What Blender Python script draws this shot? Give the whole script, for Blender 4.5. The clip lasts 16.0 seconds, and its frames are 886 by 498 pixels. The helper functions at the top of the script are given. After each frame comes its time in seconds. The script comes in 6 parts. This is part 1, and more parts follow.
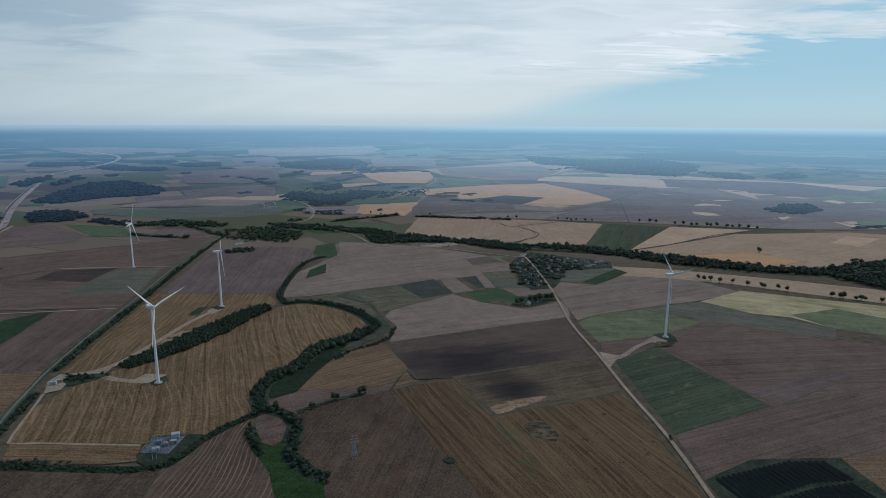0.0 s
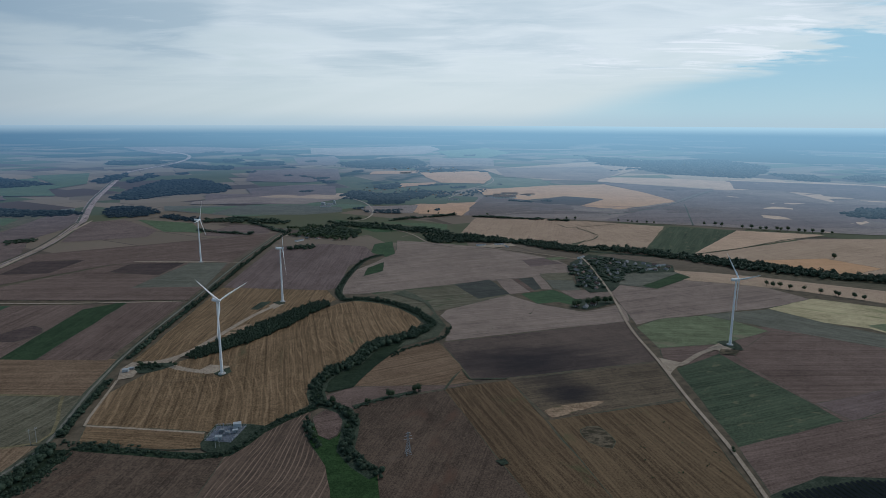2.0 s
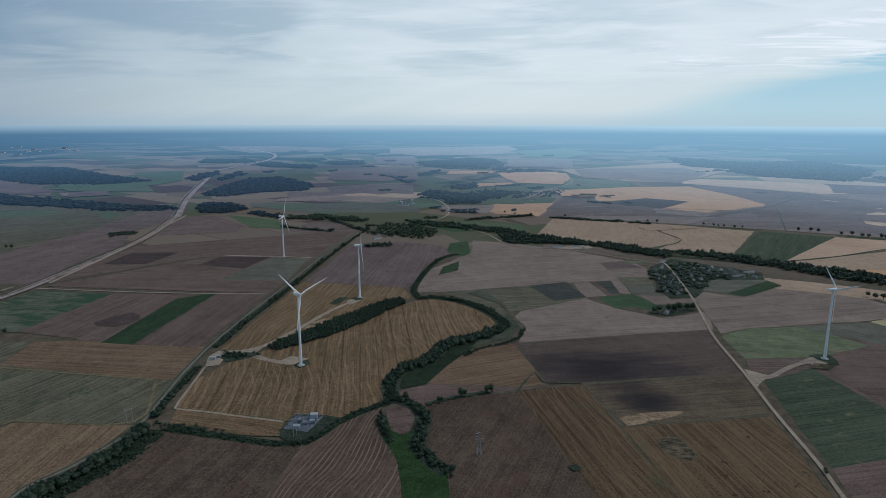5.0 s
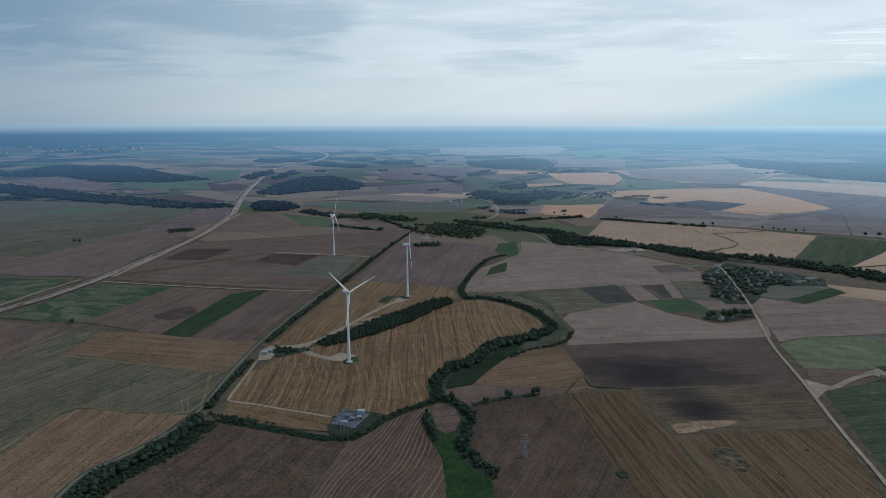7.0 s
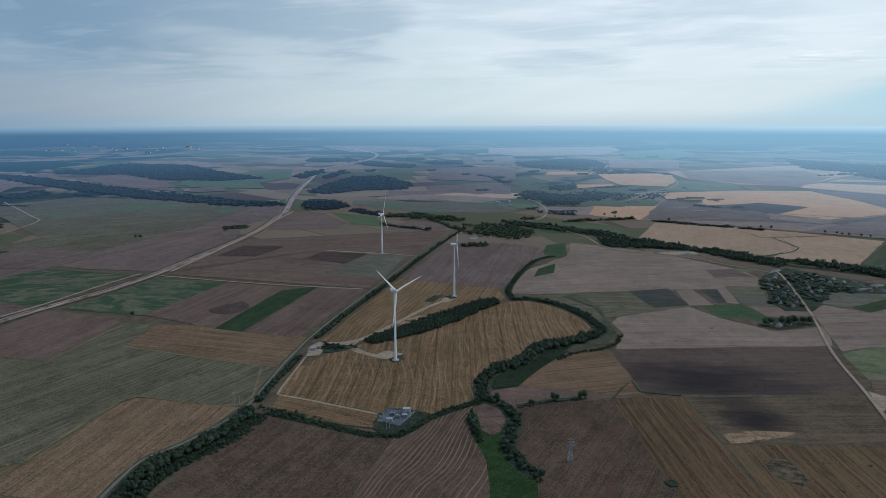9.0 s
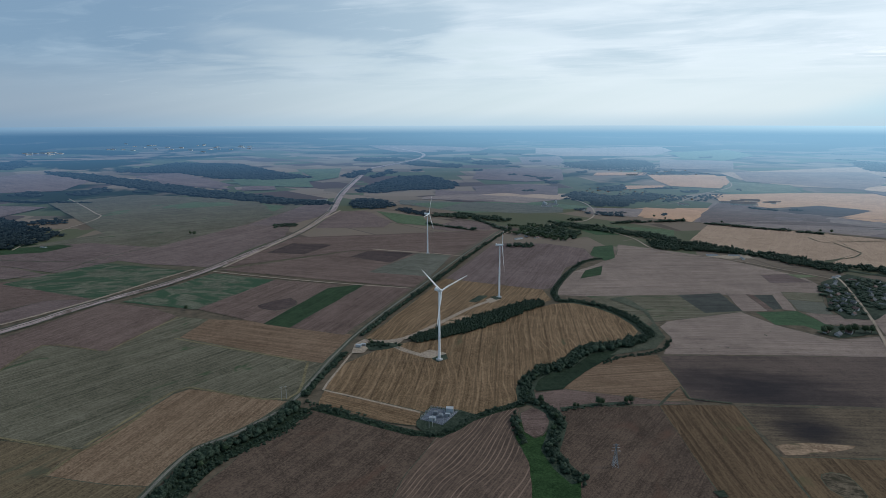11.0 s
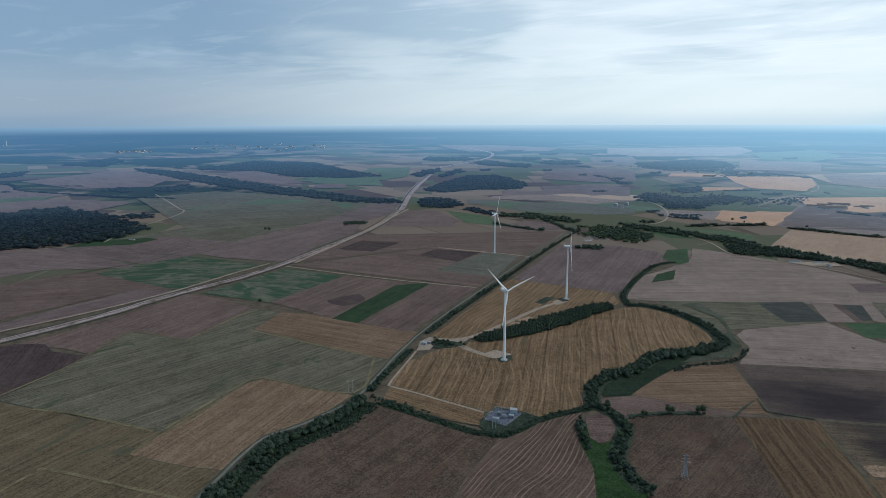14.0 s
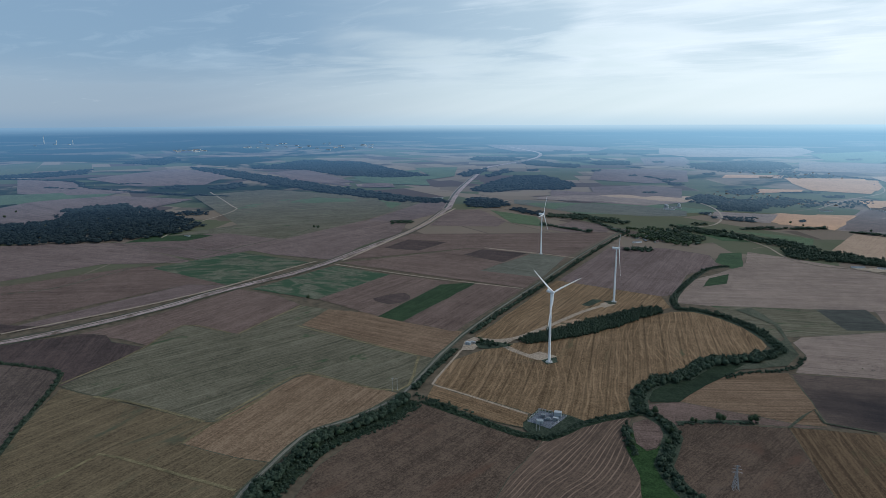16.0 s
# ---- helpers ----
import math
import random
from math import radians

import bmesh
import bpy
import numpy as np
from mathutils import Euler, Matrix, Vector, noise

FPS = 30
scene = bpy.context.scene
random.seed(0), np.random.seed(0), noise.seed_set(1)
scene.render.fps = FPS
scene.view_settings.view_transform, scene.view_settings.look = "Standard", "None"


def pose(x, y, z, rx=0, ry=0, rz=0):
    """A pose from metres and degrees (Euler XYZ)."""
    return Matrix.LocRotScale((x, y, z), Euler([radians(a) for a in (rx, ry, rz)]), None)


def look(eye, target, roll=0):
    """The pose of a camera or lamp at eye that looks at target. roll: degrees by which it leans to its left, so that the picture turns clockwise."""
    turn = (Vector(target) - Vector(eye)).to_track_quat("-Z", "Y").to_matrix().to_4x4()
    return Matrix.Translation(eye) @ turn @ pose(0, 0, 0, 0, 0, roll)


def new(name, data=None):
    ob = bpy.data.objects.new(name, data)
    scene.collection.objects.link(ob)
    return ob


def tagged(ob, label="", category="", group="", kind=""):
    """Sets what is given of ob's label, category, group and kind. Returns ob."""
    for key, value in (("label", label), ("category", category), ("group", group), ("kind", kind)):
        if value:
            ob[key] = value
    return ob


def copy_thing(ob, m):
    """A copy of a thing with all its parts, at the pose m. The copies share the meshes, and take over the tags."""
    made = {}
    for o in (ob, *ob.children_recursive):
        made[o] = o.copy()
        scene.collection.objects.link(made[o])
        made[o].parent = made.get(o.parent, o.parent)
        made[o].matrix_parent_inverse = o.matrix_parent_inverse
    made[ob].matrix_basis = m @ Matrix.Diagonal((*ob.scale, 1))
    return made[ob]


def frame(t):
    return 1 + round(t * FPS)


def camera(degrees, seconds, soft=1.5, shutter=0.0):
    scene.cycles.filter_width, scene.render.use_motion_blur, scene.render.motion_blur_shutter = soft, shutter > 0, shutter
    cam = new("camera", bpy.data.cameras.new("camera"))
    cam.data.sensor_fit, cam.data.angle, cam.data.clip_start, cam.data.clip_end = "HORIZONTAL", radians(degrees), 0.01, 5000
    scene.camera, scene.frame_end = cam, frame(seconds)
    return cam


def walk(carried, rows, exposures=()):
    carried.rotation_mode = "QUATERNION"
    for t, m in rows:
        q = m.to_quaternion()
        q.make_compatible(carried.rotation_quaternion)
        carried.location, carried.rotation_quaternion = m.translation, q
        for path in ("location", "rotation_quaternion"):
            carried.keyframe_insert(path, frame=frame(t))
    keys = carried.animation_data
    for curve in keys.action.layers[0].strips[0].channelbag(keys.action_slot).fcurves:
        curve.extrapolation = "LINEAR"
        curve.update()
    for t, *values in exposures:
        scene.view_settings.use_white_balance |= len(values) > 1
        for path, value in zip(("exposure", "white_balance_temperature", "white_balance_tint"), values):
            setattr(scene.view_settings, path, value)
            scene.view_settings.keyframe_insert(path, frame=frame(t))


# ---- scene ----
cam = camera(70.74, 16.0, 0.8)
PATH = [
    (0.0, pose(0, 0, 290, 78.443, -0.277, 0.311)),
    (0.5, pose(0, 0, 290, 78.443, -0.256, 1.633)),
    (1.0, pose(0, 0, 290, 78.435, -0.235, 2.957)),
    (1.5, pose(0, 0, 290, 78.422, -0.215, 4.279)),
    (2.0, pose(0, 0, 290, 78.421, -0.195, 5.603)),
    (2.5, pose(0, 0, 290, 78.414, -0.175, 6.928)),
    (3.0, pose(0, 0, 290, 78.421, -0.155, 8.099)),
    (3.5, pose(0, 0, 290, 78.414, -0.136, 9.219)),
    (4.0, pose(0, 0, 290, 78.403, -0.118, 10.361)),
    (6.5, pose(0, 0, 290, 78.400, -0.029, 16.015)),
    (7.0, pose(0, 0, 290, 78.400, -0.012, 17.135)),
    (7.5, pose(0, 0, 290, 78.404, 0.004, 18.255)),
    (8.0, pose(0, 0, 290, 78.408, 0.020, 19.359)),
    (8.5, pose(0, 0, 290, 78.404, 0.036, 20.455)),
    (9.0, pose(0, 0, 290, 78.407, 0.051, 21.555)),
    (11.5, pose(0, 0, 290, 78.411, 0.123, 26.836)),
    (12.0, pose(0, 0, 290, 78.410, 0.136, 27.897)),
    (12.5, pose(0, 0, 290, 78.406, 0.149, 28.918)),
    (13.0, pose(0, 0, 290, 78.396, 0.161, 29.962)),
    (13.5, pose(0, 0, 290, 78.389, 0.174, 31.028)),
    (14.0, pose(0, 0, 290, 78.381, 0.185, 32.025)),
    (14.5, pose(0, 0, 290, 78.378, 0.197, 33.091)),
    (15.0, pose(0, 0, 290, 78.377, 0.208, 34.169)),
    (15.5, pose(0, 0, 290, 78.375, 0.219, 35.222)),
    (16.0, pose(0, 0, 290, 78.378, 0.229, 36.303)),
]
walk(cam, PATH, [(0.0, -0.11, 5900.0, 10.0), (8.0, 0.02, 5900.0, 10.0), (16.0, 0.26, 5900.0, 10.0)])

# ---- world, sun, exposure ----
EYE_Z = 290.0          # height of the camera over the plain
SUN_AZ, SUN_EL = radians(60), radians(46)   # high on the right of the first view
scene.view_settings.exposure = 0.0
sun_way = Vector((math.sin(SUN_AZ) * math.cos(SUN_EL), math.cos(SUN_AZ) * math.cos(SUN_EL), math.sin(SUN_EL)))
sun = new("sun", bpy.data.lights.new("sun", "SUN"))
sun.data.energy, sun.data.angle, sun.data.color = 1.3, radians(12), (1.0, 0.93, 0.84)
sun.matrix_world = look(sun_way * 3000, (0, 0, 0))


class Graph:
    """Short names for building node trees."""

    def __init__(self, tree):
        self.tree = tree
        tree.nodes.clear()

    def add(self, kind):
        return self.tree.nodes.new(kind)

    def put(self, value, socket):
        if hasattr(value, "is_output"):
            self.tree.links.new(value, socket)
        else:
            socket.default_value = value

    def math(self, op, a, b=0.0, clamp=False):
        n = self.tree.nodes.new("ShaderNodeMath")
        n.operation, n.use_clamp = op, clamp
        self.put(a, n.inputs[0]), self.put(b, n.inputs[1])
        return n.outputs[0]

    def mix(self, f, a, b, blend="MIX"):
        n = self.tree.nodes.new("ShaderNodeMix")
        n.data_type, n.blend_type = "RGBA", blend
        self.put(f, n.inputs[0])
        for v, s in ((a, n.inputs[6]), (b, n.inputs[7])):
            self.put(v if hasattr(v, "is_output") else (*v, 1.0), s)
        return n.outputs[2]

    def ramp(self, v, lo, hi):
        n = self.tree.nodes.new("ShaderNodeMapRange")
        n.interpolation_type = "SMOOTHSTEP"
        self.put(v, n.inputs[0]), self.put(lo, n.inputs[1]), self.put(hi, n.inputs[2])
        return n.outputs[0]

    def xyz(self, v):
        n = self.tree.nodes.new("ShaderNodeSeparateXYZ")
        self.put(v, n.inputs[0])
        return n.outputs

    def vec(self, x, y, z=0.0):
        n = self.tree.nodes.new("ShaderNodeCombineXYZ")
        for v, s in zip((x, y, z), n.inputs):
            self.put(v, s)
        return n.outputs[0]

    def scale(self, v, s):
        n = self.tree.nodes.new("ShaderNodeVectorMath")
        n.operation = "MULTIPLY"
        self.put(v, n.inputs[0])
        n.inputs[1].default_value = s
        return n.outputs[0]

    def noise(self, v, scale, detail=4.0, rough=0.55, distort=0.0):
        n = self.tree.nodes.new("ShaderNodeTexNoise")
        self.put(v, n.inputs["Vector"])
        n.inputs["Scale"].default_value, n.inputs["Detail"].default_value = scale, detail
        n.inputs["Roughness"].default_value, n.inputs["Distortion"].default_value = rough, distort
        return n.outputs["Fac"]


def make_world():
    world = bpy.data.worlds.new("sky")
    scene.world = world
    world.use_nodes = True
    g = Graph(world.node_tree)
    way = g.add("ShaderNodeTexCoord").outputs["Generated"]
    x, y, z = g.xyz(way)
    up = g.math("MAXIMUM", z, 0.0)
    deep = g.math("ADD", up, 0.06)
    flat = g.vec(g.math("DIVIDE", x, deep), g.math("DIVIDE", y, deep), 0.0)
    def towards(az, el, wide, core=0.0):
        """1 at a spot of the sky, falling to 0 wide degrees from it."""
        a, e = radians(az), radians(el)
        n = g.add("ShaderNodeVectorMath")
        n.operation = "DOT_PRODUCT"
        g.put(way, n.inputs[0])
        n.inputs[1].default_value = (math.sin(a) * math.cos(e), math.cos(a) * math.cos(e), math.sin(e))
        return g.ramp(n.outputs["Value"], math.cos(radians(wide)), math.cos(radians(core)))

    # brighter towards the hidden sun, bluer and duller away from it
    side = g.math("ADD", g.math("MULTIPLY", x, math.sin(radians(6))), g.math("MULTIPLY", y, math.cos(radians(6))))
    haze = g.mix(g.ramp(side, 0.38, 1.0), (0.28, 0.355, 0.425), (0.69, 0.77, 0.755))
    big = g.noise(flat, 0.30, 3.0, 0.5, 0.6)
    fine = g.noise(g.scale(flat, (0.8, 1.0, 1.0)), 0.80, 8.0, 0.55, 0.45)
    wisp = g.noise(g.scale(flat, (0.55, 1.25, 1.0)), 1.9, 9.0, 0.62, 0.8)
    # the clear window beside the cloud bank
    ragged = g.math("MULTIPLY", g.math("SUBTRACT", fine, 0.5), g.math("MULTIPLY", g.ramp(up, 0.04, 0.10), 0.9))
    ragged = g.math("ADD", ragged, g.math("MULTIPLY", g.math("SUBTRACT", wisp, 0.5), g.math("MULTIPLY", g.ramp(up, 0.05, 0.09), 0.55)))
    past = g.math("ADD", g.math("SUBTRACT", x, g.math("MULTIPLY", up, 3.6)), ragged)
    window = g.math("MULTIPLY", g.ramp(past, -0.03, 0.13), g.ramp(up, 0.20, 0.14))
    haze = g.mix(g.math("MULTIPLY", window, 0.85), haze, g.mix(g.ramp(up, 0.0, 0.09), (0.46, 0.68, 0.75), (0.31, 0.58, 0.71)))
    # shafts of light slanting down from the bank
    slant = g.math("SUBTRACT", x, g.math("MULTIPLY", up, 3.6))
    shaft = g.math("MULTIPLY", g.math("SUBTRACT", g.noise(g.vec(g.math("MULTIPLY", slant, 7.0), 3.0), 1.0, 2.0, 0.5), 0.42), g.math("MULTIPLY", g.ramp(slant, -1.1, -0.25), g.ramp(slant, 0.02, -0.12)))
    haze = g.mix(g.math("MULTIPLY", shaft, 0.9, True), haze, (0.92, 0.95, 0.93))
    haze = g.mix(g.math("MULTIPLY", towards(-3, 7, 20, 1), 0.22), haze, (0.93, 0.95, 0.92))
    body = g.math("ADD", g.math("MULTIPLY", big, 0.65), g.math("MULTIPLY", fine, 0.45))
    cover = g.math("MULTIPLY", g.ramp(body, 0.40, 0.57), g.math("SUBTRACT", 1.0, g.math("MULTIPLY", window, 0.9)))
    high = g.ramp(up, 0.030, 0.105)
    bank = g.math("MULTIPLY", g.math("MULTIPLY", g.ramp(side, 0.92, 0.66), g.ramp(up, 0.07, 0.14)), 0.08)
    bank = g.math("ADD", bank, g.math("MULTIPLY", towards(-45, 10, 11, 2), 0.17))
    bank = g.math("ADD", bank, g.math("MULTIPLY", towards(-31, 8.5, 8, 1), 0.10))
    bank = g.math("ADD", bank, g.math("MULTIPLY", towards(-68, 10, 14, 2), 0.09))
    bank = g.math("SUBTRACT", bank, g.math("MULTIPLY", towards(-33, 12, 6, 1), 0.08))
    mass = g.math("ADD", g.math("MULTIPLY", big, 0.42), g.math("ADD", g.math("MULTIPLY", fine, 0.45), g.math("MULTIPLY", wisp, 0.24)))
    thick = g.ramp(g.math("ADD", mass, bank), 0.47, 0.69)
    lit = g.mix(g.ramp(side, 0.42, 1.0), (0.36, 0.46, 0.535), (0.86, 0.90, 0.885))
    dull_side = g.mix(g.ramp(side, 0.50, 1.02), (0.21, 0.31, 0.405), (0.54, 0.64, 0.67))
    shade = g.mix(thick, lit, dull_side)
    # torn bright fringe of the bank
    fringe = g.math("MULTIPLY", g.ramp(past, -0.34, -0.04), g.ramp(past, 0.12, 0.02))
    torn = g.math("MULTIPLY", g.math("MULTIPLY", fringe, g.ramp(wisp, 0.47, 0.60)), g.ramp(up, 0.055, 0.085))
    shade = g.mix(g.math("MULTIPLY", g.ramp(wisp, 0.50, 0.66), 0.30), shade, lit)
    cloud = g.mix(g.math("MULTIPLY", cover, g.math("MULTIPLY", high, 0.95)), haze, shade)
    cloud = g.mix(g.math("MULTIPLY", torn, 0.85), cloud, (0.97, 0.98, 0.97))
    # small pale puffs low over the haze
    puff = g.math("MULTIPLY", g.math("MULTIPLY", g.ramp(wisp, 0.60, 0.70), g.ramp(up, 0.02, 0.035)), g.ramp(up, 0.075, 0.05))
    cloud = g.mix(g.math("MULTIPLY", puff, 0.10), cloud, (0.85, 0.88, 0.88))
    # the air thickens and turns blue just over the horizon
    low = g.mix(g.ramp(side, 0.30, 0.95), (0.20, 0.31, 0.42), (0.50, 0.64, 0.70))
    cloud = g.mix(g.math("MULTIPLY", g.ramp(z, 0.020, -0.010), 0.75), cloud, low)
    sky = g.add("ShaderNodeTexSky")
    sky.sky_type = "NISHITA"
    sky.sun_disc, sky.sun_elevation, sky.sun_rotation = False, SUN_EL, SUN_AZ
    clear = g.add("ShaderNodeBackground")
    g.put(sky.outputs[0], clear.inputs[0])
    clear.inputs[1].default_value = 0.08
    dull = g.add("ShaderNodeBackground")
    g.put(cloud, dull.inputs[0])
    dull.inputs[1].default_value = 1.0
    both = g.add("ShaderNodeMixShader")
    both.inputs[0].default_value = 0.88
    out = g.add("ShaderNodeOutputWorld")
    for a, b in ((clear.outputs[0], both.inputs[1]), (dull.outputs[0], both.inputs[2]), (both.outputs[0], out.inputs[0])):
        g.tree.links.new(a, b)


make_world()


# ---- materials ----
def finish(g, colour, rough=0.9, metal=0.0, bump=None, depth=0.3, glow=None, spec=0.2):
    p = g.add("ShaderNodeBsdfPrincipled")
    g.put(colour if hasattr(colour, "is_output") else (*colour, 1.0), p.inputs["Base Color"])
    g.put(rough, p.inputs["Roughness"])
    p.inputs["Metallic"].default_value = metal
    p.inputs["Specular IOR Level"].default_value = spec
    if bump is not None:
        b = g.add("ShaderNodeBump")
        b.inputs["Distance"].default_value, b.inputs["Strength"].default_value = depth, 0.6
        g.put(bump, b.inputs["Height"])
        g.tree.links.new(b.outputs[0], p.inputs["Normal"])
    if glow is not None:
        colour_, power = glow
        g.put(colour_, p.inputs["Emission Color"])
        g.put(power, p.inputs["Emission Strength"])
    out = g.add("ShaderNodeOutputMaterial")
    g.tree.links.new(p.outputs[0], out.inputs[0])


def graph(name):
    m = bpy.data.materials.new(name)
    m.use_nodes = True
    return m, Graph(m.node_tree)


def haze_glow(g):
    """Haze painted as emission: bluish, paler towards the sun's side, stronger further out."""
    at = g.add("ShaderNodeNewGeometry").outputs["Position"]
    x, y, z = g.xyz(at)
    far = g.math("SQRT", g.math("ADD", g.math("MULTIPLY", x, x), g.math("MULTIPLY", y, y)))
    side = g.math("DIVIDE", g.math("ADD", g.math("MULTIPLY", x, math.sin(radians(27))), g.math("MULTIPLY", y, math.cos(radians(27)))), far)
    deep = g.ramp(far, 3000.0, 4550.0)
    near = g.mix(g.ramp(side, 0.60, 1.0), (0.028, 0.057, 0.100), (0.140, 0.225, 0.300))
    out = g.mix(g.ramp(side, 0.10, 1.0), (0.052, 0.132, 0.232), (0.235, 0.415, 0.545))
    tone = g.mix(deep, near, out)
    # rim of the painted haze, toned like the sky at the horizon
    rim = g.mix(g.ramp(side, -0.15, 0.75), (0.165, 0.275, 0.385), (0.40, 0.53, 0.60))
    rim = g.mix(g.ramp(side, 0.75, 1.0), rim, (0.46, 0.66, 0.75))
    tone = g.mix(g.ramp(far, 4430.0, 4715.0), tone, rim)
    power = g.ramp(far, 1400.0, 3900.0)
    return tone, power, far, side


def soil(name, low, high, rows=6.0, row_amount=0.5, mottle=0.5, tram=0.0, spots=None, far=False, swath=0.0, pitch=4.2, blotches=()):
    """Field surface: broad tonal drift, worked rows along local x, mottling, tramlines, fine grain."""
    m, g = graph(name)
    at = g.add("ShaderNodeTexCoord").outputs["Object"]
    chance = g.add("ShaderNodeObjectInfo").outputs["Random"]
    shift = g.add("ShaderNodeVectorMath")
    shift.operation = "ADD"
    g.put(at, shift.inputs[0])
    g.put(g.vec(g.math("MULTIPLY", chance, 4100.0), g.math("MULTIPLY", chance, 2700.0), 0.0), shift.inputs[1])
    v = shift.outputs[0]
    broad = g.noise(v, 0.008, 4.0, 0.6, 0.6)
    mid = g.noise(v, 0.045, 5.0, 0.62, 0.3)
    wob = g.scale(v, (0.0045, 1.0 / rows, 0.0))
    streak = g.noise(wob, 1.0, 3.0, 0.65, 0.15)
    wide = g.noise(g.scale(v, (0.0016, 0.28 / rows, 0.0)), 1.0, 3.0, 0.6, 0.2)
    grain = g.noise(v, 0.55, 4.0, 0.75)
    speck = g.noise(v, 0.16, 5.0, 0.72)
    thin = g.noise(g.scale(v, (0.005, 2.6 / rows, 0.0)), 1.0, 2.0, 0.7, 0.1)
    f = g.math("ADD", g.math("MULTIPLY", g.math("SUBTRACT", broad, 0.5), 1.5 * mottle), 0.5)
    f = g.math("ADD", f, g.math("MULTIPLY", g.math("SUBTRACT", mid, 0.5), 1.7 * mottle))
    f = g.math("ADD", f, g.math("MULTIPLY", g.math("SUBTRACT", streak, 0.5), 1.9 * row_amount))
    f = g.math("ADD", f, g.math("MULTIPLY", g.math("SUBTRACT", wide, 0.5), 1.5 * row_amount))
    f = g.math("ADD", f, g.math("MULTIPLY", g.math("SUBTRACT", thin, 0.5), 3.0 * row_amount))
    f = g.math("ADD", f, g.math("MULTIPLY", g.math("SUBTRACT", speck, 0.5), 1.7 * mottle))
    f = g.math("ADD", f, g.math("MULTIPLY", g.math("SUBTRACT", grain, 0.5), 2.7), True)
    c = g.mix(f, low, high)
    if tram:
        y = g.xyz(v)[1]
        line = g.math("PINGPONG", y, 11.0)
        c = g.mix(g.math("MULTIPLY", g.ramp(line, 1.6, 0.4), tram), c, tuple(0.55 * a for a in low))
    if swath:
        # rows of straw that wander with the contours
        bent = g.math("ADD", g.xyz(v)[1], g.math("MULTIPLY", g.noise(v, 0.0045, 2.0, 0.5), 70.0))
        row = g.ramp(g.math("PINGPONG", bent, pitch), 0.60 * pitch, 0.93 * pitch)
        patch = g.ramp(g.noise(g.scale(v, (0.012, 0.10, 0.0)), 1.0, 3.0, 0.6), 0.35, 0.62)
        c = g.mix(g.math("MULTIPLY", g.math("MULTIPLY", row, patch), swath), c, tuple(1.75 * a for a in high))
    # soft ellipses with noisy edges, mixed towards a given colour
    for x0, y0, long, short, angle, colour, amount in blotches:
        px, py, _ = g.xyz(g.add("ShaderNodeNewGeometry").outputs["Position"])
        ca, sa = math.cos(radians(angle)), math.sin(radians(angle))
        dx, dy = g.math("SUBTRACT", px, x0), g.math("SUBTRACT", py, y0)
        u = g.math("DIVIDE", g.math("ADD", g.math("MULTIPLY", dx, ca), g.math("MULTIPLY", dy, sa)), long)
        w = g.math("DIVIDE", g.math("SUBTRACT", g.math("MULTIPLY", dy, ca), g.math("MULTIPLY", dx, sa)), short)
        r = g.math("SQRT", g.math("ADD", g.math("MULTIPLY", u, u), g.math("MULTIPLY", w, w)))
        r = g.math("ADD", r, g.math("MULTIPLY", g.math("SUBTRACT", g.noise(g.scale(v, (0.6, 1.6, 1.0)), 0.014, 5.0, 0.62, 0.5), 0.5), 2.2))
        c = g.mix(g.math("MULTIPLY", g.ramp(r, 1.45, 0.05), amount), c, colour)
    if spots:
        colour, lo, hi, size = spots
        c = g.mix(g.ramp(g.noise(g.scale(v, (0.6, 1.4, 1.0)), 1.0 / size, 5.0, 0.6, 0.8), lo, hi), c, colour)
    hue = g.add("ShaderNodeHueSaturation")
    g.put(g.math("ADD", 0.94, g.math("MULTIPLY", chance, 0.12)), hue.inputs["Value"])
    g.put(g.math("ADD", 0.498, g.math("MULTIPLY", chance, 0.004)), hue.inputs["Hue"])
    g.put(c, hue.inputs["Color"])
    glow = None
    # far copies of a soil carry the haze as emission
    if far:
        tone, power, _, _ = haze_glow(g)
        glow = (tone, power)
    finish(g, hue.outputs[0], 0.95, bump=g.math("ADD", streak, grain), depth=0.25, glow=glow, spec=0.1)
    return m


SOILS = {}


def kind_of_soil(name, *args, **more):
    SOILS[name] = (args, more)
    return name


STUBBLE = kind_of_soil("stubble", (0.081, 0.050, 0.028), (0.226, 0.151, 0.097), 7.0, 0.45, 0.45)
STUBBLEROW = kind_of_soil("stubble rows", (0.076, 0.047, 0.023), (0.226, 0.147, 0.083), 5.0, 0.45, 0.5, tram=0.45, spots=((0.079, 0.074, 0.039), 0.62, 0.74, 70.0), swath=0.26)
OLIVE = kind_of_soil("olive stubble", (0.051, 0.032, 0.018), (0.147, 0.097, 0.054), 8.0, 0.6, 0.4, spots=((0.080, 0.076, 0.036), 0.62, 0.75, 60.0), swath=0.22)
PLOUGH = kind_of_soil("ploughed soil", (0.065, 0.043, 0.034), (0.178, 0.122, 0.100), 6.0, 0.42, 0.5)
PURPLE = kind_of_soil("purple-brown soil", (0.073, 0.050, 0.045), (0.190, 0.138, 0.123), 10.0, 0.35, 0.5)
DARKSOIL = kind_of_soil("dark wet soil", (0.024, 0.018, 0.017), (0.097, 0.066, 0.058), 7.0, 0.3, 0.55)
STREAK = kind_of_soil("soil with straw streaks", (0.061, 0.042, 0.031), (0.124, 0.083, 0.060), 4.0, 0.60, 0.7, swath=0.85, pitch=2.3)
PALE = kind_of_soil("pale fallow", (0.184, 0.134, 0.091), (0.444, 0.328, 0.229), 9.0, 0.16, 0.4)
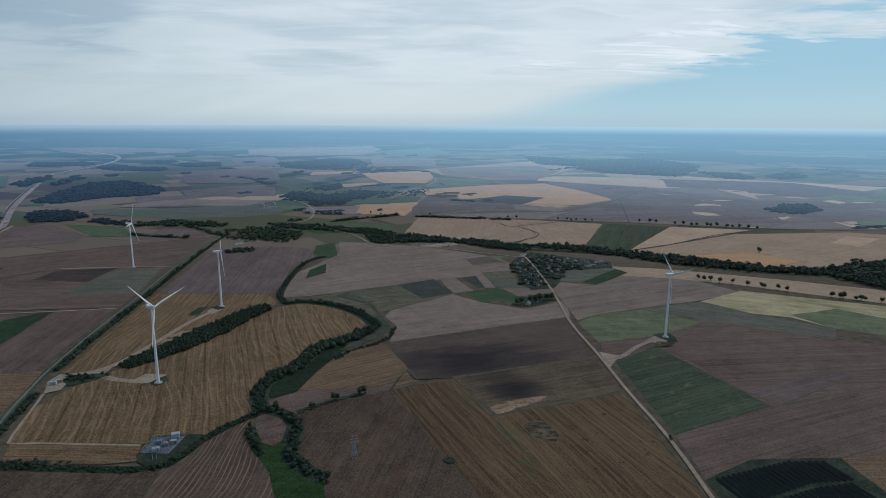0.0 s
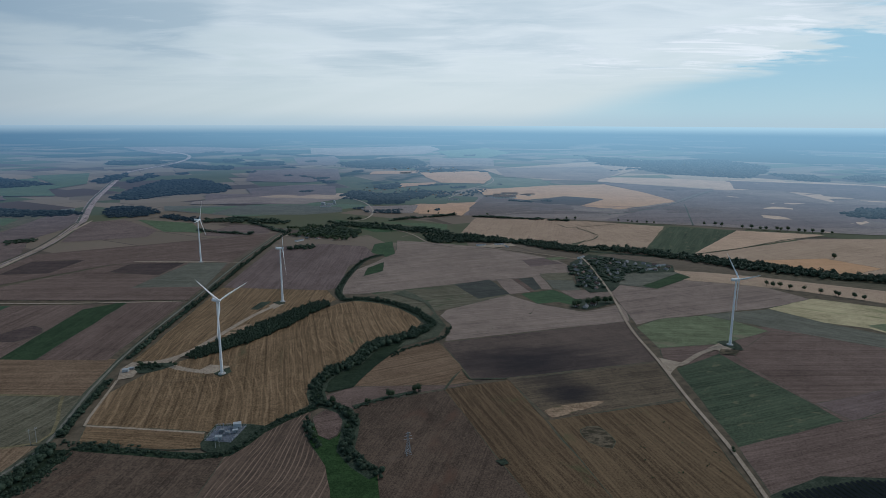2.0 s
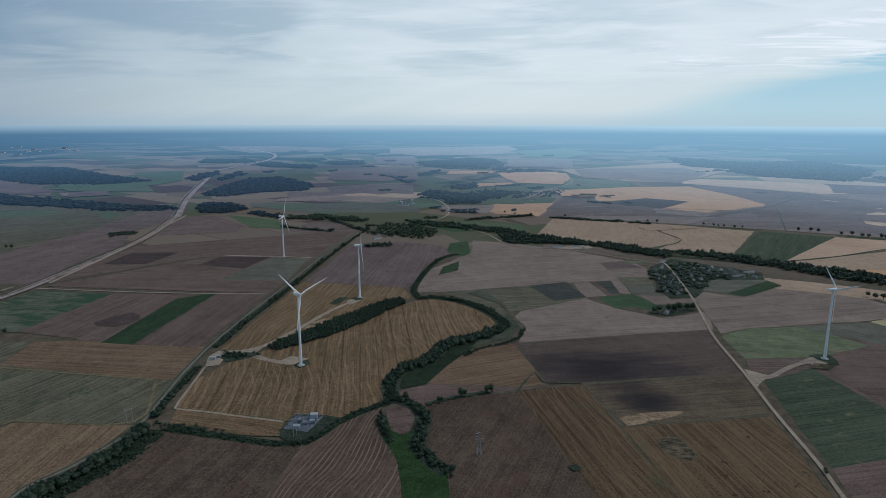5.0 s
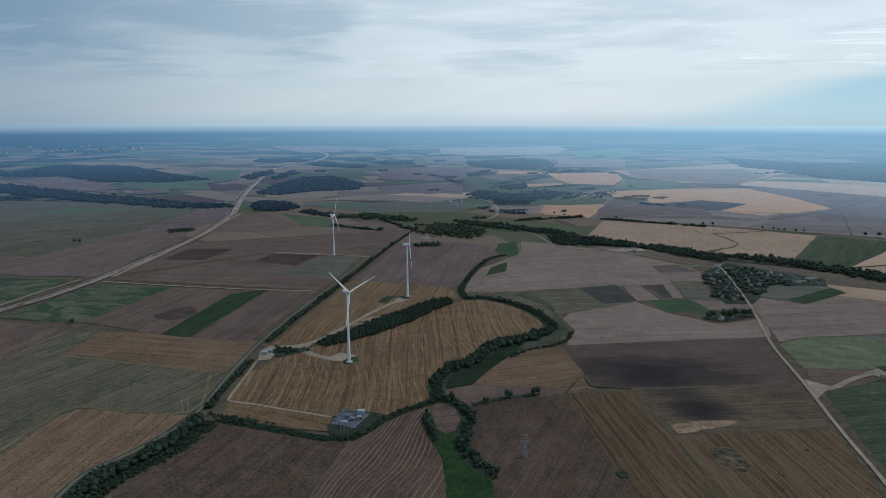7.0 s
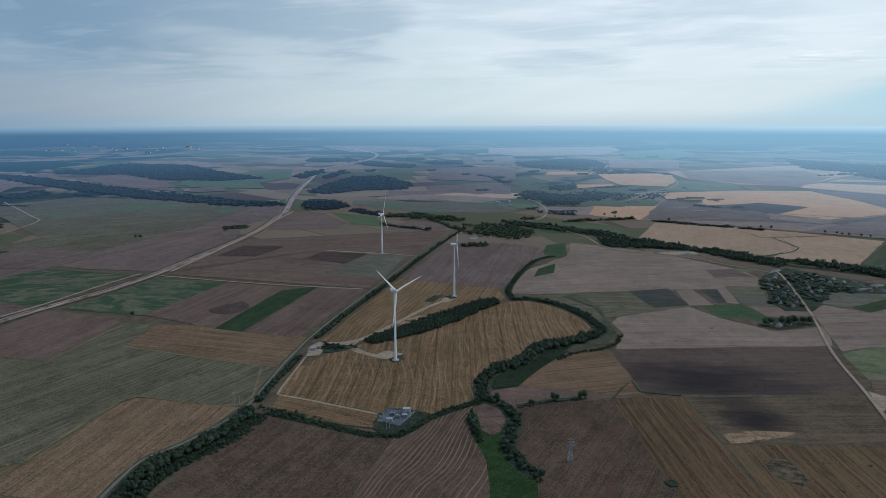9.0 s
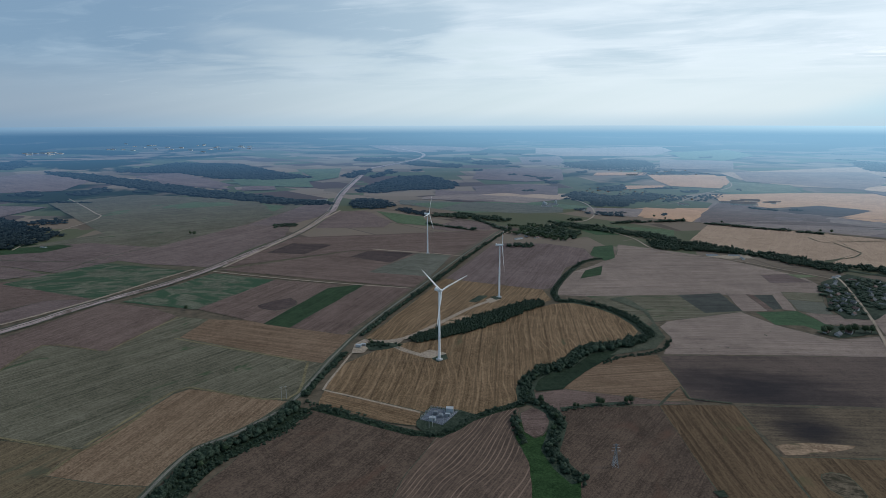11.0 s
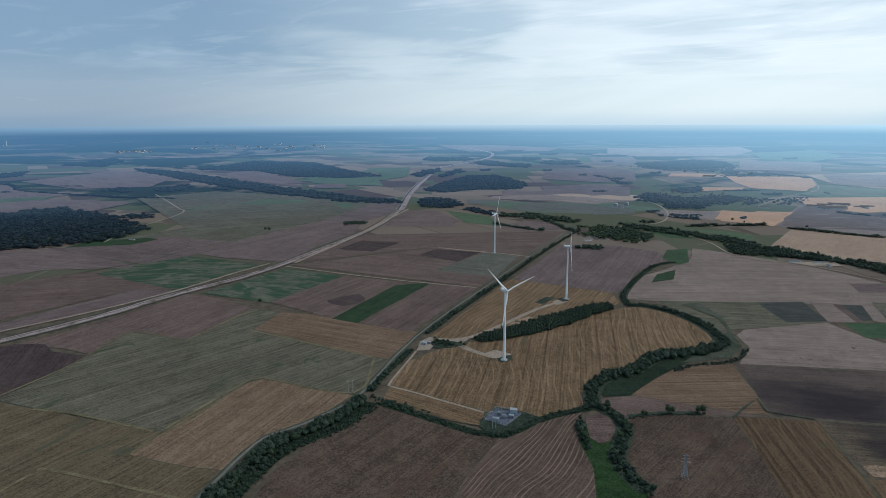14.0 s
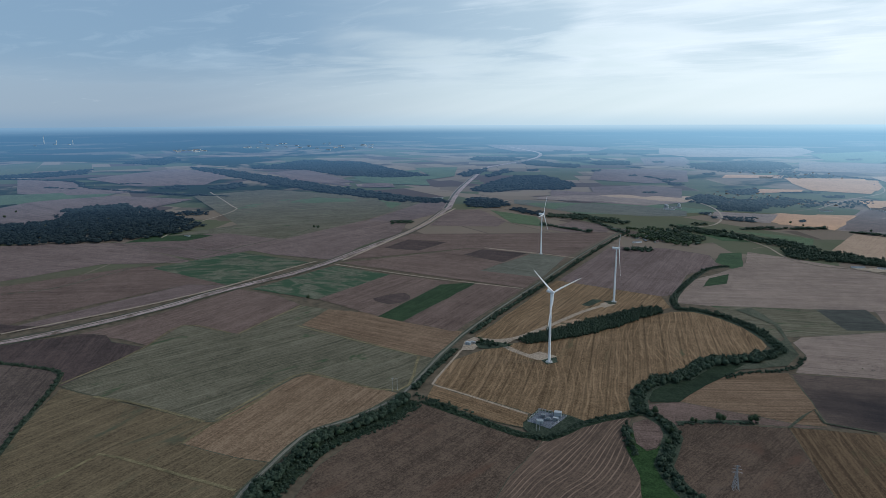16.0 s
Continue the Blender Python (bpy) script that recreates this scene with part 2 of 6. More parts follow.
TAN = kind_of_soil("tan stubble", (0.192, 0.130, 0.088), (0.472, 0.336, 0.235), 12.0, 0.16, 0.4)
PINK = kind_of_soil("pinkish soil", (0.266, 0.178, 0.122), (0.609, 0.423, 0.290), 12.0, 0.16, 0.4)
ORANGE = kind_of_soil("orange stubble", (0.262, 0.147, 0.078), (0.562, 0.326, 0.184), 12.0, 0.16, 0.35)
YELLOW = kind_of_soil("yellow crop", (0.187, 0.153, 0.085), (0.454, 0.373, 0.223), 10.0, 0.35, 0.6, spots=((0.155, 0.154, 0.072), 0.52, 0.70, 90.0))
FRESH = kind_of_soil("fresh weedy green", (0.066, 0.077, 0.042), (0.176, 0.191, 0.109), 8.0, 0.35, 0.7, spots=((0.163, 0.136, 0.092), 0.58, 0.72, 60.0))
MEADOW = kind_of_soil("dry meadow", (0.048, 0.044, 0.027), (0.146, 0.128, 0.088), 7.0, 0.5, 0.55, spots=((0.045, 0.064, 0.030), 0.60, 0.70, 45.0), swath=0.25)
WEED = kind_of_soil("weedy fallow", (0.055, 0.057, 0.043), (0.157, 0.147, 0.115), 9.0, 0.35, 0.5)
GRASS = kind_of_soil("green grass", (0.013, 0.026, 0.011), (0.041, 0.069, 0.031), 8.0, 0.3, 0.5)
LUSH = kind_of_soil("lush grass", (0.009, 0.023, 0.006), (0.034, 0.067, 0.022), 6.0, 0.2, 0.8)
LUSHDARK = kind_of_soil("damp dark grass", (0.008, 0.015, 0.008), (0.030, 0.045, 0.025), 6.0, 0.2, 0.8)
GRASSDARK = kind_of_soil("rough grass", (0.014, 0.022, 0.014), (0.061, 0.074, 0.050), 5.0, 0.2, 0.8)
DARKGREEN = kind_of_soil("green crop", (0.025, 0.038, 0.022), (0.082, 0.101, 0.061), 6.0, 0.5, 0.4, spots=((0.130, 0.121, 0.070), 0.55, 0.75, 14.0))
MOTTLE = kind_of_soil("mottled green", (0.046, 0.054, 0.035), (0.142, 0.139, 0.096), 9.0, 0.4, 0.7, spots=((0.033, 0.062, 0.033), 0.44, 0.58, 34.0))
GREENFAR = kind_of_soil("distant green crop", (0.040, 0.062, 0.032), (0.118, 0.153, 0.086), 14.0, 0.25, 0.4)
SAND = kind_of_soil("bare sand", (0.139, 0.090, 0.054), (0.399, 0.277, 0.180), 5.0, 0.3, 0.9, spots=((0.086, 0.073, 0.040), 0.50, 0.62, 16.0))
GRAVEL = kind_of_soil("gravel", (0.170, 0.130, 0.095), (0.383, 0.303, 0.228), 1.2, 0.25, 0.5)
ASPHALT = kind_of_soil("asphalt", (0.094, 0.089, 0.076), (0.214, 0.199, 0.160), 1.5, 0.3, 0.4)
DARKPATCH = kind_of_soil("ploughed soil with a dark patch", (0.052, 0.038, 0.032), (0.120, 0.086, 0.070), 7.0, 0.3, 0.6, blotches=((43, 727, 95.0, 55.0, 20.0, (0.015, 0.013, 0.016), 0.85),))
STRIPPATCH = kind_of_soil("olive stubble with dark patches", (0.047, 0.034, 0.024), (0.143, 0.106, 0.070), 7.0, 0.45, 0.6, blotches=((80, 645, 40.0, 26.0, 35.0, (0.015, 0.013, 0.016), 0.85), (61, 679, 48.0, 34.0, -60.0, (0.015, 0.013, 0.016), 0.6)))
LOAM = kind_of_soil("light brown loam", (0.109, 0.079, 0.065), (0.272, 0.204, 0.167), 9.0, 0.35, 0.5)
EARTH = kind_of_soil("graded sandy earth", (0.158, 0.116, 0.102), (0.392, 0.301, 0.278), 4.0, 0.5, 0.7, spots=((0.120, 0.085, 0.066), 0.52, 0.66, 22.0))
REDSOIL = kind_of_soil("reddish ploughed soil", (0.037, 0.025, 0.018), (0.123, 0.084, 0.060), 4.0, 0.34, 0.6, spots=((0.093, 0.053, 0.036), 0.54, 0.78, 55.0))
SCRUB = kind_of_soil("scrubby bare ground", (0.041, 0.032, 0.020), (0.163, 0.125, 0.084), 4.0, 0.3, 0.9, spots=((0.037, 0.032, 0.019), 0.46, 0.62, 9.0))
LAWN = kind_of_soil("bright meadow grass", (0.022, 0.043, 0.021), (0.064, 0.103, 0.050), 7.0, 0.3, 0.7)
DULL = kind_of_soil("dark weedy soil", (0.028, 0.030, 0.026), (0.078, 0.078, 0.067), 6.0, 0.4, 0.6)
MOWN = kind_of_soil("mown yellowish stubble", (0.062, 0.045, 0.026), (0.161, 0.120, 0.069), 6.0, 0.42, 0.6, spots=((0.073, 0.072, 0.044), 0.56, 0.72, 50.0), swath=0.2)
DULLBROWN = kind_of_soil("dull brown soil", (0.046, 0.034, 0.028), (0.129, 0.094, 0.077), 6.0, 0.4, 0.7)
HEADLAND = kind_of_soil("mown headland", (0.074, 0.062, 0.034), (0.196, 0.159, 0.087), 3.0, 0.5, 0.8)
TRACK = kind_of_soil("grassy track", (0.031, 0.038, 0.024), (0.096, 0.097, 0.068), 1.5, 0.3, 0.7)
CONCRETE_PAD = kind_of_soil("paved compound", (0.063, 0.067, 0.078), (0.154, 0.165, 0.193), 2.0, 0.2, 0.4)
MADE = {}


def soil_material(name, far=False):
    # a far soil is the same soil plus painted haze
    key = name + (" in the distance" if far else "")
    if key not in MADE:
        args, more = SOILS[name]
        MADE[key] = soil(key, *args, far=far, **more)
    return MADE[key]


def leaf_material(name, low, high, far=False):
    m, g = graph(name)
    at = g.add("ShaderNodeNewGeometry")
    n = g.noise(at.outputs["Position"], 0.09, 4.0, 0.6)
    fine = g.noise(at.outputs["Position"], 1.3, 2.0, 0.7)
    f = g.math("ADD", g.math("MULTIPLY", n, 0.6), g.math("MULTIPLY", at.outputs["Random Per Island"], 0.5))
    f = g.math("ADD", f, g.math("MULTIPLY", g.math("SUBTRACT", fine, 0.5), 0.8), True)
    glow = None
    # leaves do not glow: this emission stands in for haze
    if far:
        tone, power, _, _ = haze_glow(g)
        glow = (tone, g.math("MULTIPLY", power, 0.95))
    finish(g, g.mix(f, low, high), 0.75, bump=fine, depth=0.4, glow=glow, spec=0.15)
    return m


def plain(name, low, high, rough=0.6, metal=0.0, scale=0.6, spec=0.4):
    """A made surface with light weathering."""
    m, g = graph(name)
    at = g.add("ShaderNodeTexCoord").outputs["Object"]
    n = g.noise(at, scale, 5.0, 0.6)
    s = g.noise(g.scale(at, (2.0, 2.0, 0.15)), scale * 2, 3.0, 0.6)
    f = g.math("ADD", g.math("MULTIPLY", n, 0.6), g.math("MULTIPLY", s, 0.4), True)
    finish(g, g.mix(f, low, high), rough, metal, bump=n, depth=0.01, spec=spec)
    return m


LEAF_DARK = leaf_material("dark foliage", (0.016, 0.028, 0.019), (0.053, 0.075, 0.046))
LEAF = leaf_material("green foliage", (0.020, 0.034, 0.017), (0.068, 0.094, 0.045))
# darker foliage copy, veiled by haze put into its emission
LEAF_HAZED = leaf_material("distant foliage with painted haze", (0.006, 0.011, 0.011), (0.020, 0.030, 0.027), True)
BARK = plain("bark", (0.05, 0.04, 0.03), (0.11, 0.09, 0.07), 0.9)
WHITE = plain("white turbine paint", (0.80, 0.79, 0.77), (0.87, 0.86, 0.84), 0.45, 0, 0.2)
CONCRETE = plain("concrete", (0.28, 0.27, 0.25), (0.42, 0.41, 0.39), 0.9)
STEEL = plain("galvanised steel", (0.30, 0.31, 0.32), (0.46, 0.47, 0.48), 0.5, 0.7)
DOORGREY = plain("grey door paint", (0.16, 0.17, 0.18), (0.22, 0.23, 0.24), 0.5)
PANEL = plain("solar glass", (0.004, 0.007, 0.009), (0.009, 0.013, 0.016), 0.5, 0.0, 0.3, 0.06)
BOXWHITE = plain("white cladding", (0.34, 0.35, 0.36), (0.48, 0.49, 0.49), 0.5)
WALLS = [plain("pale render", (0.36, 0.34, 0.30), (0.50, 0.47, 0.43), 0.9), plain("brown boards", (0.17, 0.11, 0.07), (0.27, 0.19, 0.12), 0.8), plain("grey brick", (0.32, 0.30, 0.28), (0.46, 0.44, 0.41), 0.9)]
ROOFS = [plain("grey corrugated roof", (0.10, 0.10, 0.105), (0.19, 0.19, 0.195), 0.8), plain("red roof tiles", (0.085, 0.052, 0.044), (0.14, 0.085, 0.070), 0.8), plain("dark roof sheet", (0.07, 0.07, 0.072), (0.13, 0.13, 0.13), 0.9)]
GLASS = plain("dark window glass", (0.02, 0.025, 0.03), (0.04, 0.045, 0.05), 0.1)
ROUNDWHITE = plain("white film", (0.6, 0.6, 0.58), (0.75, 0.75, 0.73), 0.5)


# ---- plan of the land ----
FLAT = 2200.0          # the plain is true to scale as far as this; beyond it the backdrop rises towards the horizon
REACH = 2640.0


def lift(x, y, h=0.0):
    """A place on the land: flat near by, on the rising backdrop of the distance further out."""
    d = math.hypot(x, y)
    if d <= FLAT:
        return Vector((x, y, h))
    r = FLAT + REACH * (1 - FLAT / d)
    return Vector((x * r / d, y * r / d, EYE_Z * (1 - r / d) + h))


def mesh_of(name, verts, faces, material, smooth=False):
    me = bpy.data.meshes.new(name)
    me.from_pydata([tuple(v) for v in verts], [], faces)
    me.materials.append(material)
    if smooth:
        me.polygons.foreach_set("use_smooth", [True] * len(me.polygons))
    me.update()
    return me


def part(name, bm, material, parent, label="", smooth=False):
    me = bpy.data.meshes.new(name)
    bm.to_mesh(me)
    bm.free()
    me.materials.append(material)
    if smooth:
        me.polygons.foreach_set("use_smooth", [True] * len(me.polygons))
    ob = new(name, me)
    ob.parent = parent
    return tagged(ob, label)


def box(bm, size, at, rot=0.0, bevel=0.0):
    made = bmesh.ops.create_cube(bm, size=1.0)["verts"]
    bmesh.ops.scale(bm, vec=size, verts=made)
    if bevel:
        edges = list({e for v in made for e in v.link_edges})
        made = list({v for f in bmesh.ops.bevel(bm, geom=edges, offset=bevel, segments=1, affect="EDGES")["faces"] for v in f.verts} | {v for v in made if v.is_valid})
    bmesh.ops.transform(bm, matrix=Matrix.Translation(at) @ Matrix.Rotation(rot, 4, "Z"), verts=made)
    return made


def tube(bm, a, b, r1, r2, sides=8):
    a, b = Vector(a), Vector(b)
    made = bmesh.ops.create_cone(bm, cap_ends=True, segments=sides, radius1=r1, radius2=r2, depth=(b - a).length)["verts"]
    turn = (b - a).to_track_quat("Z", "Y").to_matrix().to_4x4()
    bmesh.ops.transform(bm, matrix=Matrix.Translation((a + b) / 2) @ turn, verts=made)
    return made


def patchwork(g, v, low, high):
    """Rectangular plots of mixed crops, in two directions that follow the lie of the land."""
    def plots(angle, long, short):
        turned = g.add("ShaderNodeVectorRotate")
        turned.inputs["Angle"].default_value = radians(angle)
        g.put(v, turned.inputs["Vector"])
        n = g.add("ShaderNodeTexBrick")
        n.offset, n.squash, n.squash_frequency = 0.37, 0.55, 3
        g.put(turned.outputs[0], n.inputs["Vector"])
        for key, value in (("Scale", 1.0), ("Brick Width", long), ("Row Height", short), ("Mortar Size", 2.5), ("Mortar Smooth", 0.4)):
            n.inputs[key].default_value = value
        n.inputs["Color1"].default_value, n.inputs["Color2"].default_value, n.inputs["Mortar"].default_value = (0, 0, 0, 1), (1, 1, 1, 1), (0.3, 0.3, 0.3, 1)
        return n.outputs["Color"]
    region = g.ramp(g.noise(v, 0.0009, 2.0, 0.5), 0.50, 0.505)
    pick = g.xyz(g.mix(region, plots(24, 420.0, 150.0), plots(-34, 330.0, 185.0)))[0]
    other = g.xyz(g.mix(region, plots(24.5, 640.0, 310.0), plots(-33, 560.0, 260.0)))[0]
    c = g.mix(pick, low, high)
    c = g.mix(g.math("MULTIPLY", g.ramp(other, 0.66, 0.67), 0.85), c, (0.070, 0.088, 0.046))
    return g.mix(g.math("MULTIPLY", g.ramp(other, 0.30, 0.29), g.ramp(pick, 0.50, 0.49)), c, (0.085, 0.062, 0.052))


def make_ground():
    radii = [0, 150, 300, 500, 700, 900, 1200, 1500, 1850, FLAT]
    n = 256
    verts, faces = [Vector((0, 0, 0))], []
    for r in radii[1:]:
        verts += [Vector((r * math.cos(2 * math.pi * k / n), r * math.sin(2 * math.pi * k / n), 0)) for k in range(n)]
    for k in range(n):
        faces.append((0, 1 + k, 1 + (k + 1) % n))
    for i in range(len(radii) - 2):
        a, b = 1 + i * n, 1 + (i + 1) * n
        faces += [(a + k, b + k, b + (k + 1) % n, a + (k + 1) % n) for k in range(n)]
    m, g = graph("patchwork farmland")
    at = g.add("ShaderNodeTexCoord").outputs["Object"]
    c = patchwork(g, at, (0.105, 0.080, 0.064), (0.195, 0.148, 0.115))
    broad = g.noise(at, 0.006, 5.0, 0.6, 0.4)
    fine = g.noise(at, 0.08, 4.0, 0.65)
    c = g.mix(g.math("MULTIPLY", g.ramp(broad, 0.35, 0.7), 0.2), c, (0.125, 0.100, 0.068))
    c = g.mix(g.math("MULTIPLY", fine, 0.35), c, (0.090, 0.075, 0.050))
    x, y, _ = g.xyz(at)
    d = g.math("SQRT", g.math("ADD", g.math("MULTIPLY", x, x), g.math("MULTIPLY", y, y)))
    near = g.mix(g.ramp(fine, 0.3, 0.7), (0.062, 0.050, 0.034), (0.125, 0.096, 0.066))
    c = g.mix(g.ramp(d, 1250.0, 1500.0), near, c)
    finish(g, c, 0.95, bump=fine, depth=0.4, spec=0.1)
    tagged(new("ground", mesh_of("ground", verts, faces, m)), "wide flat farmland of harvested and ploughed fields", "ground", kind="structure")
    # the distance: a rising ring carries the sheet to the horizon, haze painted as glow
    far = [FLAT * k for k in (0.999, 1.03, 1.07, 1.12, 1.18, 1.26, 1.36, 1.5, 1.7, 2.0, 2.4, 3.0, 4.0, 5.5, 8.0, 12.0, 18.5)]
    verts, faces = [], []
    for d in far:
        verts += [lift(d * math.cos(2 * math.pi * k / n), d * math.sin(2 * math.pi * k / n), -0.4 if d < FLAT else 0.0) for k in range(n)]
    for i in range(len(far) - 1):
        a, b = i * n, (i + 1) * n
        faces += [(a + k, b + k, b + (k + 1) % n, a + (k + 1) % n) for k in range(n)]
    m, g = graph("distance with painted haze")
    tone, power, r, side = haze_glow(g)
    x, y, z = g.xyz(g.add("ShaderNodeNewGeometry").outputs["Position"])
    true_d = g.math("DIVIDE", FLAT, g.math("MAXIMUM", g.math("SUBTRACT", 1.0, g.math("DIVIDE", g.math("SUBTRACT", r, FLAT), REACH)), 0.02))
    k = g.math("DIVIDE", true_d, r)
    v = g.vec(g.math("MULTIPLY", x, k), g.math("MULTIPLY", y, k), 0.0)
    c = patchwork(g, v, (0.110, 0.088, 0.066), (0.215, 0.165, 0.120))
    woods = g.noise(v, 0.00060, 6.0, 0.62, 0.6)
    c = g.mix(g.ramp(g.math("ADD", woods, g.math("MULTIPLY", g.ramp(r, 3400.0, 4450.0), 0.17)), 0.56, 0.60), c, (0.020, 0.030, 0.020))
    # plots fade to one dark blue-grey further out, as haze would dull them
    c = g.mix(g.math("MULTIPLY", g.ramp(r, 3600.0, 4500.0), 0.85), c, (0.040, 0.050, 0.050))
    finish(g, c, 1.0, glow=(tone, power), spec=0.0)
    tagged(new("backdrop", mesh_of("backdrop", verts, faces, m)), "distant farmland and forest with painted haze up to the horizon", "backdrop", kind="structure")


make_ground()
LAYER = [0]


def outline(points, smooth):
    """The border of a plot, with small natural wander."""
    pts = [Vector(p) for p in points]
    n, out = len(pts), []
    for i in range(n):
        a, b, c, d = pts[i - 1], pts[i], pts[(i + 1) % n], pts[(i + 2) % n]
        far = b.length
        step = max(5.0, far / 70)
        count = max(1, min(24, int((c - b).length / step)))
        for k in range(count):
            t = k / count
            if smooth:
                q = 0.5 * (2 * b + (c - a) * t + (2 * a - 5 * b + 4 * c - d) * t * t + (3 * b - a - 3 * c + d) * t ** 3)
            else:
                q = b.lerp(c, t)
            w = min(2.2, step * 0.07) if k else 0.0
            q = q + Vector((noise.noise((q.x * 0.03, q.y * 0.03, 1.0)), noise.noise((q.x * 0.03, q.y * 0.03, 9.0)))) * w * 2
            out.append(q)
    return out


def lay(name, flat, material, angle, label, category, high):
    """A flat piece of land from a bmesh in plan, laid on the plain or on the backdrop."""
    mid = sum((v.co for v in flat.verts), Vector()) / len(flat.verts)
    far = mid.length > 1950
    if max(v.co.length for v in flat.verts) > FLAT:
        for _ in range(4):
            long = [e for e in flat.edges if e.calc_length() > 260]
            if long:
                bmesh.ops.subdivide_edges(flat, edges=long, cuts=1)
                bmesh.ops.triangulate(flat, faces=flat.faces[:])
    turn = Matrix.Translation(lift(mid.x, mid.y)) @ Matrix.Rotation(radians(angle), 4, "Z")
    back = turn.inverted()
    for v in flat.verts:
        extra = 2.5 * min(1.0, max(0.0, (v.co.length - FLAT + 120) / 400))
        v.co = back @ lift(v.co.x, v.co.y, high + extra)
    bmesh.ops.recalc_face_normals(flat, faces=flat.faces[:])
    if sum(f.normal.z * f.calc_area() for f in flat.faces) < 0:
        bmesh.ops.reverse_faces(flat, faces=flat.faces[:])
    me = bpy.data.meshes.new(name)
    flat.to_mesh(me)
    flat.free()
    # land centred beyond 1950 m gets the copy with painted haze
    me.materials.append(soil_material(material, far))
    ob = new(name, me)
    ob.matrix_world = turn
    return tagged(ob, label, category, kind="structure")


def verge(edge, high):
    """A narrow grassy strip along the border of a worked field."""
    bm = bmesh.new()
    n, pairs = len(edge), []
    turn = sum(edge[i - 1].x * p.y - p.x * edge[i - 1].y for i, p in enumerate(edge))
    for i, p in enumerate(edge):
        way = edge[(i + 1) % n] - edge[i - 1]
        out = Vector((way.y, -way.x)).normalized() * (1 if turn > 0 else -1)
        w = 0.3 + 0.9 * (0.5 + noise.noise((p.x * 0.02, p.y * 0.02, 4.0)))
        a, b = p - out * 0.5, p + out * w
        pairs.append((bm.verts.new((a.x, a.y, 0)), bm.verts.new((b.x, b.y, 0))))
    for i in range(n):
        a, b = pairs[i - 1], pairs[i]
        bm.faces.new((a[0], b[0], b[1], a[1]))
    lay("field_margin", bm, TRACK, 0, "narrow unmown grassy strip along a field", "field margin", high)


def field(material, label, angle, smooth, *corners):
    edge = outline(corners, smooth)
    bm = bmesh.new()
    vs = [bm.verts.new((p.x, p.y, 0)) for p in edge]
    face = bm.faces.new(vs)
    bmesh.ops.triangulate(bm, faces=[face])
    LAYER[0] += 1
    mid = sum(edge, Vector((0, 0))) / len(edge)
    if mid.length < 1700 and material not in (GRAVEL, SAND, LUSH, LUSHDARK, TRACK, GRASSDARK, CONCRETE_PAD):
        verge(edge, 0.018 + 0.0042 * LAYER[0])
    return lay("field", bm, material, angle, label, "field", 0.02 + 0.0042 * LAYER[0])


def curve(points, step):
    """Points along a smooth line through the given ones."""
    pts = [Vector(p) for p in points]
    pts = [2 * pts[0] - pts[1]] + pts + [2 * pts[-1] - pts[-2]]
    out = []
    for i in range(1, len(pts) - 2):
        a, b, c, d = pts[i - 1:i + 3]
        n = max(1, int((c - b).length / step))
        for k in range(n):
            t = k / n
            out.append(0.5 * (2 * b + (c - a) * t + (2 * a - 5 * b + 4 * c - d) * t * t + (3 * b - a - 3 * c + d) * t ** 3))
    return out + [pts[-2]]


WAYS = {}


def clear_of_roads(x, y, room):
    i, j = int(x // 40), int(y // 40)
    near = [q for a in (-1, 0, 1) for b in (-1, 0, 1) for q in WAYS.get((i + a, j + b), ())]
    return all((x - q[0]) ** 2 + (y - q[1]) ** 2 > (room + q[2] / 2) ** 2 for q in near)


def road(name, material, label, width, *points):
    line = curve(points, 12.0 if name == "road" else 25.0)
    if name == "road" and material in (GRAVEL, ASPHALT):
        for p in line:
            WAYS.setdefault((int(p.x // 40), int(p.y // 40)), []).append((p.x, p.y, width))
    bm = bmesh.new()
    last = None
    for i, p in enumerate(line):
        way = (line[min(i + 1, len(line) - 1)] - line[max(i - 1, 0)]).normalized()
        side = Vector((-way.y, way.x)) * width / 2
        w1 = 1 + 0.16 * noise.noise((p.x * 0.05, p.y * 0.05, 3.0))
        w2 = 1 + 0.16 * noise.noise((p.x * 0.05, p.y * 0.05, 7.0))
        a, b = p + side * w1, p - side * w2
        pair = bm.verts.new((a.x, a.y, 0)), bm.verts.new((b.x, b.y, 0))
        if last:
            bm.faces.new((last[0], last[1], pair[1], pair[0]))
        last = pair
    LAYER[0] += 1
    way = Vector(points[-1]) - Vector(points[0])
    return lay(name, bm, material, math.degrees(math.atan2(way.y, way.x)), label, name, 0.02 + 0.0042 * LAYER[0])


# ---- trees ----
def unit_blob(rng, level):
    bm = bmesh.new()
    bmesh.ops.create_icosphere(bm, subdivisions=level, radius=1.0)
    k = rng.random() * 50
    for v in bm.verts:
        q = v.co * 1.6 + Vector((k, k, k))
        v.co *= 1 + 0.50 * noise.noise(q) + 0.34 * noise.noise(q * 2.7)
        if v.co.z < -0.5:
            v.co.z = -0.5
    bm.verts.ensure_lookup_table()
    co = np.array([v.co[:] for v in bm.verts], dtype=np.float32)
    tri = np.array([[v.index for v in f.verts] for f in bm.faces], dtype=np.int32)
    bm.free()
    return co, tri


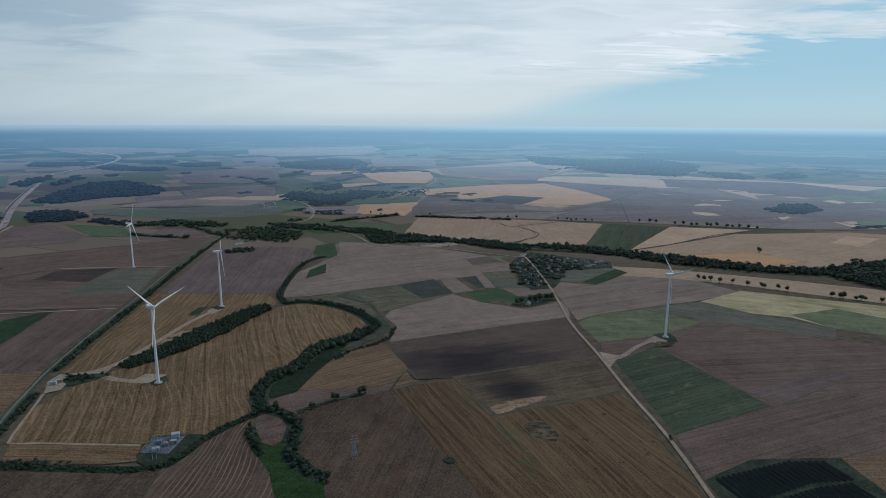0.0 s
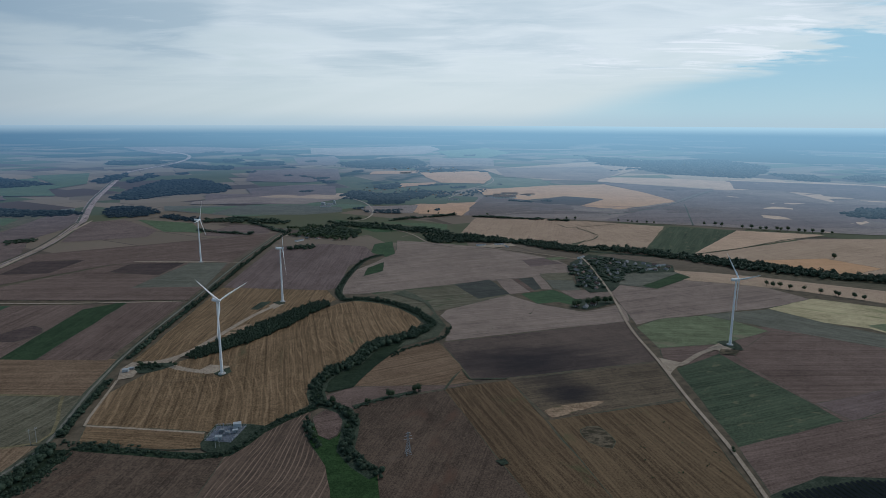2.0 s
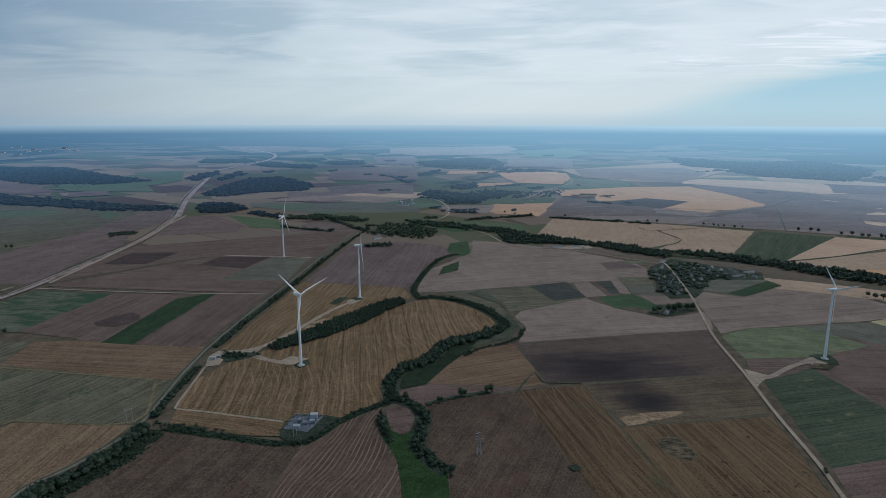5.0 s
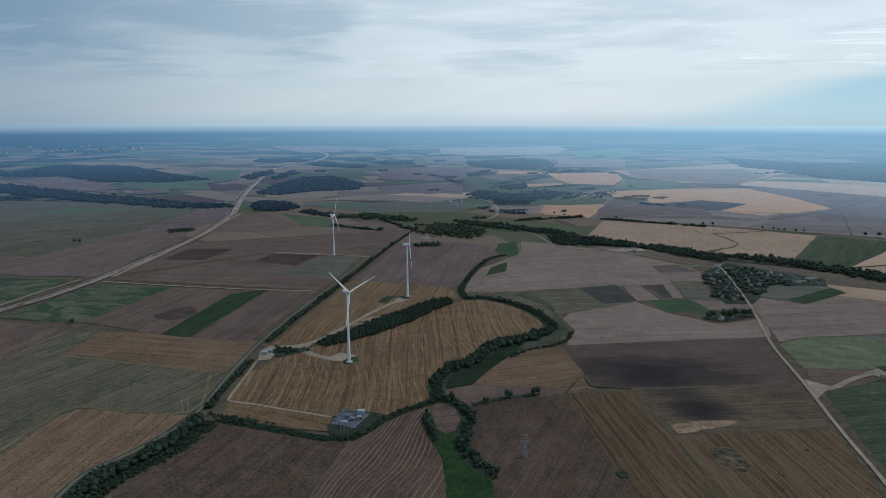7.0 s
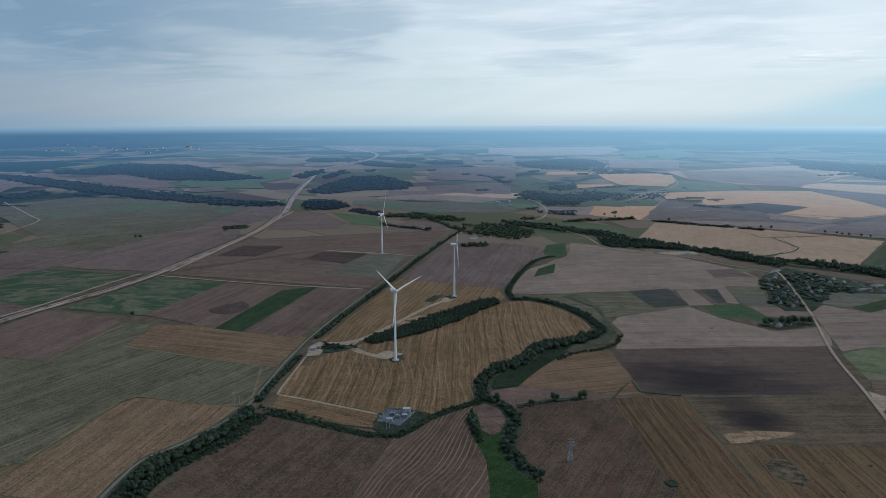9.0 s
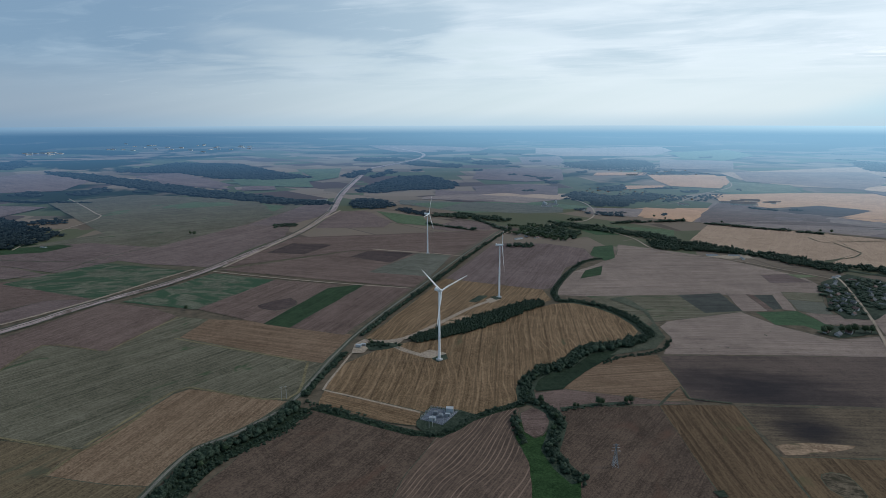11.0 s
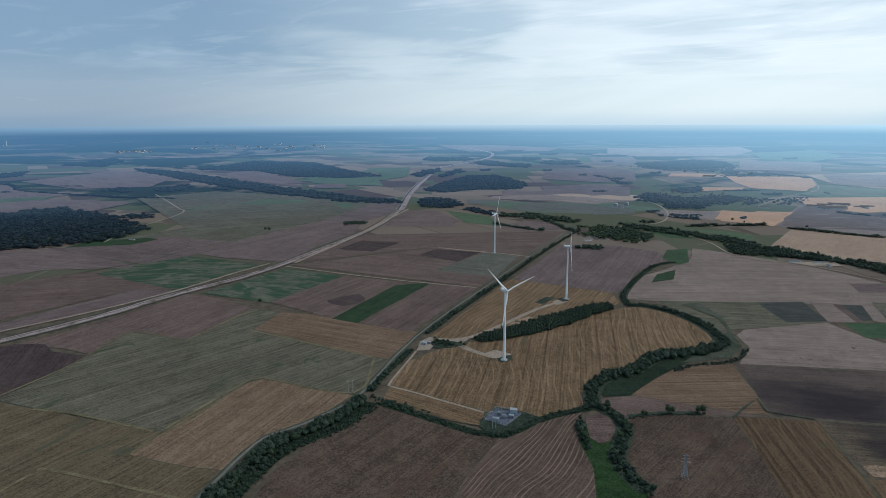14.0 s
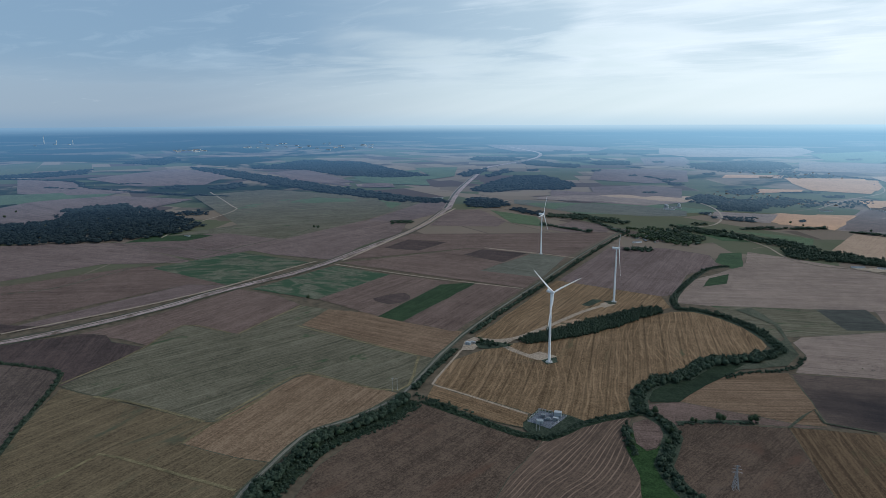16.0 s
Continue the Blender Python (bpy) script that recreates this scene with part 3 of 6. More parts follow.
def leaf_cloud(rng, count, size):
    """Leaf clumps: small bent triangles pairs scattered over a lobed crown of unit size."""
    lobes = [(Vector((rng.uniform(-0.45, 0.45), rng.uniform(-0.45, 0.45), rng.uniform(-0.25, 0.6))), rng.uniform(0.4, 0.68)) for _ in range(7)]
    co, tri = [], []
    for k in range(count):
        c, r = rng.choice(lobes)
        way = Vector((rng.gauss(0, 1), rng.gauss(0, 1), rng.gauss(0.15, 1))).normalized()
        p = c + way * r * rng.uniform(0.72, 1.05)
        u = way.orthogonal().normalized()
        u = Matrix.Rotation(rng.uniform(0, 6.28), 3, way) @ u
        w = way.cross(u) + way * rng.uniform(-0.6, 0.6)
        s = size * rng.uniform(0.6, 1.3)
        base = len(co)
        co += [p - u * s, p - w * s + way * 0.3 * s, p + u * s, p + w * s * 1.1]
        tri += [(base, base + 1, base + 2), (base, base + 2, base + 3)]
    return np.array([c[:] for c in co], dtype=np.float32), np.array(tri, dtype=np.int32)


RNG = random.Random(7)
BLOBS = [unit_blob(RNG, 2) for _ in range(6)]
SMALL_BLOBS = [unit_blob(RNG, 1) for _ in range(6)]
LEAVES = [leaf_cloud(RNG, 110, 0.15) for _ in range(6)]
FAR_LEAVES = [leaf_cloud(RNG, 44, 0.22) for _ in range(6)]


def joined(parts):
    co, tri, base = [], [], 0
    for c, t in parts:
        co.append(c)
        tri.append(t + base)
        base += len(c)
    return np.concatenate(co), np.concatenate(tri)


def tri_mesh(name, co, tri, material):
    me = bpy.data.meshes.new(name)
    me.vertices.add(len(co))
    me.vertices.foreach_set("co", co.astype(np.float32).ravel())
    me.loops.add(tri.size)
    me.loops.foreach_set("vertex_index", tri.astype(np.int32).ravel())
    me.polygons.add(len(tri))
    me.polygons.foreach_set("loop_start", np.arange(0, tri.size, 3, dtype=np.int32))
    me.materials.append(material)
    me.update(calc_edges=True)
    return me


def stand(name, label, material, places, category):
    """Many trees as one stand: places are (x, y, height, width)."""
    parts = []
    for x, y, h, w in places:
        d = math.hypot(x, y)
        base = lift(x, y)
        s = base.xy.length / max(d, 1)
        near = d < 1250
        turn = RNG.uniform(0, 6.28)
        cs, sn = math.cos(turn), math.sin(turn)
        spin = np.array([[cs, -sn, 0], [sn, cs, 0], [0, 0, 1]], dtype=np.float32)
        size = np.array([w * 0.5, w * 0.5, h * 0.5], dtype=np.float32) * s
        at = np.array([base.x, base.y, base.z + h * s * 0.46], dtype=np.float32)
        middle = not near and d < 2300
        shrink = 0.74 if near or middle else 1.0
        bank = BLOBS if d < 900 and w > 5.5 else SMALL_BLOBS
        co, tri = bank[RNG.randrange(6)]
        parts.append(((co * shrink * size) @ spin.T + at, tri))
        if near:
            co, tri = LEAVES[RNG.randrange(6)]
            parts.append(((co * size) @ spin.T + at, tri))
        elif middle:
            co, tri = FAR_LEAVES[RNG.randrange(6)]
            parts.append(((co * size) @ spin.T + at, tri))
    co, tri = joined(parts)
    # stands averaging beyond 1950 m take the foliage with painted haze
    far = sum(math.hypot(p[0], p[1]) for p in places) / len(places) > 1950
    ob = new(name, tri_mesh(name, co, tri, LEAF_HAZED if far else material))
    return tagged(ob, label, category, kind="stuff")


def inside(x, y, poly):
    hit, j = False, len(poly) - 1
    for i, (xi, yi) in enumerate(poly):
        xj, yj = poly[j]
        if (yi > y) != (yj > y) and x < (xj - xi) * (y - yi) / (yj - yi) + xi:
            hit = not hit
        j = i
    return hit


def wood(label, material, height, spacing, *corners):
    xs, ys = [c[0] for c in corners], [c[1] for c in corners]
    places = []
    area = abs(sum(corners[i - 1][0] * c[1] - c[0] * corners[i - 1][1] for i, c in enumerate(corners))) / 2
    spacing = max(spacing, math.sqrt(area / 3000))
    y = min(ys)
    while y <= max(ys):
        x = min(xs)
        while x <= max(xs):
            qx, qy = x + RNG.uniform(-0.5, 0.5) * spacing, y + RNG.uniform(-0.5, 0.5) * spacing
            wob = spacing * 0.9
            if material is LEAF and noise.noise((qx * 0.013, qy * 0.013, 5.0)) > 0.12:
                x += spacing
                continue
            if inside(qx + RNG.uniform(-wob, wob), qy + RNG.uniform(-wob, wob), corners) and clear_of_roads(qx, qy, 4.0):
                h = height * RNG.uniform(0.65, 1.15) * (0.85 + 0.4 * noise.noise((qx * 0.02, qy * 0.02, 0)))
                w = max(spacing * RNG.uniform(1.2, 1.75), 0.72 * h)
                places.append((qx, qy, h, min(w, h * 1.6) if material is LEAF else w))
            x += spacing
        y += spacing
    if places:
        stand("wood", label, material, places, "wood")


def hedge(label, material, width, height, spacing, *points):
    places = []
    for p in curve(points, spacing):
        rows = max(1, round(width / 3.2))
        for k in range(rows):
            if RNG.random() < 0.12:
                continue
            off = Vector((RNG.uniform(-0.5, 0.5) * width, RNG.uniform(-0.5, 0.5) * width))
            if not clear_of_roads(p.x + off.x, p.y + off.y, 2.0):
                continue
            h = height * RNG.uniform(0.28, 1.2) * (0.9 + 0.5 * noise.noise((p.x * 0.03, p.y * 0.03, 2.0)))
            places.append((p.x + off.x, p.y + off.y, h, max(spacing * RNG.uniform(1.2, 2.2), h * RNG.uniform(0.7, 1.25))))
    stand("hedge", label, material, places, "hedge")


def scatter(label, material, count, size, *corners):
    """Small tufts strewn over a plot."""
    xs, ys = [c[0] for c in corners], [c[1] for c in corners]
    places = []
    while len(places) < count:
        x, y = RNG.uniform(min(xs), max(xs)), RNG.uniform(min(ys), max(ys))
        if inside(x, y, corners):
            h = size * RNG.uniform(0.5, 1.4)
            places += [(x + RNG.gauss(0, 2), y + RNG.gauss(0, 1), 0.8 + 0.5 * h, h * RNG.uniform(1.0, 2.4)) for _ in range(RNG.randrange(1, 4))]
    stand("weeds", label, material, places, "weeds")


def tree_meshes(seed):
    rng = random.Random(seed)
    bm = bmesh.new()
    tube(bm, (0, 0, -0.02), (0.01, 0, 0.32), 0.035, 0.024, 7)
    for k in range(5):
        a = k * 1.26 + rng.uniform(-0.3, 0.3)
        tube(bm, (0.01, 0, rng.uniform(0.22, 0.34)), (0.2 * math.cos(a), 0.2 * math.sin(a), rng.uniform(0.5, 0.7)), 0.016, 0.006, 5)
    trunk = bpy.data.meshes.new("trunk")
    bm.to_mesh(trunk)
    bm.free()
    trunk.materials.append(BARK)
    co, tri = leaf_cloud(rng, 420, 0.085)
    core, core_tri = unit_blob(rng, 2)
    size = np.array([0.42, 0.42, 0.40], dtype=np.float32)
    at = np.array([0, 0, 0.60], dtype=np.float32)
    co, tri = joined([(co * size + at, tri), (core * size * 0.72 + at, core_tri)])
    return trunk, tri_mesh("crown", co, tri, LEAF)


TREES = [tree_meshes(s) for s in range(5)]


def tree(place, height, label, group):
    x, y = place
    base = lift(x, y)
    h = height * RNG.uniform(0.8, 1.2)
    ob = tagged(new("tree"), label, "tree", group)
    ob.matrix_world = Matrix.Translation(base) @ Matrix.Rotation(RNG.uniform(0, 6.28), 4, "Z") @ Matrix.Diagonal((h * RNG.uniform(0.9, 1.15), h * RNG.uniform(0.9, 1.15), h, 1))
    for name, me in zip(("trunk", "crown"), TREES[RNG.randrange(5)]):
        new(name, me).parent = ob


# ---- the plan: fields, roads, woods, trees ----
field(LOAM, "light brown harrowed field", 29, 0, (-270, 1005), (-300, 1148), (-265, 1253), (-241, 1384), (-260, 1500), (-182, 1486), (-37, 1439), (113, 1330), (143, 1249), (130, 1199), (62, 1166), (13, 1143), (-80, 1096), (-145, 1049), (-218, 1020))
field(MEADOW, "dry grey-green pasture by the stream", 20, 0, (-223, 1020), (-147, 1061), (-45, 1117), (19, 1030), (-87, 941), (-126, 905), (-170, 964))
field(LOAM, "pale cut stubble field", 21, 0, (-86, 935), (12, 1033), (57, 986), (127, 949), (199, 1001), (190, 909), (42, 847), (-74, 795), (-72, 866), (-92, 906))
field(GRASS, "dark green crop plot", 0, 0, (-263, 1135), (-269, 1203), (-247, 1258), (-234, 1180))
field(DULL, "dark weedy plot", 26, 0, (-85, 1092), (-23, 1135), (14, 1041), (-38, 1005))
field(PURPLE, "dark brown plot by the village lane", 20, 0, (43, 1311), (89, 1337), (125, 1286), (57, 1251))
field(FRESH, "light green sliver by the lane", 20, 0, (89, 1337), (127, 1349), (143, 1341), (104, 1315))
field(LOAM, "pale stubble plot", 20, 0, (-12, 1137), (18, 1149), (50, 1057), (14, 1037))
field(PLOUGH, "narrow brown plot", 20, 0, (18, 1149), (31, 1147), (58, 1065), (50, 1057))
field(DULL, "dark weedy plot", 20, 0, (31, 1147), (58, 1160), (71, 1082), (58, 1069))
field(LOAM, "tan garden strip", 20, 0, (58, 1164), (71, 1183), (89, 1077), (71, 1076))
field(MEADOW, "dry garden plot beside the village", 20, 0, (72, 1191), (133, 1208), (132, 1148), (79, 1147))
field(WEED, "green garden plot beside the village", 20, 0, (79, 1143), (132, 1146), (138, 1071), (93, 1079))
field(LOAM, "brown field beside the hamlet", 20, 0, (101, 1071), (188, 1088), (185, 1044), (123, 1020))
field(LAWN, "bright green grass plot", 20, 0, (33, 1041), (90, 1075), (102, 1057), (122, 1021), (138, 1017), (132, 991), (110, 987), (94, 1000), (58, 986))
field(WEED, "dull green field behind the village", 20, 0, (190, 1106), (239, 1222), (262, 1199), (283, 1171), (260, 1106), (231, 1132))
field(DARKPATCH, "dark freshly ploughed field", 24, 0, (-77, 788), (189, 909), (194, 752), (-27, 666), (-46, 707))
field(STUBBLE, "brown stubble slope by the stream", 34, 0, (-162, 638), (-153, 697), (-129, 759), (-81, 788), (-46, 707), (-30, 665), (-55, 653), (-115, 633), (-149, 634))
field(PLOUGH, "dark ploughed strip", 14, 0, (-187, 610), (-162, 637), (-55, 653), (-27, 661), (-90, 628), (-132, 597), (-152, 581), (-170, 587))
field(REDSOIL, "dark reddish ploughed field", 80, 0, (-152, 581), (-128, 603), (-60, 639), (28, 441), (59, 249), (-78, 248), (-100, 440), (-101, 465), (-126, 482))
field(OLIVE, "striped olive stubble field", -66, 0, (-61, 642), (11, 674), (95, 442), (122, 319), (72, 318), (28, 441))
field(OLIVE, "brown stubble field beside the lane", -70, 0, (48, 580), (196, 638), (206, 443), (205, 319), (122, 319), (95, 442))
field(STRIPPATCH, "brown harrowed field with dark patches", 22, 0, (11, 674), (192, 746), (195, 645), (51, 580))
field(SAND, "bare sandy patch", 0, 1, (46, 599), (67, 615), (111, 630), (90, 609), (53, 585))
field(SCRUB, "weedy sandy pit", 0, 1, (79, 563), (96, 571), (108, 543), (103, 530), (84, 540))
field(LOAM, "pinkish brown harrowed field", 26, 0, (188, 1120), (353, 1179), (475, 1129), (516, 1058), (425, 1004), (307, 954), (237, 924), (197, 893))
field(PLOUGH, "brown drilled field round the turbine", 7, 0, (208, 798), (290, 845), (388, 912), (536, 817), (586, 791), (657, 714), (642, 697), (493, 655), (339, 604), (284, 728), (222, 743))
field(YELLOW, "yellow ripening field", -23, 0, (422, 997), (519, 1066), (713, 975), (817, 903), (673, 732), (614, 832), (563, 861), (526, 913), (475, 933))
field(FRESH, "light green strip in the yellow field", -23, 0, (532, 925), (622, 958), (667, 909), (752, 827), (706, 772), (614, 832), (563, 861))
field(FRESH, "light green weedy field", 1, 0, (195, 882), (237, 924), (325, 955), (377, 884), (304, 828), (207, 798))
field(WEED, "olive fallow wedge", -30, 0, (306, 951), (421, 994), (475, 933), (563, 861), (533, 813), (455, 857))
field(PLOUGH, "brown field with fine drill lines", 15, 0, (208, 798), (303, 824), (222, 743), (202, 750))
field(PLOUGH, "broad brown drilled field", 7, 0, (296, 784), (381, 884), (454, 854), (533, 813), (583, 787), (657, 714), (706, 772), (493, 655), (340, 607), (298, 757))
field(DARKGREEN, "green root crop field with bare streaks", 27, 0, (211, 728), (278, 784), (340, 607), (218, 544))
field(PURPLE, "pale fallow block", 26, 0, (332, 646), (463, 709), (478, 687), (351, 610))
field(PLOUGH, "dark brown drilled field", 23, 0, (218, 544), (340, 607), (496, 660), (743, 772), (606, 558), (394, 512), (351, 506), (269, 502), (217, 470))
field(GRASSDARK, "rough grass of the solar park", 16, 0, (215, 468), (269, 502), (351, 506), (355, 455), (345, 368), (224, 368))
field(STUBBLE, "tan strip beside the solar park", 0, 0, (351, 506), (394, 512), (523, 526), (345, 368), (355, 455))
field(TAN, "tan strip below the railway trees", -23, 0, (293, 1258), (415, 1236), (514, 1200), (649, 1140), (780, 1072), (847, 1040), (781, 954), (724, 990), (635, 1043), (529, 1109), (420, 1152), (319, 1176))
field(TAN, "sunlit tan field", -96, 0, (-110, 1625), (-85, 1895), (175, 1890), (235, 1745), (240, 1610), (160, 1491), (15, 1550))
field(TAN, "pinkish stubble field", -87, 0, (175, 1890), (455, 1795), (318, 1425), (173, 1484), (240, 1625), (225, 1745))
field(DARKGREEN, "dark green crop field", -111, 0, (465, 1795), (635, 1750), (409, 1376), (318, 1425))
field(PINK, "pinkish brown field", -12, 0, (635, 1750), (845, 1705), (755, 1645), (535, 1485), (428, 1420))
field(TAN, "wide pale stubble field", 33, 0, (424, 1408), (530, 1475), (765, 1635), (1090, 1675), (1365, 1550), (1245, 1410), (960, 1335), (806, 1259), (675, 1231), (477, 1353))
field(ORANGE, "warm stubble patch", 0, 0, (502, 1353), (700, 1400), (765, 1310), (652, 1231))
field(PINK, "small brown plot", 0, 0, (950, 1520), (1050, 1615), (1120, 1585), (995, 1475))
field(GRASS, "green plot", 0, 0, (1190, 1810), (1340, 1890), (1555, 1870), (1430, 1720), (1220, 1715))
field(LOAM, "wide purple-brown ploughed field", 12, 0, (-125, 1940), (-95, 2435), (85, 2315), (335, 2150), (630, 2345), (905, 2420), (1400, 2530), (1660, 2350), (1980, 2275), (1470, 1675), (1230, 1725), (960, 1720), (520, 1830), (195, 1900))
field(PURPLE, "dark purple-brown field", 0, 0, (-120, 1950), (-95, 2395), (130, 2300), (345, 2135), (205, 2010))
field(PINK, "pale brown field", -4, 0, (885, 2370), (1375, 2490), (1635, 2315), (1815, 2195), (1470, 1765), (1240, 1740), (865, 1745), (795, 1970))
field(ORANGE, "orange-tan stubble field", -9, 0, (-55, 2660), (460, 2965), (545, 2610), (635, 2360), (390, 2135), (265, 2205), (375, 2410), (185, 2500))
field(DARKSOIL, "dark ploughed field", -29, 0, (445, 3050), (890, 2800), (650, 2380), (545, 2610))
field(PINK, "pale brown field", 5, 0, (880, 2775), (1220, 3465), (1560, 3205), (2025, 2880), (2180, 2650), (1905, 2305), (1670, 2370), (1410, 2550), (910, 2440), (650, 2380))
field(PURPLE, "dark brown field", 0, 0, (1160, 2670), (1580, 2870), (1670, 2595), (1390, 2510))
field(PALE, "pale sunlit field", 0, 0, (455, 3110), (690, 3640), (1235, 3500), (1560, 3205), (895, 2825))
field(TAN, "pale sunlit field", 0, 0, (-135, 3825), (750, 4800), (1050, 4400), (710, 3725), (460, 3170), (205, 3165), (-25, 3425))
field(GREENFAR, "green field", 0, 0, (-110, 2820), (5, 3250), (230, 3105), (185, 2830), (-20, 2680))
field(ORANGE, "orange stubble field", 0, 0, (-465, 3485), (-95, 3615), (-55, 3155), (-130, 2975), (-265, 3000))
field(ORANGE, "orange stubble field", 0, 0, (-235, 2015), (-200, 2225), (-90, 2260), (-130, 1930))
field(ORANGE, "tan field", 0, 0, (-420, 2020), (-295, 2195), (-195, 2195), (-240, 1975))
field(PURPLE, "brown field", 9, 0, (-1180, 2370), (-645, 2460), (-695, 2125), (-1045, 2090))
field(GREENFAR, "dark green field", 30, 0, (-1090, 1955), (-695, 2185), (-445, 2130), (-645, 1920), (-815, 1825))
field(TAN, "pale tan field", 0, 0, (-970, 2375), (-605, 2480), (-615, 2265), (-965, 2165))
field(GREENFAR, "green field behind the village", 0, 0, (-370, 1780), (-160, 1765), (-150, 1645), (-235, 1715))
field(LAWN, "bright green meadow", 0, 0, (-294, 1353), (-305, 1449), (-270, 1485), (-239, 1342), (-252, 1307))
field(LAWN, "green meadow among the groves", 0, 0, (-510, 1810), (-365, 1750), (-225, 1660), (-335, 1605), (-415, 1685))
field(GREENFAR, "green field", 0, 0, (-650, 6100), (-200, 6900), (50, 5900), (-150, 5000), (-450, 5150))
field(PURPLE, "light brown far field", 0, 0, (-4115, 6459), (-3485, 6666), (-2502, 6341), (-2328, 5604), (-2941, 5176), (-3514, 5723))
field(GREENFAR, "dull green far field", 0, 0, (-2463, 3048), (-2273, 3246), (-1911, 2700), (-1903, 2487), (-1997, 2293), (-2262, 2206), (-2139, 2498), (-2013, 2633))
field(LOAM, "pinkish far strip", 0, 0, (-2054, 2104), (-1918, 2219), (-1838, 2107), (-1962, 2023))
field(PURPLE, "pale brown far field", 0, 0, (-2928, 2333), (-2821, 2536), (-2306, 2217), (-1984, 2016), (-2485, 2082))
field(WEED, "dark olive far field", 0, 0, (-1156, 2020), (-694, 2105), (-549, 2074), (-520, 1967), (-624, 1893), (-896, 1858), (-1101, 1923))
field(LOAM, "pinkish far strip", 0, 0, (-1115, 2142), (-1006, 2296), (-770, 2333), (-606, 2291), (-704, 2135), (-886, 2127), (-1093, 2076))
field(PURPLE, "light brown far field", 0, 0, (-1105, 2587), (-918, 2783), (-749, 2730), (-661, 2410), (-782, 2370), (-994, 2385))
field(MOTTLE, "mottled green far field", 0, 0, (-997, 2522), (-948, 2587), (-897, 2462), (-948, 2422))
field(PURPLE, "grey-brown far field", 0, 0, (-1478, 3555), (-1232, 3734), (-1002, 3711), (-811, 3061), (-953, 2889), (-1245, 2918))
field(LOAM, "pale pinkish far field", 0, 0, (-2039, 6493), (-880, 7348), (-667, 6523), (-704, 5501), (-1354, 5102), (-1718, 5470))
field(PURPLE, "light brown far field", 0, 0, (-1660, 4828), (-1399, 5088), (-1216, 4584), (-1125, 4094), (-1343, 4022))
field(LOAM, "light brown far field", 0, 0, (-588, 4939), (-86, 4955), (-68, 4116), (-478, 4033))
field(ORANGE, "orange stubble far strip", 0, 0, (-760, 3565), (-502, 3693), (-489, 3490), (-734, 3370))
field(ORANGE, "orange stubble far strip", 0, 0, (-483, 2898), (-324, 2979), (-324, 2870), (-457, 2749))
field(ORANGE, "orange stubble far field", 0, 0, (-479, 3533), (-151, 3681), (-72, 3240), (-93, 2946), (-296, 2960), (-391, 3200))
field(PURPLE, "brown hollow in the stubble", 0, 0, (-238, 3422), (-96, 3398), (-103, 3230), (-199, 3230))
field(FRESH, "light green far field", 0, 0, (-64, 3275), (185, 3233), (215, 2921), (-92, 2796))
field(LOAM, "pale brown far field", 0, 0, (-64, 3926), (616, 4196), (671, 3721), (454, 3126), (186, 3263), (3, 3329))
field(PLOUGH, "wide dark ploughed plain", 0, 0, (-116, 2114), (-74, 2448), (65, 2355), (143, 2228), (280, 2217), (495, 2197), (628, 2360), (986, 2761), (760, 2101), (249, 2020), (-106, 1950))
field(ORANGE, "orange-tan stubble field", 0, 0, (-117, 2674), (213, 2897), (467, 2980), (586, 2629), (632, 2375), (484, 2218), (290, 2234), (381, 2396), (244, 2481), (84, 2345), (-75, 2466))
field(DARKSOIL, "dark ploughed field", 0, 0, (101, 2304), (234, 2478), (383, 2412), (281, 2231), (143, 2243))
field(PURPLE, "purple-brown far field", 0, 0, (459, 3076), (659, 2974), (986, 2761), (826, 2590), (632, 2375), (574, 2661))
field(PINK, "pinkish far strip", 0, 0, (482, 3244), (560, 3356), (870, 3316), (1137, 3201), (1007, 2822), (665, 2998), (454, 3126))
field(FRESH, "light green far strip", 0, 0, (575, 3453), (881, 3554), (877, 3346), (552, 3384))
field(ORANGE, "orange-tan stubble field", 0, 0, (-270, 2166), (-102, 2268), (-139, 1951), (-270, 1957))
field(LOAM, "light brown far field", 0, 0, (-478, 2113), (-298, 2157), (-288, 1964), (-444, 1965))
field(PURPLE, "purple-brown far field", 0, 0, (1101, 3251), (1692, 3073), (1830, 2598), (1612, 2282), (1442, 2445), (1256, 2720), (1006, 2850))
field(PINK, "pinkish far strip", 0, 0, (1143, 2627), (1285, 2677), (1209, 2398), (1159, 2361))
field(FRESH, "bright green field corner", 0, 0, (1237, 1872), (1373, 1933), (1476, 1903), (1379, 1774), (1202, 1788))
field(PURPLE, "purple-brown field", 0, 0, (-1192, 1076), (-1204, 1302), (-1163, 1403), (-1055, 1248), (-1014, 1055), (-1006, 938), (-1129, 899))
field(PURPLE, "light brown far field", 0, 0, (-3744, 1322), (-3264, 1386), (-2943, 1293), (-2598, 1386), (-2594, 1266), (-2722, 1067), (-2925, 1025))
field(GREENFAR, "green far strip", 0, 0, (-2794, 977), (-2687, 1135), (-2594, 1266), (-2408, 1033), (-2429, 845))
field(GREENFAR, "wide dull green field", 0, 0, (-2273, 1477), (-1900, 1610), (-1546, 1801), (-1423, 1687), (-1341, 1477), (-1354, 1225), (-1404, 1144), (-1795, 1267))
field(PURPLE, "purple-brown plain behind the avenue", 12, 0, (551, 2237), (642, 2391), (897, 2748), (1045, 2561), (1159, 2361), (1380, 2337), (1612, 2282), (1712, 2165), (1530, 1928), (1091, 1835), (848, 1816), (531, 1869), (294, 1882))
field(LOAM, "light brown far strip", 0, 0, (904, 2772), (1190, 2859), (1200, 2380), (1148, 2361), (1037, 2540))
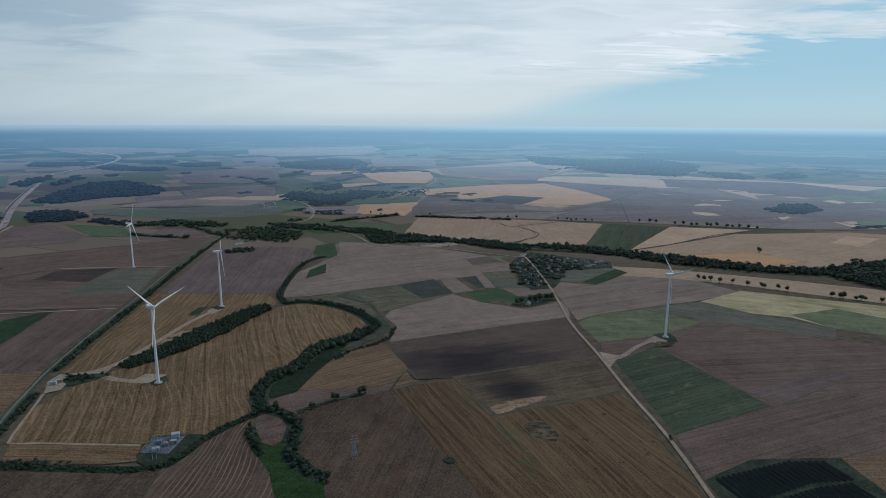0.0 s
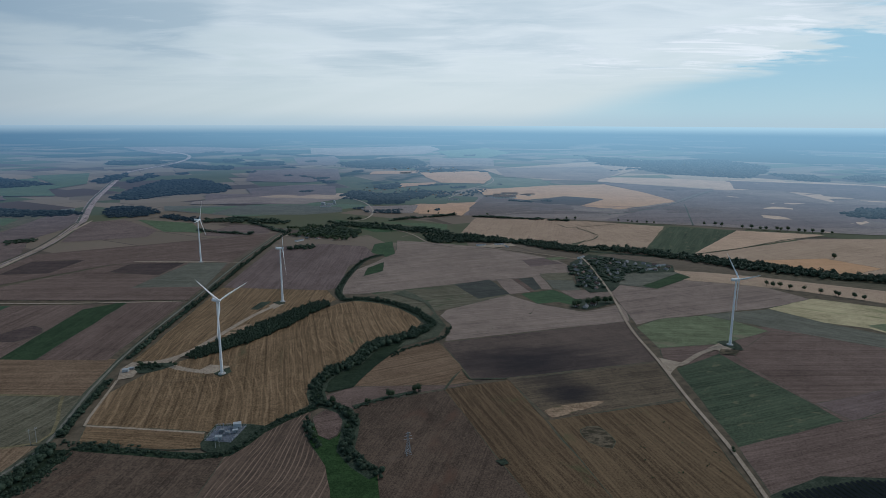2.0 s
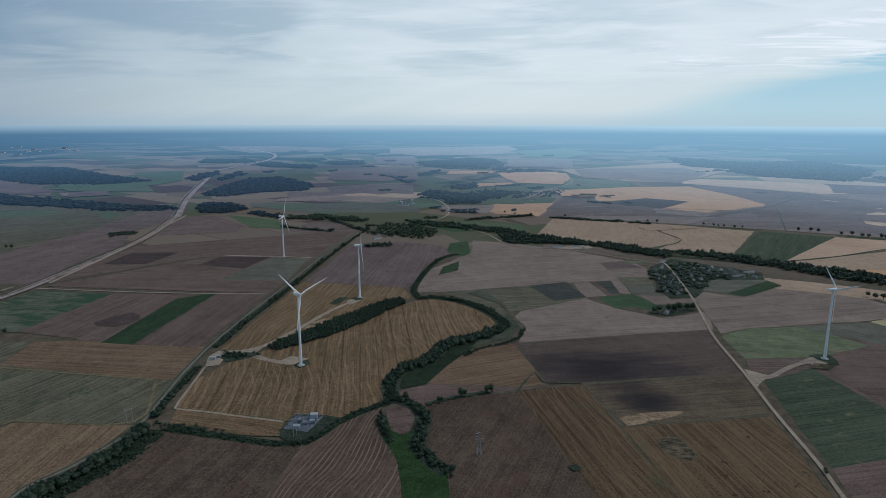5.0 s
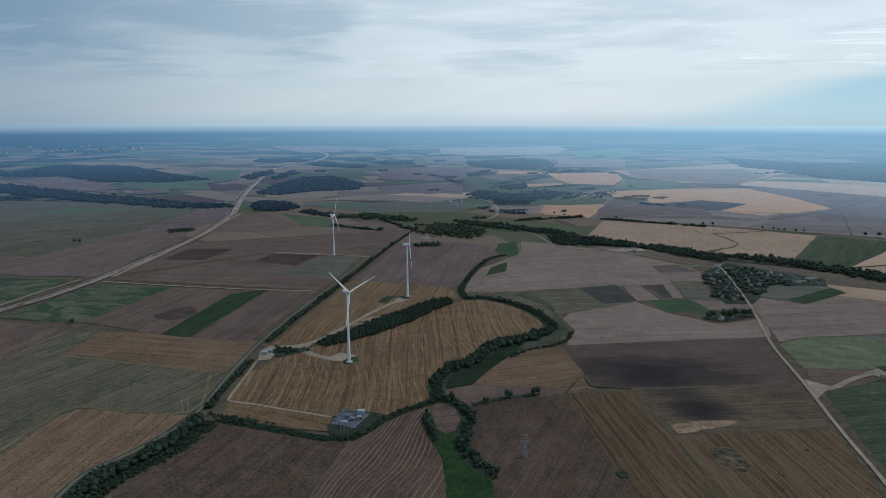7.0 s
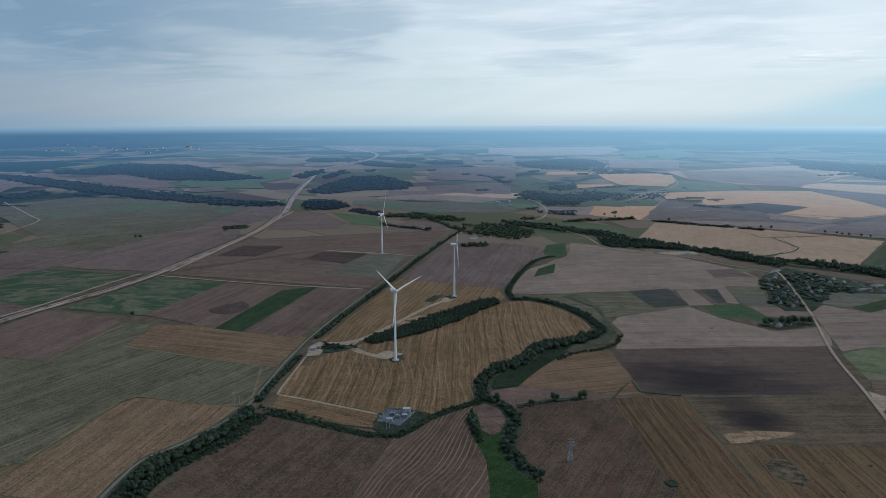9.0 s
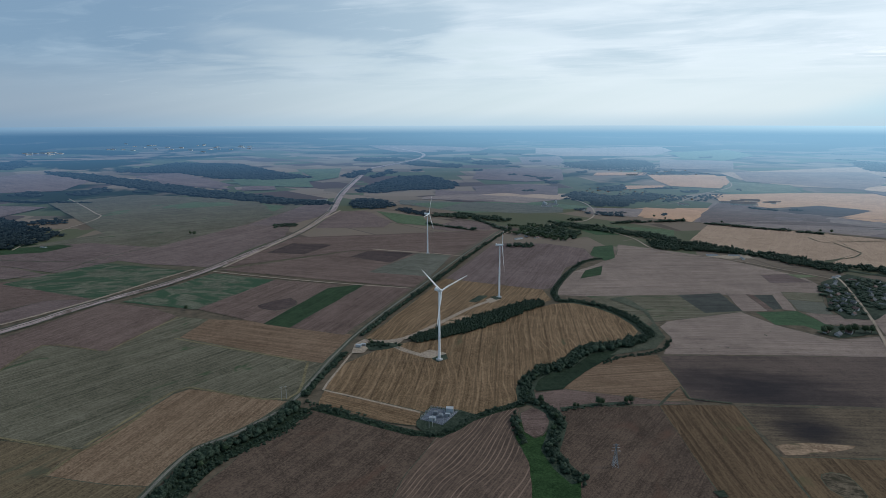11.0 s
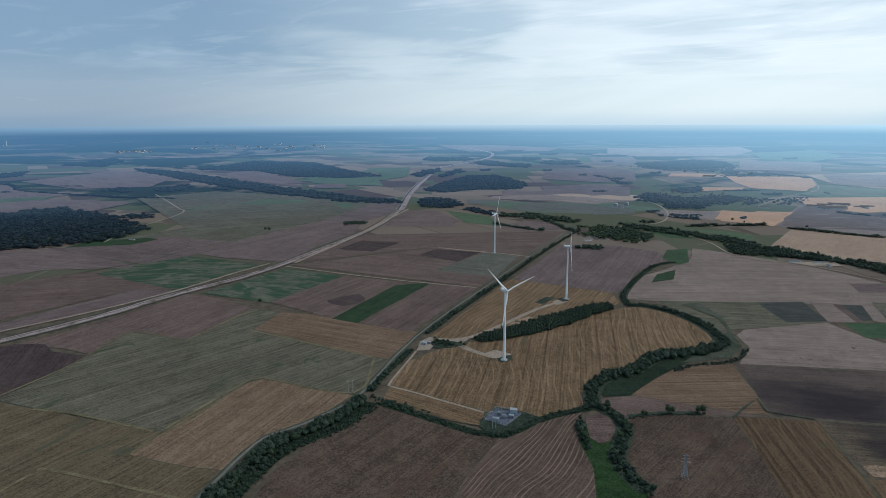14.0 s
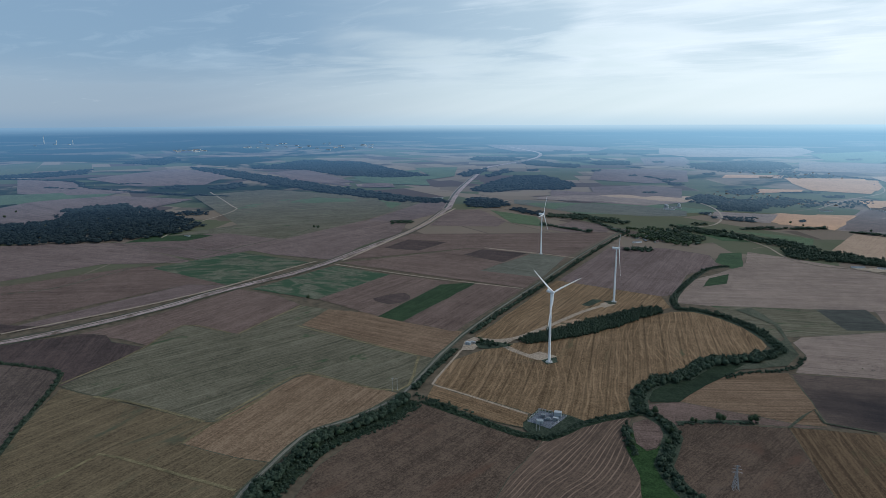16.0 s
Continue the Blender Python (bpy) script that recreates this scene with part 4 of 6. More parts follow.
field(FRESH, "pale green far strip", 0, 0, (1419, 2444), (1987, 2827), (2231, 2839), (1861, 2358), (1635, 2315), (1467, 2341))
field(MEADOW, "wide grey-green mown meadow", -99, 0, (-735, 271), (-759, 354), (-777, 397), (-819, 476), (-734, 493), (-720, 497), (-737, 564), (-754, 640), (-702, 650), (-678, 574), (-465, 581), (-444, 581), (-430, 536), (-418, 496), (-416, 482), (-535, 459), (-540, 443), (-518, 325), (-528, 319), (-635, 297), (-678, 283))
field(STUBBLE, "orange-brown stubble field by the road", 6, 0, (-678, 574), (-704, 652), (-632, 677), (-500, 687), (-471, 686), (-459, 637), (-446, 583), (-465, 581))
field(PLOUGH, "brown field beside the earthworks", 99, 0, (-901, 364), (-894, 431), (-904, 526), (-922, 644), (-830, 655), (-760, 643), (-737, 564), (-720, 497), (-734, 493), (-819, 476), (-780, 398), (-831, 391))
field(DARKSOIL, "dark ploughed field", -39, 0, (-946, 268), (-931, 301), (-915, 335), (-900, 368), (-866, 386), (-831, 377), (-773, 394), (-758, 353), (-733, 272), (-764, 289), (-790, 290), (-845, 269), (-887, 249))
field(DULLBROWN, "brown ploughed field inside the hedge", -38, 0, (-883, 247), (-840, 268), (-790, 284), (-767, 286), (-697, 231), (-664, 204), (-593, 154))
field(MOWN, "large mown stubble field", -85, 0, (-593, 154), (-653, 200), (-726, 270), (-676, 282), (-527, 318), (-516, 324), (-505, 281), (-442, 296), (-415, 307), (-394, 263), (-365, 226), (-467, 132))
field(STUBBLE, "orange-brown stubble field", -78, 0, (-517, 323), (-538, 441), (-533, 458), (-415, 480), (-414, 409), (-424, 370), (-420, 338), (-414, 308), (-442, 296), (-505, 281), (-517, 306))
field(PURPLE, "pale tan field", 18, 0, (-1730, 535), (-1650, 635), (-1530, 730), (-1175, 721), (-1322, 600), (-1329, 401))
field(PLOUGH, "brown field", 41, 0, (-1294, 356), (-1242, 618), (-1166, 708), (-948, 661), (-1025, 608), (-1036, 363), (-1015, 270))
field(PURPLE, "pale tan strip", 82, 0, (-1012, 331), (-1025, 608), (-950, 651), (-965, 447), (-972, 353))
field(DARKSOIL, "dark ploughed wedge", 0, 0, (-1098, 296), (-1012, 331), (-973, 350), (-1001, 266))
field(MOTTLE, "mottled green field", 44, 0, (-1201, 641), (-1195, 740), (-1227, 832), (-983, 860), (-954, 648))
field(MOTTLE, "mottled green field beside the earthworks", 2, 0, (-902, 657), (-916, 869), (-774, 880), (-760, 679))
field(PLOUGH, "brown field with a bare patch", 94, 0, (-760, 682), (-774, 880), (-644, 903), (-614, 670))
field(GRASS, "green sown strip", 97, 0, (-615, 669), (-649, 875), (-603, 926), (-569, 672))
field(PLOUGH, "reddish brown field", 98, 0, (-569, 672), (-603, 926), (-513, 932), (-481, 681))
field(DARKSOIL, "bare scorched patch", 0, 1, (-687, 737), (-667, 794), (-633, 767), (-643, 729))
field(PLOUGH, "purple-brown field round the turbine", 7, 0, (-924, 895), (-788, 1173), (-562, 1218), (-513, 942))
field(DARKSOIL, "dark ploughed block", 0, 0, (-760, 1109), (-759, 1200), (-657, 1216), (-651, 1096))
field(WEED, "olive block", 0, 0, (-646, 1087), (-643, 1204), (-567, 1214), (-524, 1027), (-649, 1006))
field(PLOUGH, "brown field", 37, 0, (-935, 919), (-1050, 1220), (-590, 1565), (-564, 1223), (-791, 1178))
field(PURPLE, "tan field", 34, 0, (-1060, 1380), (-1210, 1665), (-1115, 1725), (-925, 1570), (-895, 1470))
field(DARKSOIL, "dark block", 0, 0, (-954, 1066), (-975, 1180), (-875, 1204), (-869, 1086))
field(PURPLE, "tan strip", 0, 0, (-775, 1515), (-765, 1675), (-635, 1665), (-610, 1555), (-700, 1495))
field(GREENFAR, "green field below the tree line", -11, 0, (-1080, 1735), (-890, 1695), (-785, 1545), (-895, 1550))
field(PURPLE, "light brown field", 0, 0, (-1545, 720), (-1425, 855), (-1530, 1085), (-1235, 1010), (-1184, 862), (-1200, 737))
field(PURPLE, "light brown field", 0, 0, (-1260, 1315), (-1410, 1835), (-1275, 1790), (-1185, 1615), (-1155, 1340))
field(GRASS, "green strip", 0, 0, (-1515, 745), (-1585, 890), (-1425, 930), (-1415, 850), (-1490, 775))
field(PURPLE, "purple-brown field", 91, 0, (-1189, 866), (-1235, 1000), (-1275, 1330), (-1145, 1380), (-955, 906), (-1111, 867))
field(PURPLE, "tan strip", 0, 0, (-1260, 855), (-1305, 1020), (-1240, 1045), (-1194, 885), (-1260, 825))
field(MEADOW, "wide grey-green field", 61, 0, (-1520, 855), (-1515, 1070), (-2245, 1390), (-2200, 1710), (-1400, 1820), (-1275, 1330), (-1235, 1000), (-1425, 970))
field(PURPLE, "tan field", 0, 0, (-2420, 730), (-2585, 960), (-2515, 1215), (-2150, 1330), (-2055, 1100), (-2075, 960), (-1930, 575))
field(GREENFAR, "green strip", 0, 0, (-2935, 895), (-2795, 1145), (-2570, 1090), (-2550, 770))
field(PURPLE, "tan field", 0, 0, (-3390, 1505), (-3650, 2150), (-3070, 2195), (-2605, 1675), (-2800, 1460))
field(PURPLE, "pale field", 0, 0, (-2930, 2285), (-2925, 2575), (-2095, 2155), (-2260, 2055))
field(GREENFAR, "green field", 0, 0, (-2460, 2485), (-2340, 2935), (-1720, 2240), (-2075, 2170))
field(PURPLE, "tan strip", 0, 0, (-2035, 2130), (-1960, 2245), (-1805, 2100), (-1915, 2005))
field(STUBBLEROW, "golden stubble field with harvest rows", 110, 0, (-398, 523), (-411, 549), (-420, 594), (-409, 651), (-385, 696), (-374, 698), (-333, 759), (-303, 832), (-290, 888), (-272, 928), (-263, 948), (-239, 968), (-200, 960), (-161, 936), (-135, 907), (-117, 870), (-118, 845), (-140, 806), (-172, 784), (-178, 748), (-178, 714), (-197, 681), (-207, 655), (-204, 625), (-194, 593), (-200, 580), (-213, 554), (-227, 530), (-243, 528), (-251, 535), (-274, 521), (-321, 522), (-368, 520))
field(STUBBLEROW, "golden stubble strip", -1, 0, (-396, 520), (-367, 517), (-320, 519), (-276, 518), (-265, 492), (-295, 486), (-345, 487), (-382, 488))
field(STUBBLEROW, "golden stubble field by the road", 97, 0, (-448, 679), (-463, 807), (-493, 1023), (-381, 1025), (-303, 1027), (-269, 972), (-285, 942), (-337, 889), (-359, 777), (-387, 714), (-406, 687))
field(PURPLE, "purple-brown harrowed field", 97, 0, (-490, 1025), (-529, 1358), (-510, 1395), (-418, 1434), (-320, 1412), (-280, 1322), (-310, 1203), (-287, 1051), (-303, 1027), (-381, 1025))
field(REDSOIL, "rounded brown ploughed field", 89, 0, (-351, 275), (-375, 326), (-380, 368), (-386, 393), (-390, 417), (-390, 456), (-378, 482), (-345, 487), (-297, 482), (-264, 478), (-239, 483), (-236, 445), (-233, 405), (-224, 364), (-194, 310), (-318, 223))
field(STREAK, "brown field with pale straw streaks", 90, 0, (-239, 483), (-226, 523), (-209, 552), (-198, 573), (-188, 568), (-174, 512), (-147, 474), (-134, 442), (-110, 368), (-194, 310), (-224, 364), (-233, 405), (-236, 445))
field(PLOUGH, "small rounded ploughed field", 30, 1, (-184, 562), (-177, 577), (-160, 569), (-152, 550), (-151, 527), (-157, 519), (-168, 525))
field(LUSH, "lush green stream meadow", 0, 0, (-173, 513), (-180, 547), (-168, 525), (-156, 517), (-150, 525), (-148, 543), (-141, 512), (-132, 485), (-111, 475), (-100, 466), (-79, 390), (-110, 368), (-134, 442), (-147, 474))
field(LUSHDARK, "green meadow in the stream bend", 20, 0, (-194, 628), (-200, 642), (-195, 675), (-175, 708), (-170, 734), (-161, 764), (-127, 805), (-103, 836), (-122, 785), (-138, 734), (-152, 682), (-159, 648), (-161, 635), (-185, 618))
field(TRACK, "rough grass along the stream", 0, 0, (-134, 761), (-119, 828), (-103, 915), (-125, 972), (-187, 1018), (-168, 1043), (-118, 976), (-100, 917), (-79, 861), (-85, 811))
field(GRASSDARK, "gardens and grass of the village", 0, 0, (140, 1291), (192, 1385), (245, 1349), (349, 1294), (339, 1232), (281, 1202), (233, 1210), (226, 1146), (192, 1073), (151, 1061), (137, 1112))
field(WEED, "olive field behind the village", 12, 0, (238, 1211), (339, 1232), (357, 1193), (274, 1101), (212, 1125))
field(GRASS, "green strip behind the village", 0, 0, (340, 1222), (357, 1193), (274, 1101), (252, 1117))
field(GRASSDARK, "gardens of the hamlet", 0, 0, (107, 974), (135, 1017), (180, 1028), (185, 1001), (133, 958))
road("bank", TRACK, "grassy roadside verge", 8, (-381, 242), (-395, 264), (-404, 290), (-420, 336), (-426, 367), (-414, 405), (-408, 463), (-413, 496), (-427, 541), (-443, 592), (-457, 646), (-467, 689), (-485, 795), (-509, 973), (-546, 1230), (-574, 1484), (-591, 1645))
road("bank", LUSHDARK, "grassy roadside bank", 24, (-376, 265), (-383, 291), (-396, 334), (-400, 362), (-391, 398), (-386, 433), (-391, 475))
road("bank", GRASSDARK, "grassy roadside bank", 9, (-406, 496), (-419, 535), (-431, 582), (-443, 625))
road("bank", GRASSDARK, "grassy roadside bank", 7, (-458, 687), (-474, 789), (-495, 959), (-528, 1202), (-554, 1444))
road("bank", GRASSDARK, "rough grass bank of the stream", 13, (-262, 1326), (-289, 1278), (-294, 1180), (-288, 1074), (-279, 1012), (-260, 972))
road("bank", GRASSDARK, "rough grass bank of the stream", 22, (-260, 972), (-228, 979), (-190, 967), (-151, 940), (-117, 897), (-100, 864), (-106, 841))
road("bank", GRASSDARK, "rough grass bank of the stream", 20, (-106, 841), (-119, 816), (-137, 792), (-164, 762), (-171, 734), (-175, 708), (-195, 675), (-203, 649), (-198, 616), (-187, 589))
road("bank", GRASSDARK, "rough grass bank of the stream", 17, (-187, 589), (-177, 590), (-156, 577), (-144, 557), (-139, 526), (-136, 502), (-119, 480), (-100, 464))
road("bank", LUSHDARK, "grassy ditch bank", 11, (-189, 583), (-197, 572), (-212, 551), (-225, 526), (-231, 503), (-238, 485), (-263, 477), (-290, 477), (-339, 479), (-378, 480))
road("bank", GRASSDARK, "grassy field bank", 6, (-887, 249), (-842, 269), (-795, 287), (-770, 288), (-727, 259), (-690, 228), (-657, 201), (-593, 154))
road("bank", GRASSDARK, "grassy field bank", 6, (-150, 587), (-123, 611), (-90, 632))
road("bank", GRASSDARK, "rough grass under the trees", 14, (-180, 1520), (44, 1489), (198, 1417), (380, 1363), (474, 1307), (616, 1226), (741, 1189), (807, 1112))
road("headland", HEADLAND, "pale mown headland strip", 3.5, (-739, 275), (-759, 354), (-777, 397), (-817, 474), (-734, 493))
road("headland", HEADLAND, "pale mown headland strip", 3.5, (-521, 327), (-543, 445), (-537, 461), (-419, 485), (-464, 579))
road("headland", HEADLAND, "pale mown headland strip", 3.5, (-675, 281), (-634, 296), (-527, 318))
road("headland", HEADLAND, "pale mown headland strip", 3.5, (-681, 569), (-578, 573), (-468, 579))
road("headland", HEADLAND, "pale mown headland strip", 3.5, (-720, 497), (-737, 564), (-754, 640))
road("headland", HEADLAND, "pale mown headland strip", 3.5, (-536, 142), (-538, 182), (-542, 201), (-548, 227), (-456, 251), (-402, 264))
road("headland", HEADLAND, "pale mown headland strip", 3.5, (-528, 397), (-516, 349), (-516, 317), (-505, 281))
road("headland", TRACK, "grassy boundary strip", 3, (-60, 639), (-45, 698), (-34, 670), (8, 677))
road("road", ASPHALT, "grey asphalt country road", 2.8, (-381, 242), (-395, 264), (-404, 290), (-420, 336), (-426, 367), (-414, 405), (-408, 463), (-413, 496), (-427, 541), (-443, 592), (-457, 646), (-467, 689), (-485, 795), (-509, 973), (-546, 1230), (-574, 1484), (-591, 1645))
road("road", GRAVEL, "pale gravel lane", 4.0, (210, 379), (211, 443), (210, 538), (201, 645), (195, 750), (185, 882), (187, 1073), (177, 1302), (166, 1360))
road("road", GRAVEL, "pale gravel access track", 3, (-432, 625), (-421, 590), (-404, 535), (-398, 520), (-371, 520), (-276, 518))
road("road", GRAVEL, "gravel access road to the turbines", 8, (-446, 672), (-411, 686), (-398, 706), (-387, 763), (-374, 869), (-356, 937))
road("road", GRAVEL, "gravel access road to the turbine", 9, (-420, 683), (-381, 666), (-344, 657))
field(SAND, "sandy spoil beside the access road", 0, 1, (-378, 785), (-369, 830), (-359, 835), (-354, 812), (-362, 777))
field(GRAVEL, "gravel junction apron", 0, 0, (-421, 682), (-398, 709), (-396, 691), (-397, 675))
field(GRAVEL, "gravel lane junction", 0, 0, (197, 762), (223, 747), (214, 735), (199, 709))
road("road", GRAVEL, "gravel access road to the turbine", 7, (195, 742), (217, 739), (255, 783), (292, 814))
road("road", GRAVEL, "pale farm track", 4, (-764, 1201), (-627, 1217), (-542, 1219))
road("road", GRAVEL, "pale farm track", 4.5, (-928, 879), (-771, 893), (-649, 910), (-515, 936))
road("road", GRAVEL, "pale farm track", 4, (-625, 1209), (-759, 1200))
road("road", GRAVEL, "pale curving lane", 5, (-360, 1715), (-245, 1600), (-182, 1486), (-117, 1438), (-37, 1439), (91, 1371), (162, 1330))
road("road", GRAVEL, "pale lane", 5, (-1505, 835), (-1620, 975), (-1770, 1240), (-1905, 1320), (-2310, 1510))
road("road", TRACK, "dark field track", 3.5, (-1224, 383), (-1195, 461), (-1233, 625), (-1215, 753), (-1240, 870), (-1255, 1035), (-1310, 1185))
road("road", TRACK, "dark field track", 3.5, (-1575, 725), (-1380, 770), (-1205, 832), (-961, 863))
road("road", GRAVEL, "pale country road", 6, (-570, 1495), (-515, 1610), (-475, 1740), (-415, 1830), (-425, 1995), (-495, 2190), (-605, 2350))
road("road", GRAVEL, "pale country road", 5, (-210, 2360), (-145, 2700), (-55, 3035), (-85, 3495))
road("ditch", TRACK, "dark drainage ditch beside the earthworks", 4, (-967, 275), (-955, 308), (-946, 352), (-941, 402), (-938, 457), (-938, 521), (-947, 598), (-947, 681), (-945, 769), (-961, 887), (-1002, 1053), (-1054, 1262), (-1119, 1435), (-1209, 1628), (-1221, 1661))
road("ditch", TRACK, "dark drainage ditch beside the earthworks", 4, (-945, 267), (-931, 302), (-922, 348), (-917, 400), (-914, 457), (-914, 523), (-923, 600), (-923, 681), (-921, 771), (-937, 891), (-978, 1059), (-1032, 1270), (-1097, 1445), (-1187, 1638), (-1199, 1669))
road("earthworks", EARTH, "sandy highway carriageways under construction", 18, (-956, 271), (-943, 305), (-934, 350), (-929, 401), (-926, 457), (-926, 522), (-935, 599), (-935, 681), (-933, 770), (-949, 889), (-990, 1056), (-1043, 1266), (-1108, 1440), (-1198, 1633), (-1210, 1665))
road("ditch", TRACK, "dark strip between the new carriageways", 2.5, (-959, 272), (-946, 306), (-937, 350), (-932, 401), (-929, 457), (-929, 522), (-938, 599), (-938, 681), (-936, 770), (-952, 888), (-993, 1055), (-1046, 1265), (-1111, 1439), (-1201, 1632), (-1213, 1664))
road("earthworks", EARTH, "sandy highway construction strip", 28, (-1210, 1665), (-1463, 2086), (-1686, 2502), (-1934, 2976), (-2094, 3305), (-2156, 3641), (-2242, 4106), (-2400, 4585), (-2653, 5059), (-3028, 5494), (-3515, 6009))
road("ditch", TRACK, "dark strip along the new carriageway", 7, (-1217, 1659), (-1469, 2083), (-1694, 2500), (-1942, 2973))
road("road", GRAVEL, "haul road beside the earthworks", 6, (-989, 302), (-959, 488), (-955, 642), (-971, 783), (-977, 878))
road("road", GRAVEL, "haul road beside the earthworks", 7, (-936, 912), (-1015, 1180), (-1110, 1445), (-1200, 1700))
road("road", ASPHALT, "village road", 6, (635, 2360), (785, 2615), (895, 2775))
road("road", TRACK, "dark field boundary", 5, (310, 1985), (490, 2150), (640, 2345), (895, 2775))
road("road", GRAVEL, "pale farm track", 4, (-75, 1920), (115, 2060), (390, 2120), (630, 2345))
road("road", TRACK, "dark field boundary", 4, (540, 1820), (595, 2070), (640, 2280))
road("road", TRACK, "field boundary ditch", 4, (-75, 1955), (190, 1875), (520, 1820), (810, 1735), (1210, 1695))
road("road", TRACK, "field boundary ditch", 3, (156, 1792), (178, 1739), (205, 1750), (335, 1826))
road("road", TRACK, "field boundary ditch", 3.5, (204, 1741), (226, 1686), (247, 1628))
road("road", TRACK, "field boundary ditch", 3.5, (246, 1620), (222, 1563), (165, 1502))
road("road", TRACK, "field boundary ditch", 4, (426, 1414), (530, 1475), (735, 1635), (865, 1680))
field(GRAVEL, "gravel crane pad", 0, 0, (-354, 661), (-348, 680), (-323, 678), (-322, 659), (-341, 652))
field(GRAVEL, "gravel crane pad", 0, 0, (-369, 925), (-361, 952), (-347, 937), (-354, 908))
field(GRAVEL, "gravel crane pad", 0, 0, (269, 803), (291, 824), (303, 803), (284, 792))
field(GRAVEL, "gravel yard by the road", 0, 0, (-432, 625), (-447, 655), (-446, 678), (-425, 660), (-419, 634))
field(GRAVEL, "pale gravel works yard", 0, 0, (-58, 1446), (15, 1505), (32, 1461), (-24, 1433))
field(GRASSDARK, "grass round the gravel yard", 0, 1, (-431, 656), (-429, 668), (-410, 679), (-388, 682), (-398, 659), (-417, 645))
field(GRASSDARK, "weedy turbine mound", 0, 1, (-332, 654), (-322, 675), (-313, 661), (-320, 646))
field(GRASSDARK, "weedy turbine mound", 0, 1, (-370, 943), (-357, 959), (-347, 940), (-354, 931))
field(SCRUB, "sandy spoil beside the crane pad", 0, 1, (286, 801), (308, 797), (297, 782), (278, 784))
field(GRASSDARK, "weed patch in the ploughed field", 0, 1, (-2, 497), (6, 502), (10, 494), (4, 490))
field(GRASSDARK, "weedy turbine mound", 0, 1, (288, 828), (314, 833), (313, 799), (302, 801))
field(GRASSDARK, "grass patch beside the access road", 0, 1, (-390, 902), (-389, 943), (-374, 949), (-378, 902))
field(GRASSDARK, "grass round the substation", 0, 0, (-271, 499), (-273, 534), (-241, 540), (-218, 537), (-224, 518), (-234, 492), (-250, 481), (-265, 489))
wood("dark broad-leaved wood wedge", LEAF_DARK, 8.5, 3.0, (-394, 706), (-380, 694), (-362, 707), (-332, 757), (-302, 829), (-289, 886), (-271, 936), (-284, 952), (-305, 927), (-323, 903), (-334, 862), (-347, 820), (-361, 792), (-371, 750))
hedge("bushes on the meadow edge", LEAF_DARK, 7, 5, 2.6, (-189, 551), (-177, 526), (-159, 503))
hedge("bushes lining the stream", LEAF_DARK, 8, 4.5, 2.6, (-262, 1326), (-289, 1278), (-294, 1180), (-288, 1074), (-279, 1012), (-260, 972))
hedge("bushes lining the stream", LEAF_DARK, 12, 6, 2.2, (-260, 972), (-228, 979), (-190, 967), (-151, 940), (-117, 897), (-100, 864), (-106, 841))
hedge("dense trees in the stream bend", LEAF_DARK, 17, 8, 1.7, (-106, 841), (-119, 816), (-137, 792), (-164, 762), (-171, 734), (-175, 708), (-195, 675))
hedge("bushes lining the stream", LEAF_DARK, 12, 6.5, 1.8, (-195, 675), (-203, 649), (-198, 616), (-187, 589))
hedge("bushes lining the stream", LEAF_DARK, 10, 6.5, 1.8, (-187, 589), (-177, 590), (-156, 577), (-144, 557), (-139, 526), (-136, 502), (-119, 480), (-100, 464))
hedge("overgrown ditch", LEAF_DARK, 9, 3.6, 1.7, (-189, 583), (-197, 572), (-212, 551), (-225, 526), (-231, 503), (-238, 485), (-263, 477), (-290, 477), (-339, 479), (-378, 480))
hedge("overgrown field margin", LEAF_DARK, 7, 3.5, 2.2, (-73, 847), (-74, 827), (-87, 791), (-119, 761), (-136, 731))
hedge("overgrown field margin", LEAF_DARK, 4, 2.5, 2.4, (-147, 585), (-132, 600), (-115, 611), (-86, 631))
hedge("dense roadside trees", LEAF_DARK, 11, 8.5, 1.5, (-382, 265), (-390, 290), (-403, 333), (-407, 362), (-399, 398), (-394, 434), (-399, 476))
hedge("low thicket beside the road", LEAF_DARK, 14, 3.6, 1.5, (-369, 267), (-376, 292), (-389, 334), (-392, 363), (-383, 399), (-377, 433), (-382, 475))
hedge("bushes on the rounded field edge", LEAF_DARK, 7, 3.5, 2.2, (-397, 488), (-376, 485), (-353, 488), (-327, 487))
hedge("bushes along the road", LEAF_DARK, 6, 6, 3.0, (-406, 499), (-419, 539), (-429, 583), (-439, 623))
hedge("bushes along the road", LEAF_DARK, 5, 7, 3.6, (-456, 688), (-472, 790), (-493, 960), (-526, 1203), (-553, 1444), (-564, 1589))
hedge("overgrown field hedge", LEAF_DARK, 5, 4, 2.2, (-887, 249), (-842, 269), (-795, 287), (-770, 288), (-727, 259), (-690, 228), (-657, 201), (-593, 154))
wood("dark bushes beside the gravel yard", LEAF_DARK, 5, 3.2, (-432, 660), (-428, 671), (-410, 679), (-394, 680), (-403, 666), (-421, 656))
wood("tree belt along the railway", LEAF_DARK, 11, 7, (-174, 1471), (-200, 1560), (-100, 1580), (45, 1525), (203, 1450), (182, 1391), (95, 1435), (33, 1489), (-66, 1495))
wood("tree belt along the railway", LEAF_DARK, 12, 8, (189, 1450), (274, 1405), (377, 1351), (464, 1280), (606, 1206), (733, 1176), (785, 1081), (880, 977), (938, 1045), (836, 1155), (758, 1218), (630, 1256), (487, 1347), (286, 1465))
